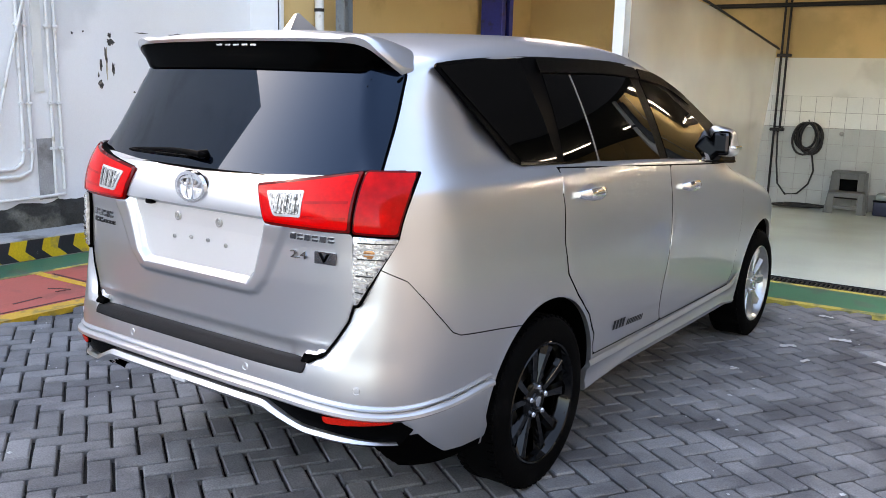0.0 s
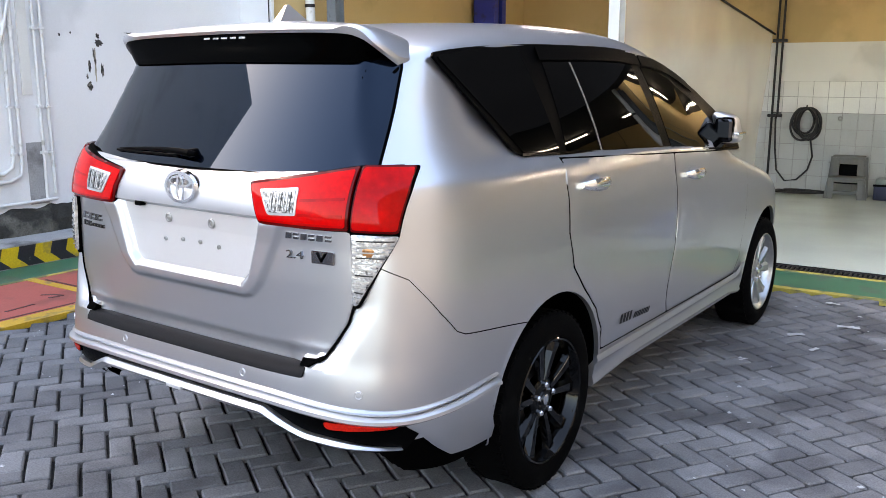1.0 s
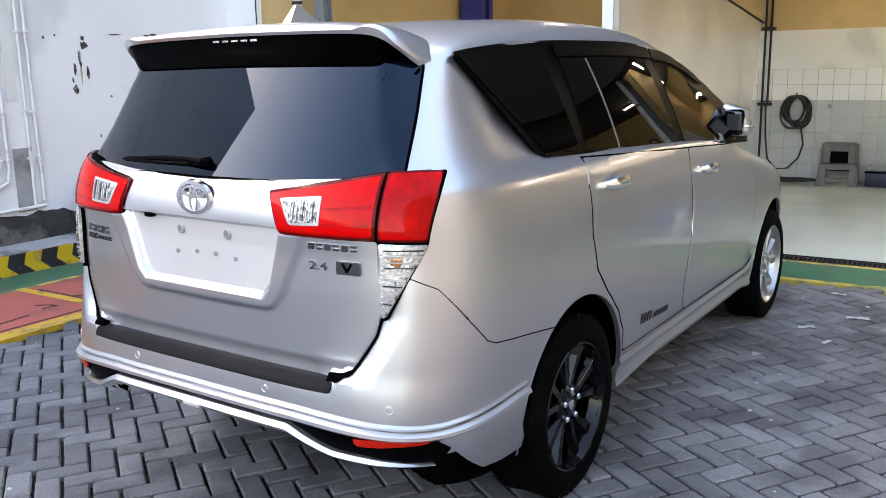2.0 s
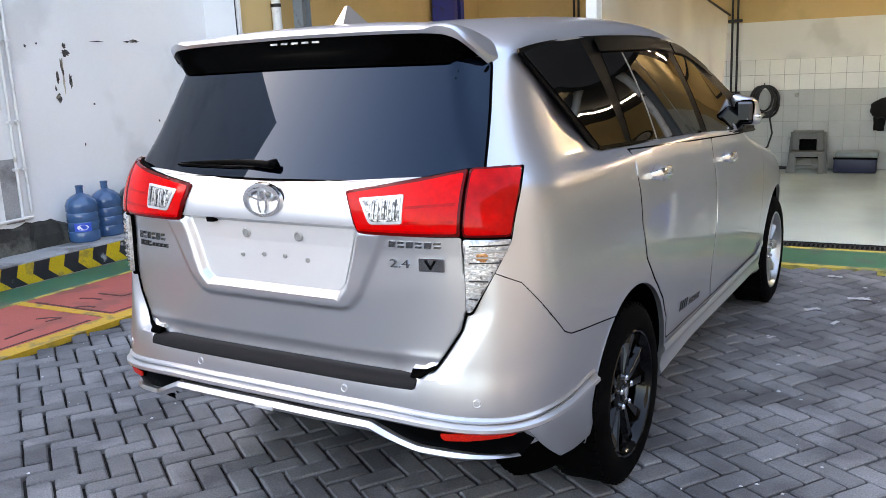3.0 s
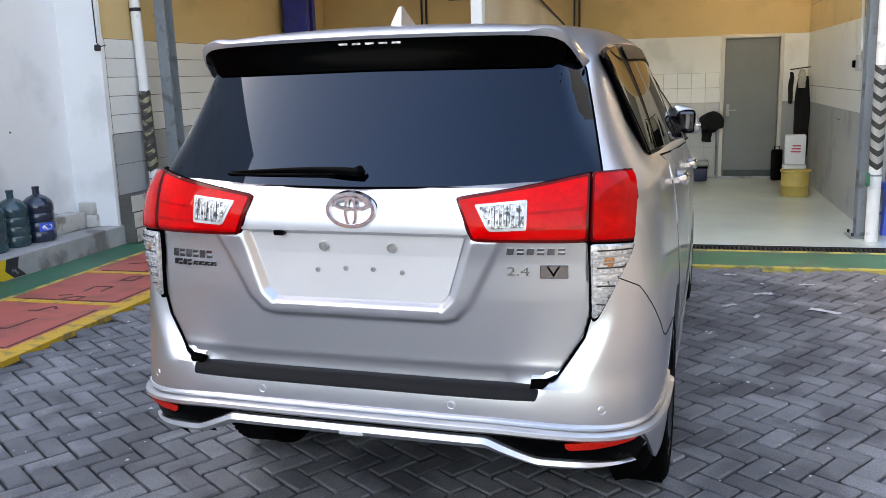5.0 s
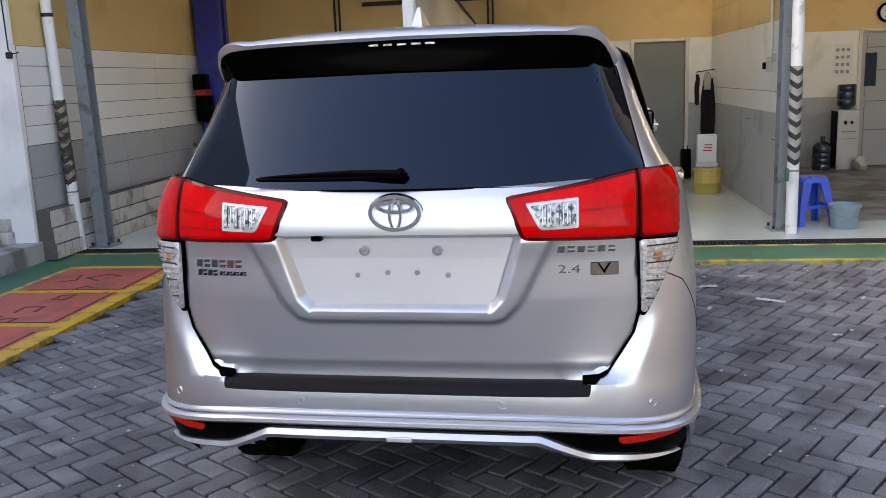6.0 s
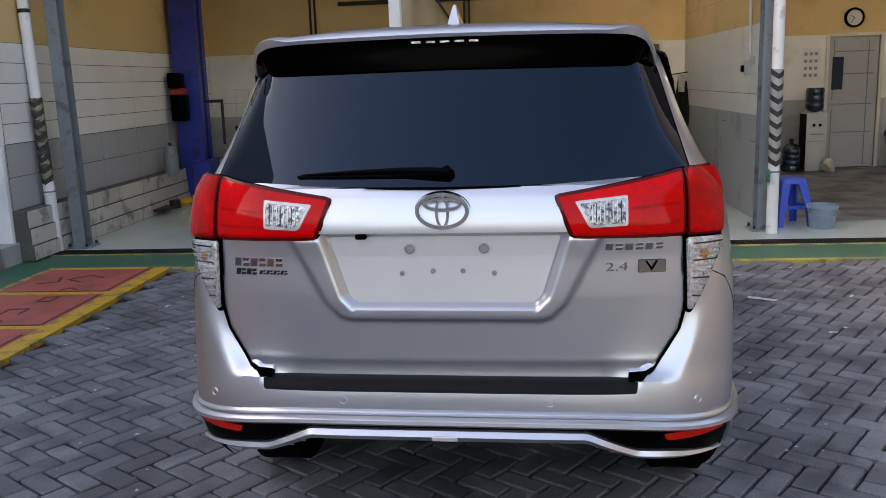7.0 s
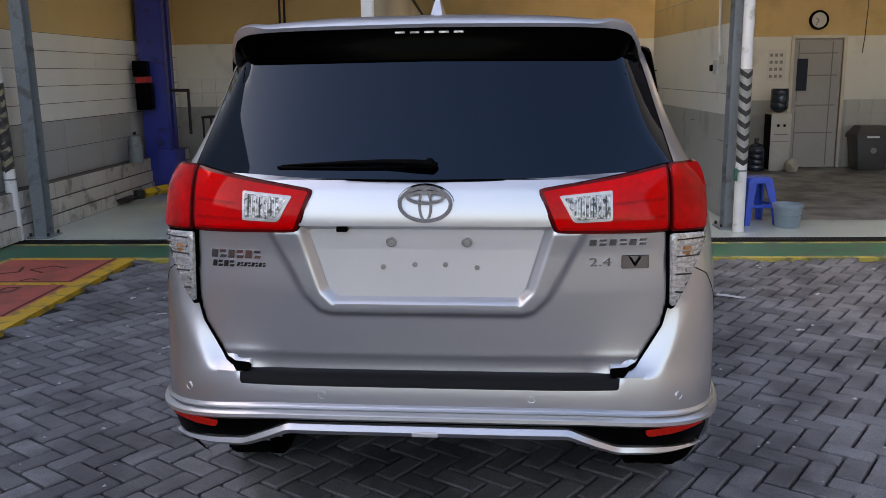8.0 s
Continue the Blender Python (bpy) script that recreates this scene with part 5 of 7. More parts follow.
        for dy, out, hh in prof:
            rings_h.append([bm.verts.new((base.x + side * (out + 0.013 * math.cos(a)), base.y + dy, base.z + hh * math.sin(a))) for a in [math.tau * j / 10 for j in range(10)]])
        for a, b in zip(rings_h, rings_h[1:]):
            for j in range(10):
                bm.faces.new((a[j], a[(j + 1) % 10], b[(j + 1) % 10], b[j]))
        bm.faces.new(rings_h[0])
        bm.faces.new(rings_h[-1][::-1])
        handle = part("door_handle", bm, CHROME, leaf, "chrome door handle", smooth=True)
        bm = turned([(0.042, 0), (0.036, -0.004), (0.0, -0.005)], 20)
        stood(bm, Matrix.Diagonal((1.3, 0.8, 1, 1)))
        part("handle_cup", stood(bm, Matrix.Translation(base + Vector((side * 0.008, 0, 0.004))) @ pose(0, 0, 0, 0, 90 * side, 0) @ pose(0, 0, 0, 0, 0, 90)), SILVER, leaf, smooth=True)
    # plain bars where the door carries a series name
    if side > 0:
        for y0, y1, n, hgt, slant in ((1.475, 1.600, 4, 0.040, 0.012), (1.615, 1.79, 9, 0.026, 0.016)):
            bm = bmesh.new()
            for i in range(n):
                a = y0 + (y1 - y0) * i / n
                b = a + (y1 - y0) / n * 0.72
                z0 = 0.500 - 0.045 * (a - 1.475)
                quad = [(a, z0), (b, z0), (b + slant, z0 + hgt), (a + slant, z0 + hgt)]
                vs = []
                for y, z in quad:
                    q = on_skin(by_y(y, z, side), z)
                    vs.append(bm.verts.new(q + Vector((0.0062, 0, 0))))
                bm.faces.new(vs)
            part("series_decal", bm, DECAL_DARK, car, "dark door decal")
    # side skirt
    bm = bmesh.new()
    rows = []
    for i in range(41):
        y = 1.275 + 1.90 * i / 40
        t = i / 40
        up = 0.405 + 0.02 * t + 0.05 * step01(0.93, 1.0, t)
        lowz = 0.298 + 0.03 * step01(0.05, 0.25, t) * (1 - step01(0.86, 1.0, t)) - 0.015 * step01(0.08, 0.0, t)
        row = []
        for out, z in ((0.011, up + 0.012), (0.017, up), (0.019, up - 0.014), (0.008, up - 0.030), (0.008, lowz + 0.045), (0.022, lowz + 0.014), (0.016, lowz), (-0.06, lowz + 0.005)):
            b = on_skin(by_y(y, z, side), z)
            row.append(bm.verts.new((b.x + side * out, b.y, z)))
        rows.append(row)
    for a, b in zip(rows, rows[1:]):
        for k in range(8):
            bm.faces.new((a[k], a[(k + 1) % 8], b[(k + 1) % 8], b[k]))
    bm.faces.new(rows[0])
    bm.faces.new(rows[-1][::-1])
    part("side_skirt", bm, SILVER, car, "silver side skirt", smooth=True)
    # thin rolled lip round each wheel arch
    for axle in (REAR_AXLE, FRONT_AXLE):
        bm = bmesh.new()
        rows = []
        for i in range(49):
            a = radians(-8) + radians(196) * i / 48
            row = []
            for r, out in ((0.392, 0.0), (0.396, 0.0012), (0.404, 0.0006), (0.404, -0.02), (0.392, -0.02)):
                y, z = axle + r * math.cos(a), 0.352 + r * math.sin(a)
                q = on_skin(by_y(y, max(z, 0.26), side), max(z, 0.26))
                row.append(bm.verts.new((q.x + side * out, y, z)))
            rows.append(row)
        for a, b in zip(rows, rows[1:]):
            for k in range(5):
                bm.faces.new((a[k], a[(k + 1) % 5], b[(k + 1) % 5], b[k]))
        part("wheel_arch", bm, SILVER, car, smooth=True)
    # door mirror
    mz = 1.205
    b = on_skin(by_y(2.86, mz, side), mz)
    bm = boxed(-0.066, -0.045, -0.070, 0.066, 0.075, 0.078, bevel=0.034, seg=4)
    for v in bm.verts:
        v.co.x += side * -0.02 * (v.co.z > 0.02)
        v.co.z -= 0.018 * (v.co.x * side / 0.066) * (v.co.z > 0)
    mirror = part("door_mirror", stood(bm, Matrix.Translation((b.x + side * 0.078, b.y - 0.02, mz + 0.035))), SILVER, car, "silver door mirror with chrome band", smooth=True)
    part("mirror_glass", stood(boxed(-0.056, -0.008, -0.064, 0.050, 0.02, 0.066, bevel=0.024, seg=3), Matrix.Translation((b.x + side * 0.070, b.y - 0.0655, mz + 0.036))), MIRROR, mirror, "mirror glass")
    part("mirror_band", stood(boxed(-0.050, -0.040, -0.009, 0.068, 0.078, 0.009, bevel=0.007, seg=2) if side > 0 else boxed(-0.068, -0.040, -0.009, 0.050, 0.078, 0.009, bevel=0.007, seg=2), Matrix.Translation((b.x + side * 0.080, b.y - 0.02, mz + 0.014))), CHROME, mirror, "chrome mirror band")
    bm = bmesh.new()
    block(bm, -0.09, -0.03, -0.03, 0.03, 0.05, 0.0, bevel=0.01, seg=2)
    part("mirror_foot", stood(bm, Matrix.Translation((b.x + side * 0.04, b.y - 0.01, mz - 0.01))), GLOSS_BLACK, mirror)

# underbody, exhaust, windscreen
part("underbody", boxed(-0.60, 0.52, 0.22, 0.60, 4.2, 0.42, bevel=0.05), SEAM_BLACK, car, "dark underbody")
bm = bmesh.new()
rows = []
for i in range(25):
    x = -0.72 + 1.44 * i / 24
    t = abs(x) / 0.72
    rows.append([bm.verts.new(q) for q in ((x, 0.10 + 0.06 * t, 0.478 - 0.05 * t * t), (x, 0.20 + 0.06 * t, 0.462 - 0.05 * t * t), (x, 0.34 + 0.05 * t, 0.440 - 0.04 * t * t), (x, 0.56, 0.40), (x, 0.56, 0.49))])
for a, b in zip(rows, rows[1:]):
    for k in range(5):
        bm.faces.new((a[k], a[(k + 1) % 5], b[(k + 1) % 5], b[k]))
bm.faces.new(rows[0])
bm.faces.new(rows[-1][::-1])
part("lower_valance", bm, BLACK_PLASTIC, car, "black lower valance", smooth=True)
screen = [(-0.58, 1.575), (0.58, 1.575), (0.70, 1.12), (-0.70, 1.12)]


def front_map(u, v):
    """The windscreen's place on the skin: u across, v up."""
    zz = warp_down(v, 2.9)
    a, yf = half_width(zz), front_line(zz)
    fc = min(front_corner(zz), yf - 0.05)
    y = fc + (yf - fc) * max(0.0, 1 - (abs(u) / a) ** 2.5) ** (1 / 2.5)
    return Vector((u, y, warp_up(zz, y)))


part("windscreen", skin_piece(softened(screen[::-1], 0.04), 0.005, 0.01, 0.06, None, 0.0, front_map), SKY_TINTED_GLASS, car, "windscreen", smooth=True)

# wheels
def wheel(axle, side, rim_mat, label):
    w = part("wheel", turned([(0.236, -0.10), (0.240, -0.104), (0.248, -0.107), (0.268, -0.110), (0.300, -0.107), (0.322, -0.096), (0.331, -0.080), (0.3335, -0.05), (0.334, 0.0), (0.3335, 0.05), (0.331, 0.080), (0.322, 0.096), (0.300, 0.107), (0.268, 0.110), (0.248, 0.107), (0.240, 0.104), (0.236, 0.10), (0.236, -0.10)], 64, "X"), TYRE_RUBBER, car, label, smooth=True)
    w.matrix_basis = pose(side * 0.765, axle, 0.334)
    o = side
    for x0 in (-0.088, 0.055):
        tread = bmesh.new()
        for k in range(56):
            a = math.tau * k / 56
            made = bmesh.ops.create_cube(tread, size=1.0)["verts"]
            for v in made:
                v.co = Vector((x0 + 0.0165 + v.co.x * 0.033, v.co.y * 0.022, 0.331 + v.co.z * 0.010))
            bmesh.ops.rotate(tread, verts=made, cent=(0, 0, 0), matrix=Matrix.Rotation(a, 3, "X"))
        tagged(part("tread", tread, TYRE_RUBBER, w), kind="stuff")
    rim = part("rim", turned([(0.213, -0.09), (0.219, -0.095), (0.221, 0.0), (0.221, 0.098), (0.214, 0.106), (0.208, 0.103), (0.205, 0.094), (0.198, 0.085), (0.190, 0.03), (0.188, -0.06), (0.206, -0.088), (0.213, -0.09)], 56, "X"), rim_mat, w, smooth=True)
    rim.matrix_basis = pose(0, 0, 0, 0, 0, 180 if side < 0 else 0) @ Matrix.Diagonal((1.0, 1.095, 1.095, 1.0))
    disc = turned([(0.13, 0.015), (0.13, 0.03), (0.05, 0.034), (0.0, 0.034)], 36, "X")
    part("brake_disc", disc, IRON if rim_mat is RIM_BLACK else GREY_STEEL, rim, smooth=True)
    part("rim_backing", turned([(0.196, -0.02), (0.196, -0.012), (0.0, -0.012)], 36, "X"), SEAM_BLACK, rim)
    for k in range(5):
        for off, wid in ((-0.20, 0.030), (0.20, 0.030)):
            a = math.tau * k / 5 + off + 0.22
            bm = bmesh.new()
            rows_s = []
            for j in range(5):
                r = 0.045 + (0.204 - 0.045) * j / 4
                ww = (0.016 + 0.010 * j / 4) if j < 4 else 0.034
                ang = a * 1.0 + (0.0 if j == 0 else 0.02 * j * (1 if off > 0 else -1))
                xx = 0.066 + 0.016 * j / 4
                c, s = math.cos(ang), math.sin(ang)
                tang = Vector((0, -s, c))
                rad = Vector((0, c, s))
                mid = rad * r
                rows_s.append([bm.verts.new(mid + tang * (-ww) + Vector((xx - 0.022, 0, 0))), bm.verts.new(mid + tang * (-ww * 0.55) + Vector((xx, 0, 0))), bm.verts.new(mid + tang * (ww * 0.55) + Vector((xx, 0, 0))), bm.verts.new(mid + tang * ww + Vector((xx - 0.022, 0, 0)))])
            for p, q in zip(rows_s, rows_s[1:]):
                for m in range(3):
                    bm.faces.new((p[m], p[m + 1], q[m + 1], q[m]))
                bm.faces.new((p[3], p[0], q[0], q[3]))
            bm.faces.new(rows_s[0])
            bm.faces.new(rows_s[-1][::-1])
            spoke = part("spoke", bm, rim_mat, rim)
            if rim_mat is RIM_BLACK and off > 0:
                edge_bm = bmesh.new()
                strip = []
                for j in range(1, 5):
                    r = 0.045 + (0.204 - 0.045) * j / 4
                    ww = (0.016 + 0.010 * j / 4) if j < 4 else 0.034
                    ang = a + 0.02 * j
                    xx = 0.066 + 0.016 * j / 4
                    tang, rad = Vector((0, -math.sin(ang), math.cos(ang))), Vector((0, math.cos(ang), math.sin(ang)))
                    strip.append([edge_bm.verts.new(rad * r + tang * (ww * f) + Vector((xx + d, 0, 0))) for f, d in ((0.50, 0.0006), (0.64, -0.0012), (0.64, -0.006), (0.50, -0.005))])
                for p, q in zip(strip, strip[1:]):
                    for m in range(4):
                        edge_bm.faces.new((p[m], p[(m + 1) % 4], q[(m + 1) % 4], q[m]))
                part("spoke_edge", edge_bm, RIM_EDGE, rim, "bright machined spoke edge")
    part("hub", turned([(0.078, 0.02), (0.074, 0.062), (0.060, 0.070), (0.034, 0.072), (0.030, 0.078), (0.0, 0.080)], 32, "X"), rim_mat, rim, smooth=True)
    part("hub_badge", turned([(0.018, 0.0795), (0.018, 0.083), (0.012, 0.085), (0.0, 0.085)], 24, "X"), CHROME, rim, smooth=True)
    for k in range(5):
        a = math.tau * k / 5 + 0.3
        nut = turned([(0.0105, 0.066), (0.0105, 0.082), (0.008, 0.088), (0, 0.089)], 6, "X")
        part("wheel_nut", stood(nut, Matrix.Translation((0, 0.051 * math.cos(a), 0.051 * math.sin(a)))), CHROME, rim)
    return w


wheel(REAR_AXLE, 1, RIM_BLACK, "black alloy wheel with road tyre")
wheel(REAR_AXLE, -1, RIM_BLACK, "black alloy wheel with road tyre")
wheel(FRONT_AXLE, 1, RIM_SILVER, "silver alloy wheel with road tyre")
wheel(FRONT_AXLE, -1, RIM_SILVER, "silver alloy wheel with road tyre")


# ---- things on and by the left wall ----
def water_jug(mat, label, tag):
    """A 19-litre jug with ribs, shoulder and neck."""
    prof = [(0.0, 0.0), (0.118, 0.0), (0.130, 0.010), (0.134, 0.03), (0.134, 0.085), (0.127, 0.097), (0.134, 0.110), (0.134, 0.165), (0.127, 0.178), (0.134, 0.190), (0.134, 0.245), (0.127, 0.258), (0.134, 0.270), (0.134, 0.318), (0.130, 0.335), (0.112, 0.368), (0.075, 0.398), (0.040, 0.413), (0.031, 0.420)]
    j = thing("water_jug", label, "water jug", group="water jugs on the ledge")
    part("jug_body", turned(prof, 32), mat, j, smooth=True)
    part("neck", turned([(0.030, 0.418), (0.030, 0.470), (0.034, 0.472), (0.034, 0.484), (0.028, 0.488), (0.0, 0.488)], 20), mat, j, smooth=True)
    if tag:
        bm = bmesh.new()
        rows_t = []
        for k in range(9):
            a = radians(-62 + 60 * k / 8)
            rows_t.append([bm.verts.new((0.1365 * math.cos(a), 0.1365 * math.sin(a), z)) for z in (0.098, 0.172)])
        for a, b in zip(rows_t, rows_t[1:]):
            bm.faces.new((a[0], b[0], b[1], a[1]))
        lab = part("label", bm, STOOL_BLUE, j, "blue paper label with white oval")
        bm = bmesh.new()
        ring_v = []
        for k in range(20):
            a, h = radians(-32 + 20 * math.cos(k * math.tau / 20)), 0.135 + 0.024 * math.sin(k * math.tau / 20)
            ring_v.append(bm.verts.new((0.1378 * math.cos(a), 0.1378 * math.sin(a), h)))
        bm.faces.new(ring_v)
        part("label_mark", bm, LABEL_WHITE, lab)
    return j


LEDGE_Z = 0.187
for x, y, turn, mat, label, tag in ((-6.87, 4.93, -10, JUG_BLUE, "blue plastic water jug standing on the ledge", True), (-6.90, 5.22, 30, JUG_BLUE, "blue plastic water jug between its neighbours", False),
                                    (-6.88, 5.53, 80, JUG_TEAL, "teal plastic water jug on the ledge", False), (-6.90, 5.83, 30, JUG_TEAL, "dark teal water jug leaning shadow side", False), (-6.85, 6.09, 10, JUG_DARK, "dark navy water jug at the row's end", True)):
    water_jug(mat, label, tag).matrix_world = pose(x, y, LEDGE_Z, 0, 0, turn)

# broken plaster and blocks at the wall's foot
rng = random.Random(3)


def rubble_strip(y0, y1, x_in, x_out, h, mat, name, label):
    bm = bmesh.new()
    n = max(4, int((y1 - y0) / 0.06))
    rows_r = []
    for i in range(n + 1):
        y = y0 + (y1 - y0) * i / n
        t = h * (0.82 + 0.3 * noise.noise((y * 3.1, 0.3, 0)) + 0.14 * noise.noise((y * 11.0, 2.3, 0)))
        d = x_out + 0.05 * noise.noise((y * 4.0, 7.0, 0))
        rows_r.append([bm.verts.new(q) for q in ((x_in, y, 0.15), (d + 0.03, y, 0.15), (d + 0.03 * noise.noise((y * 9, 1, 4)), y, LEDGE_Z + t * 0.45), (d - 0.05 + 0.03 * noise.noise((y * 7, 5, 2)), y, LEDGE_Z + t * 0.85), (x_in, y, LEDGE_Z + t))])
    for a, b in zip(rows_r, rows_r[1:]):
        for k in range(5):
            bm.faces.new((a[k], a[(k + 1) % 5], b[(k + 1) % 5], b[k]))
    bm.faces.new(rows_r[0])
    bm.faces.new(rows_r[-1][::-1])
    structure(name, bm, mat, label, "rubble")


rubble_strip(-4.0, 5.35, -7.06, -6.955, 0.235, DIRTY_CEMENT, "trim_broken_plaster", "dark broken plaster along the wall's foot")
rubble_strip(5.35, 6.75, -7.06, -6.99, 0.19, CEMENT, "trim_cement_foot", "rough grey cement along the wall's foot")
for x0, y0, x1, y1, z0, z1 in ((-7.04, 6.30, -6.86, 6.74, LEDGE_Z, 0.345), (-7.0, 6.76, -6.80, 7.05, LEDGE_Z, 0.30), (-6.98, 6.80, -6.82, 7.04, 0.303, 0.42)):
    ob = link_mesh("cement_block", boxed(x0, y0, z0, x1, y1, z1, bevel=0.012, seg=2), SILL_TILE, True)
    tagged(ob, "pale rough cement block stacked at the wall's foot", "block", "blocks at the wall's foot")

# chevrons on the kerb
CHEVRON_END = 5.45
pitch = 0.285
k = 0
y = CHEVRON_END
while y > 0.2:
    for mat, a in ((CHEVRON_BLACK, 0.0), (CHEVRON_YELLOW, 0.5)):
        y1, y0 = y - a * pitch, y - (a + 0.5) * pitch
        bm = bmesh.new()
        pts = []
        for z, sh in ((0.012, 0.085), (0.085, -0.005), (0.176, 0.02)):
            pts.append(((y0 + sh, z), (y1 + sh, z)))
        face_x = KERB_X + 0.0045
        vs = [(bm.verts.new((face_x, p[0], p[1])), bm.verts.new((face_x, q[0], q[1]))) for p, q in pts]
        vb = [(bm.verts.new((KERB_X - 0.003, p[0], p[1])), bm.verts.new((KERB_X - 0.003, q[0], q[1]))) for p, q in pts]
        for (a0, a1), (b0, b1) in zip(vs, vs[1:]):
            bm.faces.new((a0, a1, b1, b0))
        loop_f = [vs[0][0], vs[0][1], vs[1][1], vs[2][1], vs[2][0], vs[1][0]]
        loop_b = [vb[0][0], vb[0][1], vb[1][1], vb[2][1], vb[2][0], vb[1][0]]
        for i in range(6):
            bm.faces.new((loop_f[i], loop_f[(i + 1) % 6], loop_b[(i + 1) % 6], loop_b[i]))
        k += 1
        structure("kerb_chevron_%d" % k, bm, mat, "painted chevron on the kerb's face", "floor marking")
    y -= pitch


# conduits on the wall
def pipe_thing(name, points, r, mat, label, category="pipe", group=""):
    ob = link_mesh(name, hose_mesh(points, r, 10), mat, True)
    return tagged(ob, label, category, group)


px = WALL_X + 0.022
G = "white conduits on the tall wall"
pipe_thing("conduit", [(px, 4.20, 3.6), (px, 4.20, 0.84), (px, 4.18, 0.75), (px, 4.10, 0.70), (px, 3.2, 0.69)], 0.016, PVC, "white plastic conduit bending off along the wall", group=G)
pipe_thing("conduit", [(px, 4.27, 3.6), (px, 4.27, 0.78), (px, 4.25, 0.68), (px, 4.15, 0.635), (px, 3.2, 0.625)], 0.016, PVC, "white plastic conduit bending off along the wall", group=G)
pipe_thing("conduit", [(px, 4.46, 3.6), (px, 4.475, 1.6), (px, 4.475, 0.46)], 0.014, PVC, "straight white conduit down the wall", group=G)
pipe_thing("conduit", [(px, 4.53, 3.6), (px, 4.545, 1.7), (px, 4.56, 0.50)], 0.014, PVC, "straight white conduit down the wall", group=G)
pipe_thing("conduit", [(px + 0.02, 4.27, 2.15), (px + 0.02, 4.10, 1.55), (px + 0.02, 3.95, 1.0)], 0.013, PVC, "slanting white conduit across the others", group=G)
pipe_thing("conduit", [(px + 0.01, 4.56, 0.455), (px + 0.01, 4.2, 0.445), (px + 0.01, 3.2, 0.43)], 0.014, PVC, "white conduit along the wall's foot", group=G)
structure("trim_conduit_board", boxed(WALL_X, 4.335, 1.35, WALL_X + 0.012, 4.425, 3.6), SHOP_WHITE, "white backing board behind the conduits", "trim")
structure("trim_bare_patch", boxed(WALL_X, 4.33, 0.42, WALL_X + 0.004, 4.50, 0.95), CEMENT, "bare cement patch behind the conduits", "trim")
for zc in (0.86, 1.25, 1.9):
    for yc in (4.20, 4.27, 4.47, 4.545):
        bm = boxed(WALL_X, yc - 0.022, zc - 0.012, WALL_X + 0.041, yc + 0.022, zc + 0.012, bevel=0.004)
        tagged(link_mesh("pipe_clip", bm, PVC), "white clip holding a conduit", "clip", "clips of the conduits")


# peeled patches
def patch(y, z, w, h, seed, mat=STAIN, name="trim_peeled_patch"):
    r = random.Random(seed)
    bm = bmesh.new()
    n = 22
    pts = [bm.verts.new((WALL_X + 0.004, y + w * math.cos(k * math.tau / n) * r.uniform(0.45, 1.1), z + h * math.sin(k * math.tau / n) * r.uniform(0.45, 1.1))) for k in range(n)]
    low = [bm.verts.new((WALL_X - 0.002, v.co.y, v.co.z)) for v in pts]
    bm.faces.new(pts)
    for k in range(n):
        bm.faces.new((pts[k], pts[(k + 1) % n], low[(k + 1) % n], low[k]))
    patch.count += 1
    structure("%s_%d" % (name, patch.count), bm, mat, "dark peeled patch in the white paint", "stain")


patch.count = 0
for i, (y, z, w, h) in enumerate(((5.11, 1.80, 0.045, 0.035), (5.10, 1.86, 0.022, 0.03), (5.05, 1.70, 0.014, 0.055), (5.00, 1.60, 0.016, 0.06), (5.13, 1.56, 0.018, 0.065), (5.06, 1.64, 0.012, 0.03), (4.99, 1.42, 0.03, 0.045), (4.97, 1.50, 0.010, 0.03), (5.88, 1.905, 0.07, 0.018), (5.80, 1.90, 0.05, 0.010), (5.45, 1.90, 0.09, 0.006), (4.72, 1.86, 0.012, 0.014), (5.35, 1.35, 0.014, 0.012), (6.1, 1.15, 0.010, 0.014), (5.2, 1.0, 0.008, 0.018), (4.83, 1.88, 0.01, 0.01))):
    patch(y, z, w, h, i)
patch(5.06, 1.62, 0.012, 0.16, 51, RUST)
pipe_thing("hanging_wire", [(INNER_X - 0.02, 6.845, 3.2), (INNER_X - 0.02, 6.845, 2.3), (INNER_X - 0.012, 6.84, 1.93), (INNER_X + 0.02, 6.83, 1.89), (INNER_X + 0.09, 6.83, 1.90)], 0.006, IRON, "dark wire hanging down the wall's end", "wire")
bm = bmesh.new()
block(bm, INNER_X - 0.035, 6.815, 1.85, INNER_X + 0.02, 6.86, 1.91, bevel=0.01)
tagged(link_mesh("wire_box", bm, IRON), "small dark box at the wire's end", "box")


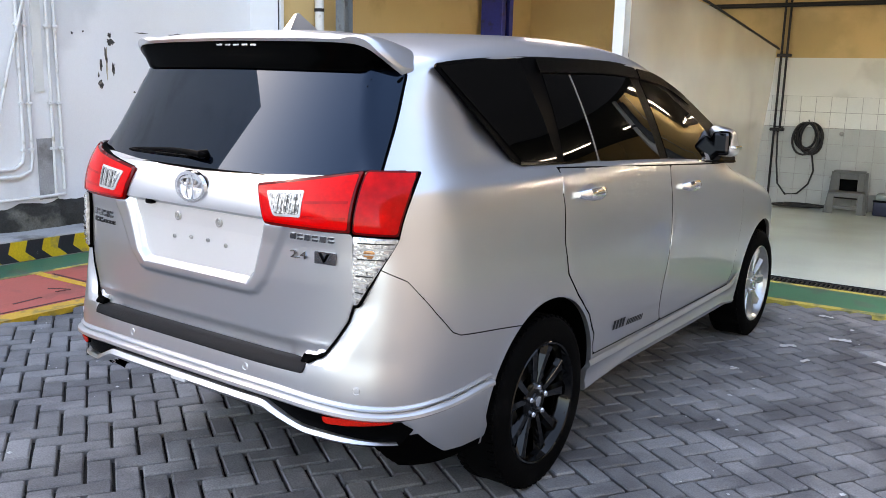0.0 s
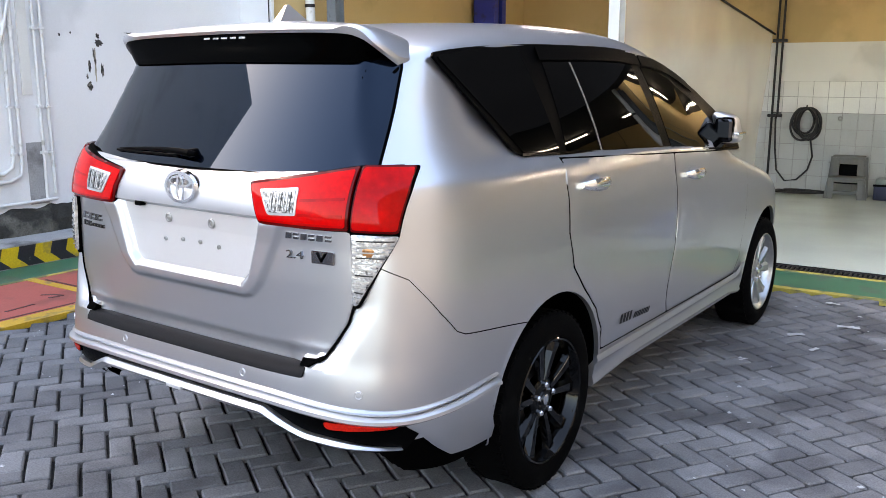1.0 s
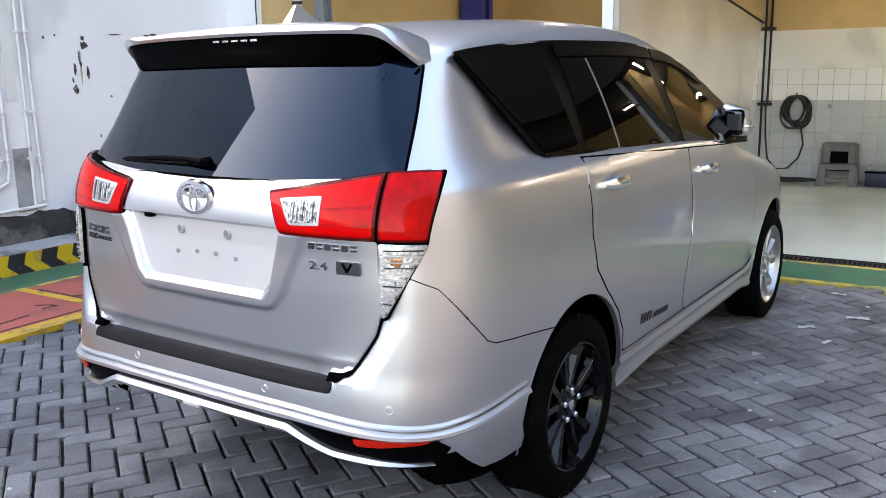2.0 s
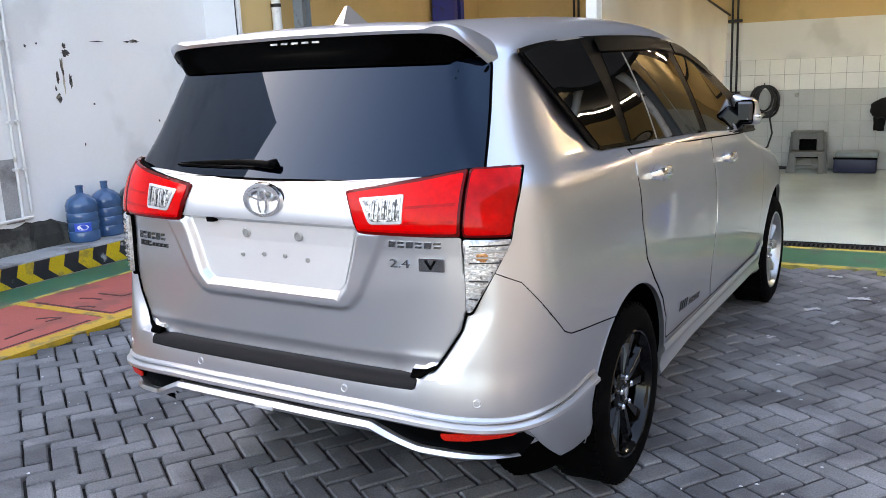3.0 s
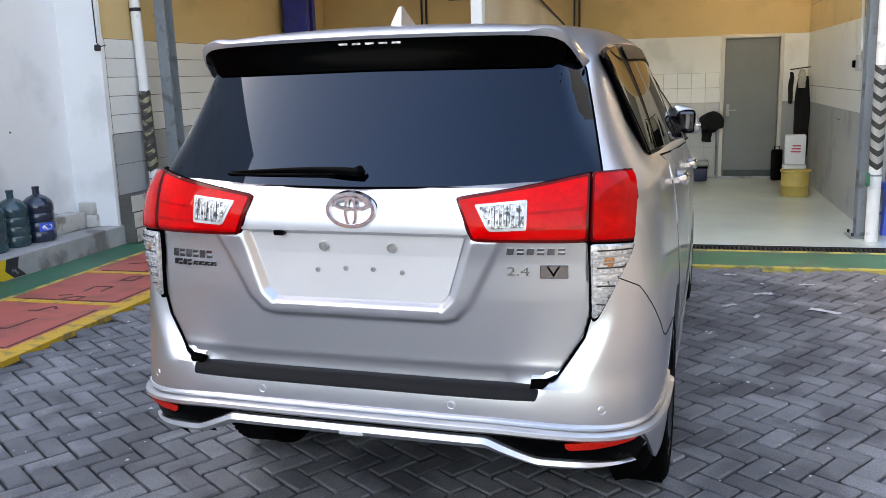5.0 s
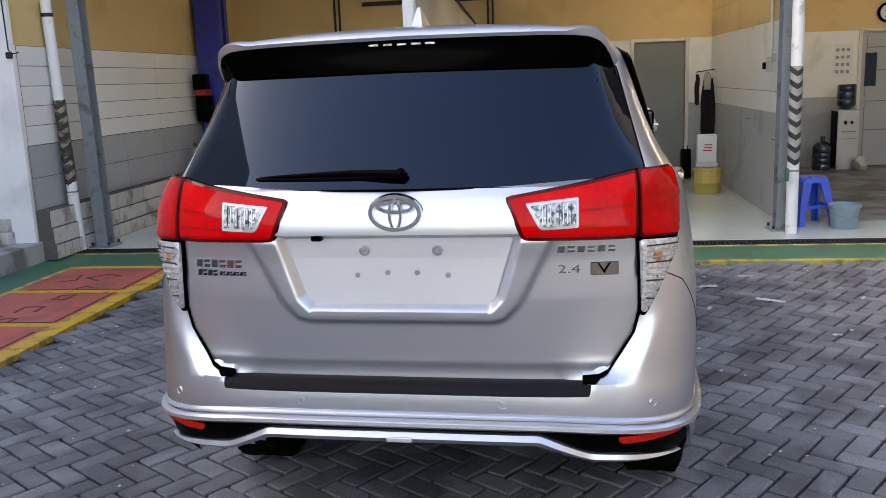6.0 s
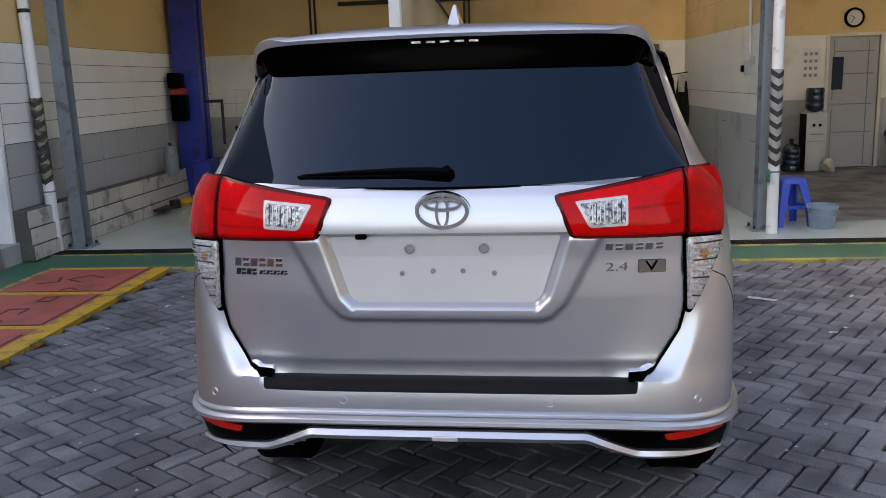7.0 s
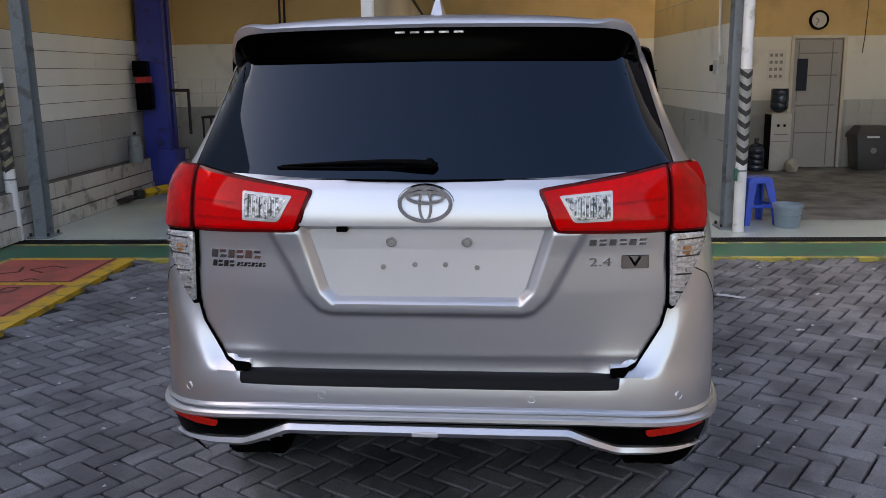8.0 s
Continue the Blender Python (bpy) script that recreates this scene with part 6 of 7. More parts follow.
# ---- posts at the workshop's front ----
def striped_pole(x, y, top_shift, stripe_a, stripe_b, label, z0, z1, worn):
    p = thing("pole", label, "pole")
    top = 3.0
    def at(z):
        return Vector((x + top_shift * z / 2.3, y, z))
    part("pipe", hose_mesh([at(0.016), at(z0)], 0.052, 20), PVC, p, "white lower pipe", smooth=True)
    part("pipe", hose_mesh([at(z1), at(2.27), at(top)], 0.050, 20), PVC, p, smooth=True)
    part("clamp", hose_mesh([at(0.585), at(0.60)], 0.056, 20), GREY_STEEL, p, smooth=True)
    part("joint", hose_mesh([at(2.24), at(2.275)], 0.055, 20), IRON, p, smooth=True)
    sleeve = part("sleeve", hose_mesh([at(z0), at(z1)], 0.055, 24), stripe_a, p, "sleeve with dark chevron stripes", smooth=True)
    n = 8
    for i in range(n):
        zc = z0 + 0.05 + (z1 - z0 - 0.06) * i / (n - 1)
        bm = bmesh.new()
        prev = None
        for k in range(17):
            ang = -math.pi / 2 + radians(-88 + 176 * k / 16)
            drop = 0.055 * (1 - abs(k - 8) / 8) * -1
            c = at(zc)
            jag = 0.012 * noise.noise((i * 3.0, k * 0.9, 1.0)) if worn else 0
            a = bm.verts.new(c + Vector((0.0565 * math.cos(ang), 0.0565 * math.sin(ang), drop + 0.024 + jag)))
            b = bm.verts.new(c + Vector((0.0565 * math.cos(ang), 0.0565 * math.sin(ang), drop - 0.026 + jag * 2)))
            if prev:
                bm.faces.new((prev[0], a, b, prev[1]))
            prev = (a, b)
        part("stripe", bm, stripe_b, sleeve)
    return p


striped_pole(0.30, 7.74, -0.01, STRIPE_GREY, STRIPE_BLACK, "white drain pole with a black chevron sleeve", 0.67, 1.52, False)
striped_pole(-6.485, 7.40, -0.06, STRIPE_WORN, STRIPE_BLACK, "white drain pole with a worn yellow sleeve", 0.69, 1.47, True)


def steel_post(x, y, w, label, lean=0.0):
    """An I-shaped post on a base plate with bolts."""
    p = thing("steel_post", label, "post")
    for nm, x0, x1, y0, y1 in (("flange", x - w, x + w, y - 0.075, y - 0.065), ("flange", x - w, x + w, y + 0.065, y + 0.075), ("web", x - 0.005, x + 0.005, y - 0.065, y + 0.065)):
        bm = boxed(x0, y0, 0.03, x1, y1, 2.74)
        for v in bm.verts:
            v.co.x += lean * v.co.z
        part(nm, bm, GREY_STEEL, p)
    part("base_plate", boxed(x - 0.11, y - 0.13, 0.016, x + 0.11, y + 0.13, 0.034, bevel=0.003), GREY_STEEL, p)
    for dx in (-0.085, 0.085):
        for dy in (-0.10, 0.10):
            bm = bmesh.new()
            rod(bm, (x + dx, y + dy, 0.034), (x + dx, y + dy, 0.065), 0.012, 6)
            part("bolt", bm, IRON, p)
    return p


steel_post(0.255, 7.95, 0.055, "grey steel post behind the striped pole")
steel_post(-6.33, 7.60, 0.06, "grey steel post beside the lift bay wall", -0.012)
p = steel_post(-3.16, 7.72, 0.05, "pale steel post between the two bays")
for ch in p.children:
    ch.data.materials.clear()
    ch.data.materials.append(SHOP_WHITE)
tagged(link_mesh("rag", boxed(0.215, 7.66, 0.50, 0.245, 7.70, 0.62, bevel=0.01, seg=2), GREEN_PAINT, True), "green rag tied to the striped pole", "rag")

# ---- wash bay ----
pipe_x = -2.74
for dx in (-0.035, 0.035):
    pipe_thing("water_pipe", [(pipe_x + dx, BACK - 0.05, 3.19), (pipe_x + dx, BACK - 0.05, 1.02 if dx > 0 else 0.06)], 0.015, IRON, "dark iron water pipe on the back wall", group="pipes of the wash bay")
for z in (2.0, 1.02):
    tagged(link_mesh("pipe_bracket", boxed(pipe_x - 0.09, BACK - 0.075, z - 0.02, pipe_x + 0.09, BACK, z + 0.02, bevel=0.006), IRON), "dark bracket across the water pipes", "bracket")
pipe_thing("curtain_rail", [(-3.12, 7.85, 2.62), (-2.95, 9.6, 2.44), (-2.80, 12.30, 2.08)], 0.014, IRON, "dark rail carrying the plastic sheet", "rail")
pipe_thing("ceiling_pipe", [(-4.6, BACK - 0.06, 2.64), (0.3, BACK - 0.06, 2.66)], 0.03, IRON, "dark pipe high along the back wall")
for dx in (0, 0.07):
    pipe_thing("water_pipe", [(-5.02 + dx, BACK - 0.05, 3.19), (-5.02 + dx, BACK - 0.05, 1.45)], 0.017, IRON, "dark iron pipe in the lift bay")
tagged(link_mesh("pipe_bracket", boxed(-5.08, BACK - 0.08, 1.96, -4.89, BACK, 2.02, bevel=0.006), IRON), "dark bracket across the lift bay pipes", "bracket")
tap = thing("tap", "dark iron tap with hose joint", "tap")
part("tap_body", hose_mesh([(-2.70, BACK - 0.05, 1.03), (-2.70, BACK - 0.13, 1.03), (-2.70, BACK - 0.16, 0.98)], 0.014), IRON, tap)
part("tap_lever", boxed(-2.76, BACK - 0.13, 1.05, -2.64, BACK - 0.11, 1.065, bevel=0.004), IRON, tap)
tagged(link_mesh("wall_hook", hose_mesh([(-2.33, BACK, 1.13), (-2.33, BACK - 0.10, 1.13), (-2.33, BACK - 0.10, 1.17)], 0.009), IRON), "small iron wall hook", "hook")
coil = []
for k in range(6 * 24 + 1):
    a = math.tau * k / 24
    turn_n = k / 24
    wob = math.sin(turn_n * 2.4) * 0.042
    rx, rz = 0.145 + 0.020 * math.sin(turn_n * 1.9), 0.190 + 0.024 * math.cos(turn_n * 1.3)
    coil.append((-2.33 + rx * math.sin(a) + wob, BACK - 0.040 - 0.010 * turn_n, 1.13 - rz + rz * math.cos(a)))
hose = thing("hose", "coiled black water hose on a wall hook", "hose")
part("coil", hose_mesh(coil, 0.0145, 8), HOSE, hose, smooth=True)
part("tail", hose_mesh([(-2.26, BACK - 0.10, 0.75), (-2.22, BACK - 0.07, 0.5), (-2.27, BACK - 0.07, 0.32), (-2.40, BACK - 0.07, 0.18), (-2.55, BACK - 0.07, 0.16), (-2.66, BACK - 0.08, 0.30), (-2.69, BACK - 0.12, 0.6), (-2.70, BACK - 0.16, 0.98)], 0.012, 8), HOSE, hose, smooth=True)
floor_coil = []
for k in range(60):
    a = math.tau * k / 22
    floor_coil.append((-2.45 + (0.28 - 0.02 * math.sin(a * 0.4)) * math.cos(a) + 0.004 * k, BACK - 0.25 + 0.11 * math.sin(a), 0.03 + 0.0006 * k))
part("floor_coil", hose_mesh(floor_coil, 0.012, 8), HOSE, hose, smooth=True)
tagged(link_mesh("wall_outlet", turned([(0.03, 0), (0.03, 0.015), (0.012, 0.03), (0, 0.03)], 14), SCREW, True), "small grey outlet on the tiled wall", "outlet").matrix_world = pose(-1.93, BACK - 0.006, 1.0, 90)


def step_stool(x, y, turn, mat, label, h=0.50, w=0.36):
    """A moulded two-step plastic stool."""
    s = thing("step_stool", label, "stool", pose(x, y, 0.016, 0, 0, turn))
    for sx in (-1, 1):
        for y0, top in ((0.14, h), (-0.13, h * 0.52)):
            bm = bmesh.new()
            rows_l = []
            for z, inn, ww in ((0.0, 0.0, 0.032), (top * 0.5, 0.016, 0.028), (top - 0.02, 0.032, 0.026)):
                cx = sx * (w / 2 - inn)
                rows_l.append([bm.verts.new((cx + dx * ww, y0 + dy * 0.03, z)) for dx, dy in ((-1, -1), (1, -1), (1, 1), (-1, 1))])
            for a, b in zip(rows_l, rows_l[1:]):
                for k in range(4):
                    bm.faces.new((a[k], a[(k + 1) % 4], b[(k + 1) % 4], b[k]))
            bm.faces.new(rows_l[0])
            bm.faces.new(rows_l[-1])
            part("leg", bm, mat, s)
    part("top_step", boxed(-w / 2 + 0.03, 0.02, h - 0.03, w / 2 - 0.03, 0.19, h, bevel=0.012, seg=2), mat, s, smooth=True)
    part("low_step", boxed(-w / 2 + 0.01, -0.19, h * 0.52 - 0.03, w / 2 - 0.01, 0.06, h * 0.52, bevel=0.012, seg=2), mat, s, smooth=True)
    riser = bmesh.new()
    for x0, x1, z0, z1 in ((-w / 2 + 0.035, -w / 2 + 0.115, h * 0.52, h - 0.03), (w / 2 - 0.115, w / 2 - 0.035, h * 0.52, h - 0.03), (-w / 2 + 0.115, w / 2 - 0.115, h * 0.80, h - 0.03)):
        block(riser, x0, 0.035, z0, x1, 0.055, z1, bevel=0.004)
    part("upper_riser", riser, mat, s, smooth=True)
    riser = bmesh.new()
    for x0, x1, z0, z1 in ((-w / 2 + 0.012, -w / 2 + 0.085, 0.0, h * 0.49), (w / 2 - 0.085, w / 2 - 0.012, 0.0, h * 0.49), (-w / 2 + 0.085, w / 2 - 0.085, h * 0.40, h * 0.49), (-w / 2 + 0.085, w / 2 - 0.085, h * 0.12, h * 0.20)):
        block(riser, x0, -0.185, z0, x1, -0.165, z1, bevel=0.004)
    part("lower_riser", riser, mat, s, smooth=True)
    # black sheet added behind the legs in place of the stool's inner shade
    part("back_panel", boxed(-w / 2 + 0.05, 0.155, h * 0.30, w / 2 - 0.05, 0.17, h - 0.02, bevel=0.004), BLACK_PLASTIC, s, "black sheet standing in for the shade inside the stool")
    return s


step_stool(-1.74, 12.08, 4, STOOL_GREY, "grey plastic two-step stool by the tiled wall", 0.53, 0.44)
pipe_thing("wall_bar", [(-2.02, BACK - 0.03, 0.43), (-1.80, BACK - 0.03, 0.43)], 0.010, SCREW, "short grey bar on the tiled wall", "bar")
box = thing("cool_box", "dark blue plastic box with grey lid on the floor", "box", pose(-1.17, 12.15, 0.016))
part("box_body", boxed(-0.25, -0.15, 0.0, 0.25, 0.15, 0.20, bevel=0.02, seg=2), BOX_BLUE, box, smooth=True)
part("lid", boxed(-0.235, -0.155, 0.20, 0.265, 0.155, 0.27, bevel=0.02, seg=2), BOX_LID, box, "grey lid", smooth=True)
part("box_strip", boxed(-0.255, -0.153, 0.175, 0.255, -0.149, 0.20), BLACK_PLASTIC, box)
pipe_thing("broom_stick", [(-0.80, BACK - 0.06, 0.06), (-0.81, BACK - 0.05, 0.95)], 0.012, GREY_STEEL, "thin grey stick leaning on the back wall", "stick")


def hung_cloth(name, label, category, x, y, z, w, h, mat, seed):
    """A rumpled cloth hanging from a hook, broad on top."""
    bm = bmesh.new()
    nx, nz = 12, 14
    front, back = [], []
    for i in range(nx + 1):
        u = i / nx
        colf, colb = [], []
        for j in range(nz + 1):
            v = j / nz
            half = w / 2 * (0.55 + 0.45 * math.sin(min(1, v * 2.2) * math.pi / 2)) * (1 - 0.25 * v)
            xx = x + (u - 0.5) * 2 * half + 0.02 * noise.noise((v * 3, seed, 0))
            yy = y - 0.03 - 0.035 * abs(noise.noise((u * 4.0 + seed, v * 1.6, 0))) - 0.02 * math.sin(u * math.pi)
            zz = z - h * v * (1 - 0.12 * abs(noise.noise((u * 3 + seed, 3.0, 0))))
            colf.append(bm.verts.new((xx, yy, zz)))
            colb.append(bm.verts.new((xx, yy + 0.016, zz)))
        front.append(colf)
        back.append(colb)
    for sheet_cols in (front, back):
        for a, b in zip(sheet_cols, sheet_cols[1:]):
            for j in range(nz):
                bm.faces.new((a[j], a[j + 1], b[j + 1], b[j]))
    for i in range(nx):
        bm.faces.new((front[i][0], back[i][0], back[i + 1][0], front[i + 1][0]))
        bm.faces.new((front[i][nz], back[i][nz], back[i + 1][nz], front[i + 1][nz]))
    for j in range(nz):
        bm.faces.new((front[0][j], back[0][j], back[0][j + 1], front[0][j + 1]))
        bm.faces.new((front[nx][j], back[nx][j], back[nx][j + 1], front[nx][j + 1]))
    ob = link_mesh(name, bm, mat, True)
    return tagged(ob, label, category)


bm = bmesh.new()
bmesh.ops.create_icosphere(bm, subdivisions=4, radius=1.0)
for v in bm.verts:
    d = v.co.copy()
    r = 1 + 0.16 * noise.noise(d * 1.7 + Vector((3.1, 0, 0))) + 0.06 * noise.noise(d * 5.0)
    x, z = d.x * 0.175 * r, d.z * 0.145 * r
    if z < -0.04:
        z = -0.04 + (z + 0.04) * (0.75 + 0.5 * noise.noise((d.x * 2.5, 1.0, 4.0)))
    v.co = (x, d.y * 0.09 * r, z)
cap = link_mesh("cloth_cap", stood(bm, Matrix.Translation((-0.88, BACK - 0.10, 0.80))), BLACK_CLOTH, True)
tagged(cap, "round black cloth cap hanging on a wall hook", "cap")
hung_cloth("hanging_cloth", "black cloth strip hanging under the cap", "cloth", -0.93, BACK, 0.80, 0.16, 0.28, BLACK_CLOTH, 5.0)
hung_cloth("hanging_apron", "long black apron hanging on the partition", "apron", 0.25, BACK - 0.35, 1.40, 0.22, 1.08, BLACK_CLOTH, 9.0)
hung_cloth("hanging_strap", "black strap hanging beside the apron", "strap", 0.10, BACK - 0.35, 1.46, 0.07, 0.42, BLACK_CLOTH, 12.0)
hung_cloth("hanging_towel", "pale towel hanging over the apron", "towel", 0.225, BACK - 0.41, 1.49, 0.11, 0.24, PALE_CLOTH, 15.0)
pipe_thing("coat_rail", [(0.09, BACK - 0.33, 1.49), (0.34, BACK - 0.33, 1.52)], 0.008, IRON, "short iron coat rail on the partition", "rail")
drum = thing("drum", "yellow plastic drum standing on the epoxy floor", "drum", pose(0.03, 10.62, 0.016))
part("drum_body", turned([(0.0, 0.0), (0.150, 0.0), (0.158, 0.01), (0.160, 0.12), (0.164, 0.125), (0.164, 0.135), (0.160, 0.14), (0.158, 0.29), (0.140, 0.315), (0.0, 0.318)], 32), BASKET_YELLOW, drum, smooth=True)
part("rim_band", turned([(0.161, 0.285), (0.172, 0.288), (0.172, 0.312), (0.150, 0.322), (0.150, 0.30), (0.161, 0.285)], 32), BASKET_YELLOW, drum, smooth=True)
carton = thing("white_box", "white box with red print standing on the drum", "box", pose(0.015, 10.66, 0.334, 0, 0, -4))
part("box_body", boxed(-0.115, -0.08, 0.055, 0.115, 0.09, 0.40, bevel=0.012, seg=2), PAPER, carton, smooth=True)
part("box_foot", boxed(-0.13, -0.09, 0.0, 0.13, 0.10, 0.053, bevel=0.01, seg=2), DISPENSER_WHITE, carton, smooth=True)
for i, z in enumerate((0.20, 0.235, 0.27)):
    part("print_bar", boxed(-0.05 + 0.01 * i, -0.083, z, 0.06, -0.0795, z + 0.014), PRINT_RED, carton)
case = thing("black_case", "black case leaning by the grey door", "case", pose(-0.02, 12.12, 0.016, -7, 0, 0))
part("case_body", boxed(-0.07, -0.06, 0.0, 0.07, 0.05, 0.42, bevel=0.02, seg=2), BLACK_PLASTIC, case, smooth=True)
part("case_handle", hose_mesh([(-0.03, 0, 0.42), (-0.03, 0, 0.46), (0.03, 0, 0.46), (0.03, 0, 0.42)], 0.008), BLACK_PLASTIC, case)
socket = thing("switch_box", "white switch box on the partition wall", "switch")
part("box_body", boxed(0.315, 8.86, 1.47, 0.35, 9.0, 1.62, bevel=0.006), DISPENSER_WHITE, socket)
part("box_body", boxed(0.325, 8.70, 1.57, 0.35, 8.83, 1.66, bevel=0.006), DISPENSER_WHITE, socket)
part("plug", boxed(0.29, 8.99, 1.50, 0.35, 9.05, 1.57, bevel=0.01), BLACK_PLASTIC, socket)
pipe_thing("conduit", [(0.335, 8.85, 1.62), (0.335, 8.90, 2.4), (0.335, 8.92, 3.19)], 0.014, PVC, "white conduit rising from the switch box")
for y0, z0, y1, z1 in ((8.35, 1.28, 12.35, 1.28), (8.35, 2.32, 12.35, 2.32)):
    structure("trim_joint_%d" % int(z0 * 100), boxed(0.347, y0, z0 - 0.004, 0.3505, y1, z1 + 0.004), JOINT_PALE, "thin joint line in the partition wall", "trim")
for y0, z, y1 in ((9.8, 0.95, 10.05), (8.5, 0.80, 8.8)):
    structure("trim_crack_%d" % int(y0 * 10), boxed(0.347, y0, z - 0.003, 0.3505, y1, z + 0.003), GROUT, "short joint line in the grey band", "trim")

# plastic sheet between the bays
bm = bmesh.new()
cols_s = []
for i in range(61):
    u = i / 60
    y = 7.80 + 4.42 * u
    ztop = 2.64 - 0.52 * u
    xm = -3.12 + 0.32 * u
    col = []
    for j in range(21):
        v = j / 20
        fold = 0.03 * math.sin(u * 17 + 2 * math.sin(v * 2)) * (0.4 + 0.6 * v) + 0.04 * noise.noise((u * 5, v * 2, 0))
        yy = y - 0.55 * max(0.0, u - 0.80) / 0.2 * v
        col.append(bm.verts.new((xm + fold, yy, ztop * (1 - v) + 0.32 * v)))
    cols_s.append(col)
for a, b in zip(cols_s, cols_s[1:]):
    for j in range(20):
        bm.faces.new((a[j], a[j + 1], b[j + 1], b[j]))
tagged(link_mesh("plastic_curtain", bm, SHEET, True), "clear plastic sheet hanging from a rail between the bays", "curtain")

# ---- lift bay ----
lift = thing("lift_column", "blue two-post lift column by the bay wall", "vehicle lift", pose(-6.36, 10.95, 0.016))
part("base_plate", boxed(-0.2, -0.3, 0.0, 0.3, 0.3, 0.025, bevel=0.004), LIFT_BLUE, lift)
part("column_side", boxed(-0.17, -0.16, 0.025, 0.17, -0.13, 3.1, bevel=0.006), LIFT_BLUE, lift)
part("column_side", boxed(-0.17, 0.13, 0.025, 0.17, 0.16, 3.1, bevel=0.006), LIFT_BLUE, lift)
part("column_back", boxed(-0.17, -0.13, 0.025, -0.14, 0.13, 3.1), LIFT_BLUE, lift)
part("column_lip", boxed(0.14, -0.13, 0.025, 0.17, -0.05, 3.1), LIFT_BLUE, lift)
part("column_lip", boxed(0.14, 0.05, 0.025, 0.17, 0.13, 3.1), LIFT_BLUE, lift)
part("column_slot", boxed(0.10, -0.049, 0.05, 0.12, 0.049, 3.08), SEAM_BLACK, lift)
part("carriage", boxed(0.0, -0.2, 0.10, 0.24, 0.2, 0.55, bevel=0.01), LIFT_BLUE, lift)
box = part("power_unit", boxed(-0.15, -0.40, 1.08, 0.02, -0.17, 1.42, bevel=0.02, seg=2), BLACK_PLASTIC, lift, "dark power unit on the column", smooth=True)
part("power_motor", boxed(-0.16, -0.42, 1.50, -0.02, -0.17, 1.70, bevel=0.015, seg=2), BLACK_PLASTIC, lift, smooth=True)
part("power_tank", boxed(-0.14, -0.38, 1.42, 0.0, -0.17, 1.50, bevel=0.01), PRINT_RED, lift)
part("side_bracket", boxed(0.17, -0.03, 1.30, 0.42, 0.0, 1.34), IRON, lift)
part("side_bracket", boxed(0.39, -0.03, 0.75, 0.42, 0.0, 1.30), IRON, lift)
arm = part("lift_arm", hose_mesh([(0.20, -0.15, 0.14), (0.32, -0.55, 0.12), (0.12, -1.05, 0.10)], 0.055, 4), ARM_YELLOW, lift, "yellow swing arm")
bm = bmesh.new()
rod(bm, (0.08, -1.10, 0.05), (0.08, -1.10, 0.15), 0.065, 16)
part("arm_pad", bm, IRON, arm)
bm = boxed(-0.06, -1.45, 0.05, 0.10, -1.05, 0.085, bevel=0.01)
part("arm_tongue", bm, IRON, arm)
can = thing("gas_bottle", "grey gas bottle leaning in the lift bay corner", "bottle", pose(-6.40, 10.15, 0.47))
part("bottle_body", turned([(0, 0), (0.085, 0), (0.09, 0.02), (0.09, 0.26), (0.07, 0.32), (0.02, 0.345), (0, 0.345)], 20), GREY_STEEL, can, smooth=True)
part("valve", turned([(0.02, 0.34), (0.02, 0.38), (0, 0.385)], 12), IRON, can)
cart = thing("tool_trolley", "dark tool trolley with red bottle behind the lift", "cart", pose(-5.75, 11.8, 0.016))
for dx in (-0.25, 0.25):
    for dy in (-0.18, 0.18):
        part("upright", boxed(dx - 0.012, dy - 0.012, 0.0, dx + 0.012, dy + 0.012, 0.95), IRON, cart)
for z in (0.12, 0.5, 0.92):
    part("tray", boxed(-0.27, -0.2, z, 0.27, 0.2, z + 0.03, bevel=0.004), IRON, cart)
part("bottle", stood(turned([(0, 0), (0.06, 0), (0.06, 0.30), (0.02, 0.36), (0, 0.36)], 16), Matrix.Translation((-0.1, 0, 0.53))), PRINT_RED, cart, "dull red bottle", smooth=True)
part("bundle", stood(boxed(-0.1, -0.1, 0, 0.14, 0.1, 0.22, bevel=0.05, seg=2), Matrix.Translation((0.08, 0, 0.15))), BLACK_PLASTIC, cart)

# protruding skirting courses of the lift bay wall
for i, (z0, z1, x1, name) in enumerate(((0.016, 0.15, -6.44, "tile"), (0.155, 0.305, -6.455, "block"), (0.31, 0.47, -6.47, "block"))):
    s = tagged(new("skirting_course_%d" % (i + 1)), "pale %s course along the lift bay wall" % name, "skirting", kind="structure")
    part("backing", boxed(-6.61, 6.92, z0 - (0.0 if i else 0.0), x1 - 0.004, 12.36, z1 + 0.004), GROUT, s)
    length = 0.13 if i == 0 else 0.62
    y = 6.93
    k = 0
    while y < 12.3 and k < 60:
        y1 = min(y + length, 12.34)
        part(name, boxed(x1 - 0.03, y + 0.004, z0 + 0.003, x1, y1 - 0.004, z1 - 0.002, bevel=0.003), SILL_TILE, s)
        y = y1
        k += 1

# ---- office bay ----
clock = thing("wall_clock", "round black wall clock with pale face", "clock", pose(2.96, OFFICE_BACK, 2.235, 90))
part("clock_rim", turned([(0.145, 0.0), (0.145, 0.03), (0.135, 0.042), (0.112, 0.036), (0.112, 0.02), (0.145, 0.0)], 36), GLOSS_BLACK, clock, smooth=True)
part("clock_dial", turned([(0.113, 0.018), (0.113, 0.024), (0, 0.024)], 36), CLOCK_FACE, clock)
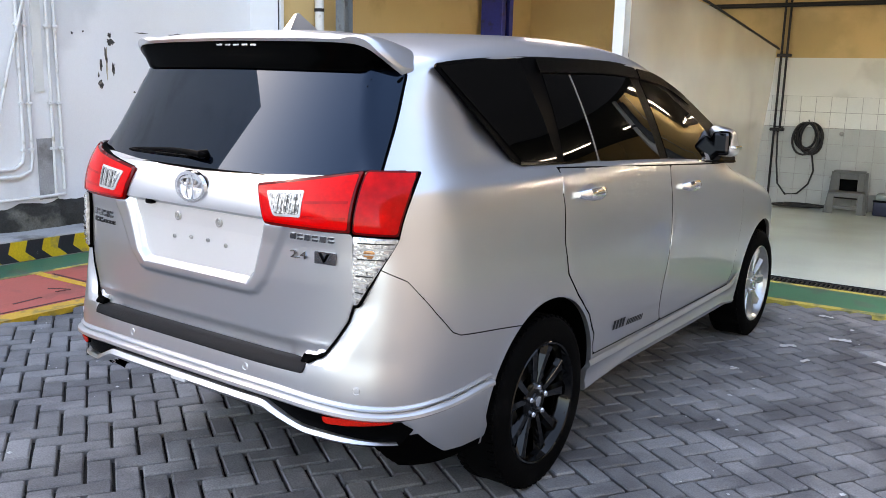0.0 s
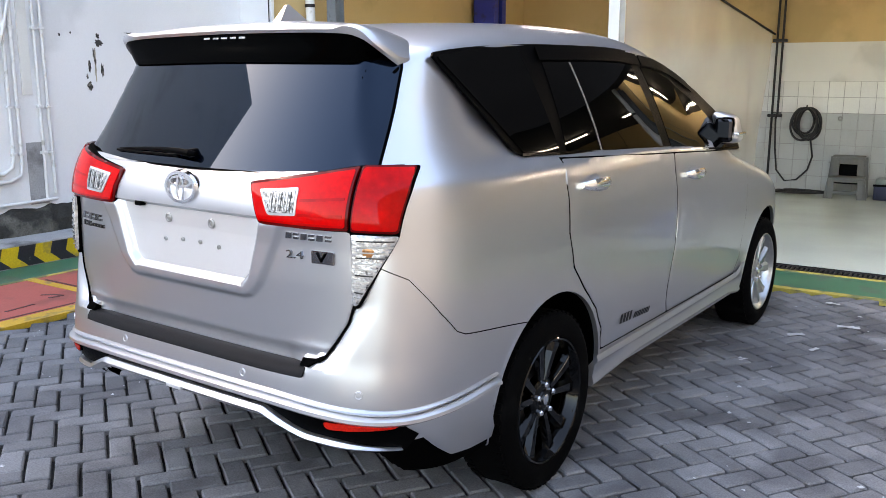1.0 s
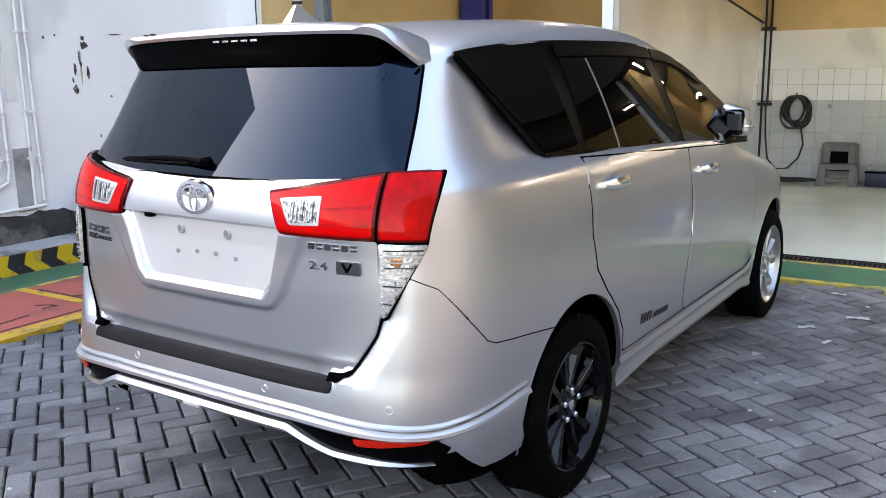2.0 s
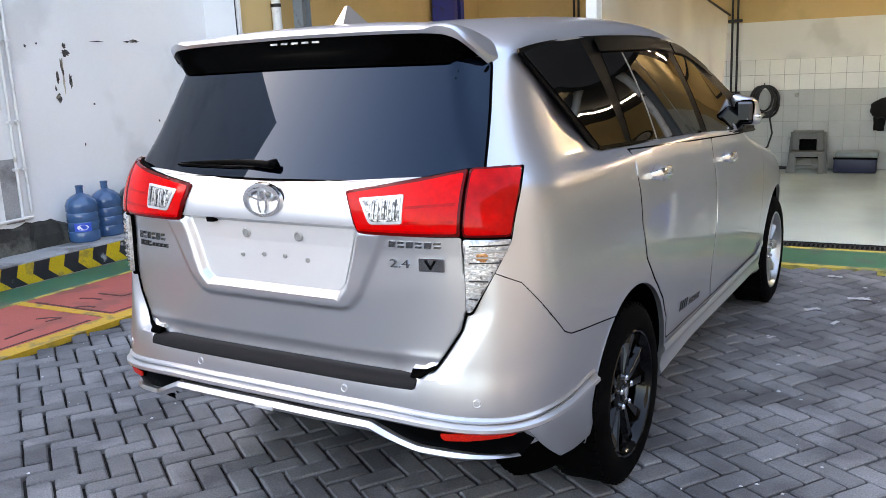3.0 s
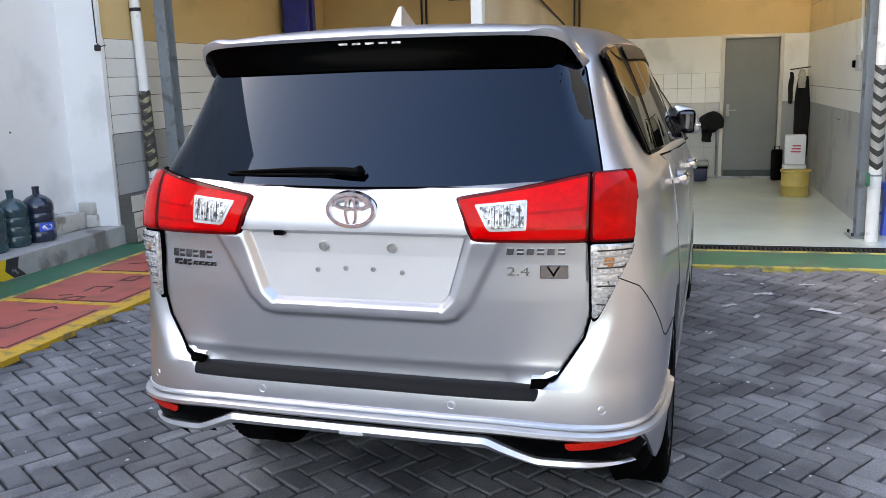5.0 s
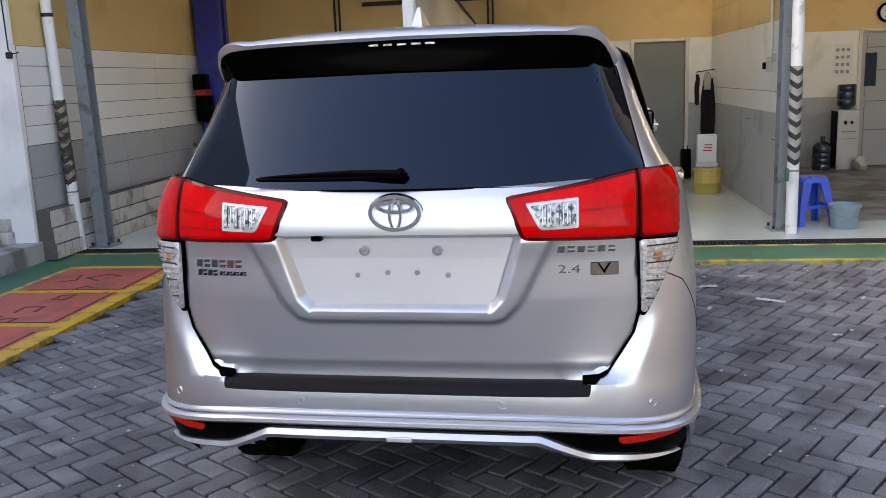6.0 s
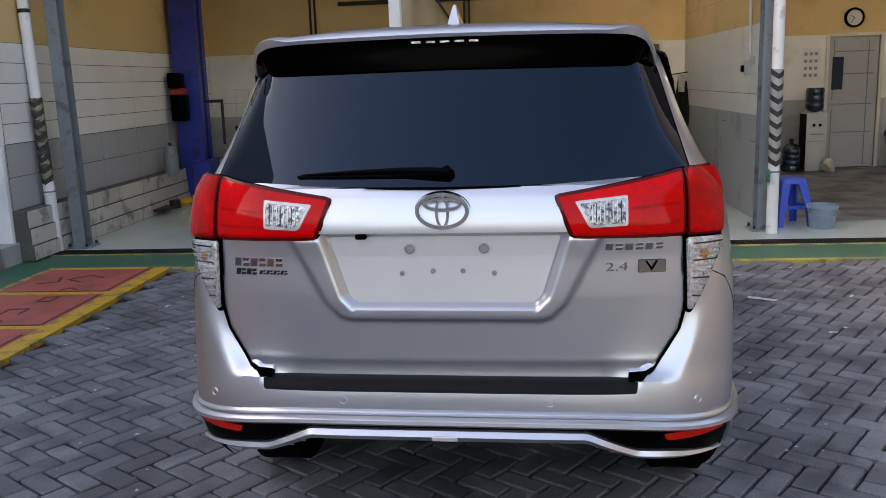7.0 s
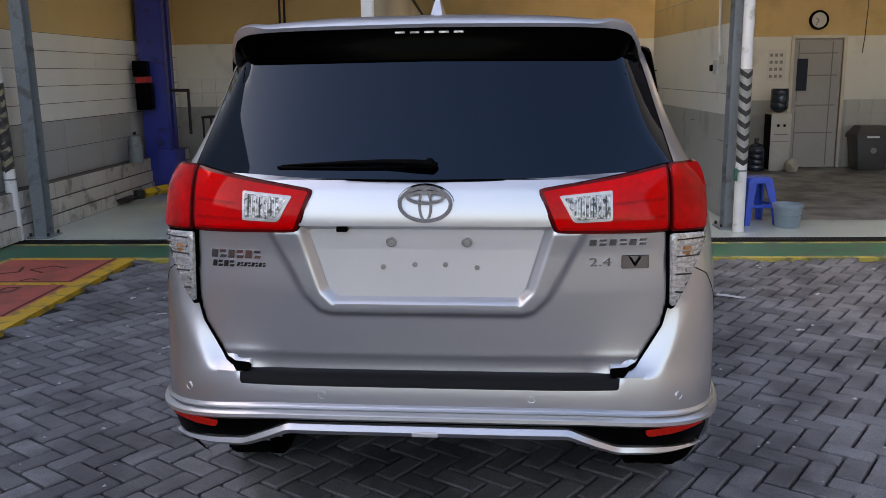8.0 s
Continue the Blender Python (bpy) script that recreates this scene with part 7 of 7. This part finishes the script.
for a, ln in ((60, 0.06), (150, 0.085)):
    part("clock_pointer", stood(boxed(-0.004, 0, 0.0245, 0.004, ln, 0.028), pose(0, 0, 0, 0, 0, a)), SEAM_BLACK, clock)
poster = thing("poster", "pale paper chart with small dark pictures", "poster", pose(2.375, OFFICE_BACK - 0.001, 1.58, 90))
part("sheet", boxed(-0.135, -0.235, 0.0, 0.135, 0.235, 0.004), PAPER, poster)
for i in range(3):
    for j in range(4):
        part("print_bar", boxed(-0.105 + 0.075 * i, -0.19 + 0.105 * j, 0.004, -0.06 + 0.075 * i, -0.145 + 0.105 * j, 0.0055), PRINT_GREY, poster)
disp = thing("water_dispenser", "white water dispenser with dark jug", "water dispenser", pose(2.35, 12.93, 0.014))
part("cabinet", boxed(-0.15, -0.15, 0.0, 0.15, 0.15, 0.86, bevel=0.02, seg=2), DISPENSER_WHITE, disp, smooth=True)
part("side_panel", boxed(-0.158, -0.14, 0.02, -0.149, 0.14, 0.84), BLACK_PLASTIC, disp)
for x in (-0.05, 0.04):
    bm = bmesh.new()
    block(bm, x - 0.014, -0.19, 0.66, x + 0.014, -0.15, 0.70, bevel=0.006)
    part("tap", bm, BLACK_PLASTIC, disp)
part("drip_tray", boxed(-0.10, -0.165, 0.54, 0.10, -0.15, 0.555), GREY_STEEL, disp)
part("door_line", boxed(-0.13, -0.153, 0.44, 0.13, -0.1495, 0.45), PRINT_GREY, disp)
part("jug", stood(turned([(0, 0.36), (0.115, 0.36), (0.128, 0.34), (0.13, 0.28), (0.124, 0.27), (0.13, 0.26), (0.13, 0.16), (0.124, 0.15), (0.13, 0.14), (0.13, 0.07), (0.10, 0.03), (0.04, 0.0), (0, 0)], 28), Matrix.Translation((0.0, 0, 0.86))), JUG_DARK, disp, "dark blue upturned jug", smooth=True)
bag = thing("plastic_bag", "crumpled pale plastic bag by the dispenser", "bag", pose(2.50, 12.66, 0.014))
bm = bmesh.new()
bmesh.ops.create_icosphere(bm, subdivisions=3, radius=0.1)
for v in bm.verts:
    v.co *= 1 + 0.35 * noise.noise(v.co * 14)
    v.co.z = max(v.co.z * 1.1 + 0.09, 0)
part("bag_body", bm, PALE_CLOTH, bag, smooth=True)
j2 = water_jug(JUG_DARK, "dark water jug on the floor by the dispenser", False)
j2.matrix_world = pose(2.02, 12.85, 0.014)
j2["group"] = "jugs in the office bay"


def plastic_stool(x, y, turn, mat, label):
    """A tall stackable stool with four splayed legs and a hole in the seat."""
    s = thing("plastic_stool", label, "stool", pose(x, y, 0.016, 0, 0, turn))
    h, top, foot = 0.46, 0.135, 0.175
    seat = bmesh.new()
    ring_out = [(math.copysign(abs(math.cos(a)) ** 0.45, math.cos(a)) * top, math.copysign(abs(math.sin(a)) ** 0.45, math.sin(a)) * top) for a in [math.tau * k / 32 for k in range(32)]]
    rows_q = [[seat.verts.new((x0 * f, y0 * f, z)) for x0, y0 in ring_out] for f, z in ((1.05, h - 0.05), (1.0, h - 0.008), (0.95, h), (0.2, h - 0.004), (0.2, h - 0.02), (0.9, h - 0.02), (1.0, h - 0.05))]
    for a, b in zip(rows_q, rows_q[1:] + rows_q[:1]):
        for k in range(32):
            seat.faces.new((a[k], a[(k + 1) % 32], b[(k + 1) % 32], b[k]))
    part("seat", seat, mat, s, smooth=True)
    for sx in (-1, 1):
        for sy in (-1, 1):
            bm = bmesh.new()
            rows_l = []
            for z, r, w in ((0.0, foot, 0.026), (0.22, foot - 0.018, 0.032), (h - 0.03, top - 0.012, 0.045)):
                rows_l.append([bm.verts.new((sx * (r - dx * w * 2), sy * (r - dy * w * 2), z)) for dx, dy in ((0, 0), (1, 0), (1, 0.25), (0.25, 0.25), (0.25, 1), (0, 1))])
            for a, b in zip(rows_l, rows_l[1:]):
                for k in range(6):
                    bm.faces.new((a[k], a[(k + 1) % 6], b[(k + 1) % 6], b[k]))
            bm.faces.new(rows_l[0])
            bm.faces.new(rows_l[-1])
            part("leg", bm, mat, s)
    for k in range(4):
        bm = boxed(-foot + 0.03, -foot + 0.018, 0.17, foot - 0.03, -foot + 0.026, 0.20)
        part("stretcher", stood(bm, pose(0, 0, 0, 0, 0, 90 * k)), mat, s)
    return s


plastic_stool(0.58, 8.22, 12, STOOL_BLUE, "blue plastic stool behind the striped pole")
pail = thing("pail", "grey-blue plastic pail with wire handle", "pail", pose(0.83, 7.97, 0.016))
part("pail_body", turned([(0, 0.0), (0.105, 0.0), (0.112, 0.01), (0.134, 0.19), (0.145, 0.195), (0.145, 0.225), (0.138, 0.228), (0.130, 0.20), (0.105, 0.02), (0, 0.02)], 32), PAIL, pail, smooth=True)
part("pail_handle", hose_mesh([(-0.145, 0, 0.205), (-0.15, -0.07, 0.17), (-0.09, -0.15, 0.135), (0.0, -0.172, 0.125), (0.09, -0.15, 0.135), (0.15, -0.07, 0.17), (0.145, 0, 0.205)], 0.004, 6), GREY_STEEL, pail)


def bin_thing(x, y, mat, label, h=0.62, w=0.24):
    b = thing("waste_bin", label, "waste bin", pose(x, y, 0.014))
    bm = bmesh.new()
    rows_b = [[bm.verts.new((dx * ww, dy * ww * 0.8, z)) for dx, dy in ((-1, -1), (1, -1), (1, 1), (-1, 1))] for ww, z in ((w * 0.8, 0.0), (w, h * 0.72))]
    for k in range(4):
        bm.faces.new((rows_b[0][k], rows_b[0][(k + 1) % 4], rows_b[1][(k + 1) % 4], rows_b[1][k]))
    bm.faces.new(rows_b[0])
    bm.faces.new(rows_b[1])
    bmesh.ops.bevel(bm, geom=bm.edges[:], offset=0.012, segments=2, profile=0.5, affect="EDGES")
    part("bin_body", bm, mat, b, smooth=True)
    bm = bmesh.new()
    rows_b = [[bm.verts.new((dx * ww, dy * wd, z)) for dx, dy in ((-1, -1), (1, -1), (1, 1), (-1, 1))] for ww, wd, z in ((w * 1.05, w * 0.86, h * 0.72), (w * 1.05, w * 0.86, h * 0.80), (w * 0.72, w * 0.5, h))]
    for a, c in zip(rows_b, rows_b[1:]):
        for k in range(4):
            bm.faces.new((a[k], a[(k + 1) % 4], c[(k + 1) % 4], c[k]))
    bm.faces.new(rows_b[0])
    bm.faces.new(rows_b[-1])
    part("swing_lid", bm, mat, b)
    part("sticker", stood(turned([(0.045, 0), (0.045, 0.004), (0.03, 0.004), (0.03, 0.002), (0, 0.002)], 20), pose(0.0, -w * 0.755, h * 0.45, 84)), PRINT_GREY, b)
    part("label_strip", boxed(-0.12, -w * 0.872, h * 0.735, 0.06, -w * 0.862, h * 0.775), LABEL_WHITE, b)
    return b


bin_thing(3.72, 12.95, BIN_GREY, "dark grey swing-lid waste bin", 0.66, 0.25)
bin_thing(4.28, 12.98, BIN_GREEN, "green waste bin beside the grey one", 0.52, 0.22)
pipe_thing("pull_cord", [(3.63, OFFICE_BACK - 0.1, 3.19), (3.635, OFFICE_BACK - 0.1, 2.4), (3.62, OFFICE_BACK - 0.1, 1.95), (3.60, OFFICE_BACK - 0.1, 1.74)], 0.006, IRON, "thin dark cord hanging from the ceiling", "cord")


# ceiling tubes
def tube_lamp(x, y, turn, z=H_CEIL - 0.08, on="long white ceiling lamp, added unseen to light the bays"):
    t = thing("tube_lamp", on, "lamp", pose(x, y, z, 0, 0, turn), "workshop tubes")
    part("housing", boxed(-0.6, -0.05, 0.03, 0.6, 0.05, 0.08, bevel=0.006), PVC, t)
    part("tube", stood(turned([(0.0, -0.57), (0.016, -0.57), (0.016, 0.57), (0, 0.57)], 12, "X"), Matrix.Translation((0, 0, 0.008))), TUBE_LIGHT, t, smooth=True)
    return t


# three tubes added out of view to brighten the lift and office bays
for x, y in ((-4.6, 9.4), (1.7, 11.4), (3.9, 11.4)):
    tube_lamp(x, y, 0)
for y in (9.3, 11.2):
    tube_lamp(0.06, y, 90, H_CEIL - 0.08, "long white fluorescent lamp under the ceiling by the partition")

# drain grating: bars across the channel
grate = thing("drain_grate", "dark slotted iron drain grating", "grating")
part("rail", boxed(-6.5, 7.268, -0.02, 9, 7.282, 0.004), IRON, grate)
part("rail", boxed(-6.5, 7.42, -0.02, 9, 7.434, 0.004), IRON, grate)
x = -3.2
while x < 1.9:
    part("bar", boxed(x, 7.282, -0.015, x + 0.014, 7.42, 0.002), IRON, grate)
    x += 0.036
bm = bmesh.new()
for a, b in ((-6.5, -3.2), (1.9, 9.0)):
    x = a
    while x < b:
        block(bm, x, 7.282, -0.015, x + 0.014, 7.42, 0.002)
        x += 0.036
tagged(part("far_bar", bm, IRON, grate), kind="stuff")

# strokes of the worn lettering on the red walkway
def stroke(name, pts, w=0.022):
    bm = bmesh.new()
    for (x0, y0), (x1, y1) in zip(pts, pts[1:]):
        d = Vector((x1 - x0, y1 - y0)).normalized()
        n = Vector((-d.y, d.x)) * w / 2
        q = [(x0 + n.x, y0 + n.y), (x0 - n.x, y0 - n.y), (x1 - n.x, y1 - n.y), (x1 + n.x, y1 + n.y)]
        low = [bm.verts.new((a, b, 0.004)) for a, b in q]
        top = [bm.verts.new((a, b, 0.0062)) for a, b in q]
        bm.faces.new(top)
        for k in range(4):
            bm.faces.new((low[k], low[(k + 1) % 4], top[(k + 1) % 4], top[k]))
    structure(name, bm, STROKE_PAINT, "dark unreadable stroke of worn lettering", "floor marking")


for i, pts in enumerate((((-5.40, 3.08), (-5.43, 3.30)), ((-5.62, 3.47), (-5.55, 3.53), (-5.48, 3.55), (-5.50, 3.45)), ((-5.63, 3.77), (-5.56, 3.83), (-5.48, 3.83)), ((-5.80, 3.97), (-5.70, 4.0), (-5.61, 4.0)),
                         ((-5.78, 4.12), (-5.54, 4.13), (-5.52, 4.37)), ((-5.72, 4.54), (-5.66, 4.55), (-5.61, 4.67), (-5.55, 4.62)), ((-5.71, 4.85), (-5.65, 4.95), (-5.57, 4.95), (-5.58, 4.87)), ((-5.69, 5.10), (-5.70, 5.26), (-5.56, 5.27), (-5.55, 5.12)),
                         ((-5.80, 4.96), (-5.71, 5.0)), ((-5.62, 5.46), (-5.62, 5.60), (-5.52, 5.62), (-5.52, 5.48), (-5.60, 5.47)), ((-5.63, 5.82), (-5.58, 5.90), (-5.50, 5.84)), ((-5.60, 6.10), (-5.75, 6.20), (-5.62, 6.34), (-5.48, 6.26)), ((-5.95, 6.05), (-5.80, 6.12), (-5.86, 6.30)))):
    stroke("trim_stroke_%d" % (i + 1), pts)

# litter on the pavers
def litter(x, y, w, h, turn, seed):
    bm = bmesh.new()
    r = random.Random(seed)
    n = 6
    grid = [[bm.verts.new(((i / n - 0.5) * w + r.uniform(-1, 1) * 0.006, (j / 3 - 0.5) * h * r.uniform(0.7, 1.1), 0.003 + 0.012 * abs(noise.noise((i * 0.8, j * 0.9, seed))))) for j in range(4)] for i in range(n + 1)]
    for a, b in zip(grid, grid[1:]):
        for j in range(3):
            bm.faces.new((a[j], a[j + 1], b[j + 1], b[j]))
    ret = bmesh.ops.extrude_face_region(bm, geom=bm.faces[:])
    for v in ret["geom"]:
        if isinstance(v, bmesh.types.BMVert):
            v.co.z += 0.0015
    ob = link_mesh("litter", bm, LITTER)
    ob.matrix_world = pose(x, y, 0.001, 0, 0, turn)
    return tagged(ob, "crumpled scrap of pale paper on the pavers", "litter", "scraps on the pavers")


for i, (x, y, w, h, t) in enumerate(((-0.77, 5.74, 0.13, 0.05, 10), (-0.44, 5.34, 0.19, 0.045, -30), (-1.01, 5.40, 0.10, 0.04, 40), (-0.45, 6.05, 0.10, 0.03, 5), (-0.86, 5.15, 0.07, 0.03, 70), (-0.25, 4.55, 0.05, 0.02, 10), (-1.15, 4.75, 0.05, 0.02, 60), (-0.95, 6.3, 0.09, 0.03, 0), (-4.2, 4.9, 0.06, 0.02, 20), (-4.55, 5.3, 0.05, 0.03, 80), (-3.9, 4.2, 0.09, 0.02, 35))):
    litter(x, y, w, h, t, i)

# pale chips and grit strewn over the pavers
rng = random.Random(21)
bm = bmesh.new()
for _ in range(420):
    x, y = rng.uniform(-4.9, 2.6), rng.uniform(1.2, 6.5)
    if -3.3 < x < -1.2 and y > 1.8:
        continue
    r = rng.choice((0.004, 0.005, 0.006, 0.009, 0.014))
    n = rng.randrange(4, 7)
    a0 = rng.uniform(0, 6.28)
    ring_v = [bm.verts.new((x + r * rng.uniform(0.5, 1.3) * math.cos(a0 + k * math.tau / n), y + r * rng.uniform(0.4, 1.0) * math.sin(a0 + k * math.tau / n), 0.0015)) for k in range(n)]
    top = bm.verts.new((x, y, 0.003 + r * 0.4))
    for k in range(n):
        bm.faces.new((ring_v[k], ring_v[(k + 1) % n], top))
tagged(link_mesh("grit", bm, LITTER), "pale chips and grit strewn over the pavers", "grit", kind="stuff")

# ---- wall tiles and panels as pieces ----
def tiles(name, label, axis, at, u0, u1, z0, z1, w, h, mat, skip=(), proud=0.006):
    """A field of tiles on a wall; axis 'y': on a wall facing -y at y = at; axis 'x': facing +x at x = at."""
    f = tagged(new(name), label, "wall tiles", kind="structure")
    nu, nz = max(1, round((u1 - u0) / w)), max(1, round((z1 - z0) / h))
    w, h = (u1 - u0) / nu, (z1 - z0) / nz
    bm = boxed(-w / 2 + 0.003, -proud, -h / 2 + 0.003, w / 2 - 0.003, 0.001, h / 2 - 0.003, bevel=0.0015)
    me = bpy.data.meshes.new("tile")
    bm.to_mesh(me)
    bm.free()
    me.materials.append(mat)
    for i in range(nu):
        for j in range(nz):
            u, z = u0 + w * (i + 0.5), z0 + h * (j + 0.5)
            if any(s0 < u < s1 for s0, s1 in skip):
                continue
            ob = new("tile", me)
            ob.parent = f
            ob.matrix_basis = pose(u, at, z) if axis == "y" else pose(at, u, z, 0, 0, 90)
    return f


structure("trim_grout_back", boxed(-3.6, BACK - 0.003, 0.03, -0.78, BACK + 0.001, 1.475), GROUT_PALE, "pale grout behind the wash bay tiles", "trim")
tiles("wall_tiles_grey", "grey glazed tiles on the wash bay's back wall", "y", BACK - 0.002, -3.6, -0.78, 0.03, GREY_TOP - 0.005, 0.19, 0.205, TILE_GREY)
tiles("wall_tiles_white", "white glazed tiles on the wash bay's back wall", "y", BACK - 0.002, -3.6, -0.78, GREY_TOP - 0.003, 1.475, 0.19, 0.20, TILE_WHITE)
structure("trim_grout_lift", boxed(-6.44, BACK - 0.003, GREY_TOP, -4.2, BACK + 0.001, 1.475), GROUT_PALE, "pale grout behind the lift bay tiles", "trim")
tiles("wall_tiles_lift", "white glazed tiles on the lift bay's back wall", "y", BACK - 0.002, -6.44, -4.2, GREY_TOP - 0.003, 1.475, 0.20, 0.20, TILE_WHITE)
structure("trim_grout_panels", boxed(INNER_X - 0.001, 6.93, 0.47, INNER_X + 0.003, 12.38, WHITE_TOP), GROUT, "dark joints behind the wall panels", "trim")
tiles("wall_panels_grey", "smooth grey panels on the lift bay wall", "x", INNER_X + 0.002, 6.93, 12.38, 0.475, GREY_TOP, 0.9, 0.30, PANEL_GREY)
tiles("wall_panels_white", "white panel courses on the lift bay wall", "x", INNER_X + 0.002, 6.93, 12.38, GREY_TOP + 0.002, WHITE_TOP - 0.002, 2.7, 0.18, PANEL_WHITE)
tiles("wall_tiles_office", "grey glazed tiles by the office door", "y", OFFICE_BACK - 0.002, 3.46, 6.4, 0.03, 1.05, 0.2, 0.2, TILE_GREY)


# ---- pavers: herringbone, the nearest as pieces, the rest joined ----
PAVE_TURN = radians(-35.0)
PAVE_X0, PAVE_X1, PAVE_Y0, PAVE_Y1 = -5.05, 3.0, -0.6, 6.575
W = 0.102


def paver_places():
    c, s = math.cos(PAVE_TURN), math.sin(PAVE_TURN)
    n = 130
    for i in range(-n, n):
        for j in range(-n, n):
            k = (i - j) % 4
            if k == 0:
                cx, cy, turn = i + 1.0, j + 0.5, 0.0
            elif k == 3:
                cx, cy, turn = i + 0.5, j + 1.0, 90.0
            else:
                continue
            x, y = W * (c * cx - s * cy), W * (s * cx + c * cy)
            x, y = x - 0.2, y + 3.0
            if PAVE_X0 + 0.06 < x < PAVE_X1 - 0.06 and PAVE_Y0 + 0.06 < y < PAVE_Y1 - 0.05:
                yield x, y, turn


def paver_mesh(variant):
    rng = random.Random(variant)
    bm = bmesh.new()
    hx, hy, g, b = W, W / 2, 0.0058, 0.0062
    rows = []
    for inset, z in ((g, -0.028), (g, -b), (g + b, 0.0)):
        c = 0.007 * rng.uniform(0.6, 1.4) / hx
        d = 0.007 * rng.uniform(0.6, 1.4) / hy
        ring = ((-1 + c, -1), (0.1, -1), (1 - c, -1), (1, -1 + d), (1, 1 - d), (1 - c, 1), (-0.1, 1), (-1 + c, 1), (-1, 1 - d), (-1, -1 + d))
        rows.append([bm.verts.new((sx * (hx - inset) + rng.uniform(-0.0013, 0.0013), sy * (hy - inset) + rng.uniform(-0.0013, 0.0013), z + rng.uniform(-0.0008, 0.0008))) for sx, sy in ring])
    for p, q in zip(rows, rows[1:]):
        for k in range(10):
            bm.faces.new((p[k], p[(k + 1) % 10], q[(k + 1) % 10], q[k]))
    bm.faces.new(rows[-1])
    me = bpy.data.meshes.new("paver")
    bm.to_mesh(me)
    bm.free()
    me.materials.append(PAVER_PIECE)
    return me


paver_meshes = [paver_mesh(k) for k in range(14)]
pavement = tagged(new("pavement"), "grey concrete block pavers laid in herringbone", "pavement", kind="structure")
rng = random.Random(5)
near, rest = [], []
for x, y, turn in paver_places():
    d = min(math.hypot(x + 1.0, (y - 3.0)), math.hypot(x + 3.3, y - 2.2))
    near.append((d, x, y, turn))
near.sort()
rest = near[300:]
near = near[:300]
deg = math.degrees(PAVE_TURN)
for _, x, y, turn in near:
    ob = new("paver", paver_meshes[rng.randrange(14)])
    ob.parent = pavement
    ob.matrix_basis = pose(x + rng.uniform(-0.0014, 0.0014), y + rng.uniform(-0.0014, 0.0014), rng.uniform(-0.003, 0.0012), rng.uniform(-0.6, 0.6), rng.uniform(-0.6, 0.6), deg + turn + rng.uniform(-0.9, 0.9))
verts, faces = [], []
base_data = []
for me in paver_meshes:
    base_data.append(([v.co.copy() for v in me.vertices], [tuple(p.vertices) for p in me.polygons]))
for _, x, y, turn in rest:
    vs, fs = base_data[rng.randrange(14)]
    m = pose(x + rng.uniform(-0.0014, 0.0014), y + rng.uniform(-0.0014, 0.0014), rng.uniform(-0.003, 0.0012), rng.uniform(-0.6, 0.6), rng.uniform(-0.6, 0.6), deg + turn + rng.uniform(-0.9, 0.9))
    k = len(verts)
    verts.extend((m @ v).to_tuple() for v in vs)
    faces.extend(tuple(i + k for i in f) for f in fs)
me = bpy.data.meshes.new("paver_field")
me.from_pydata(verts, [], faces)
me.materials.append(PAVER)
field = tagged(new("paver_field", me), kind="stuff")
field.parent = pavement
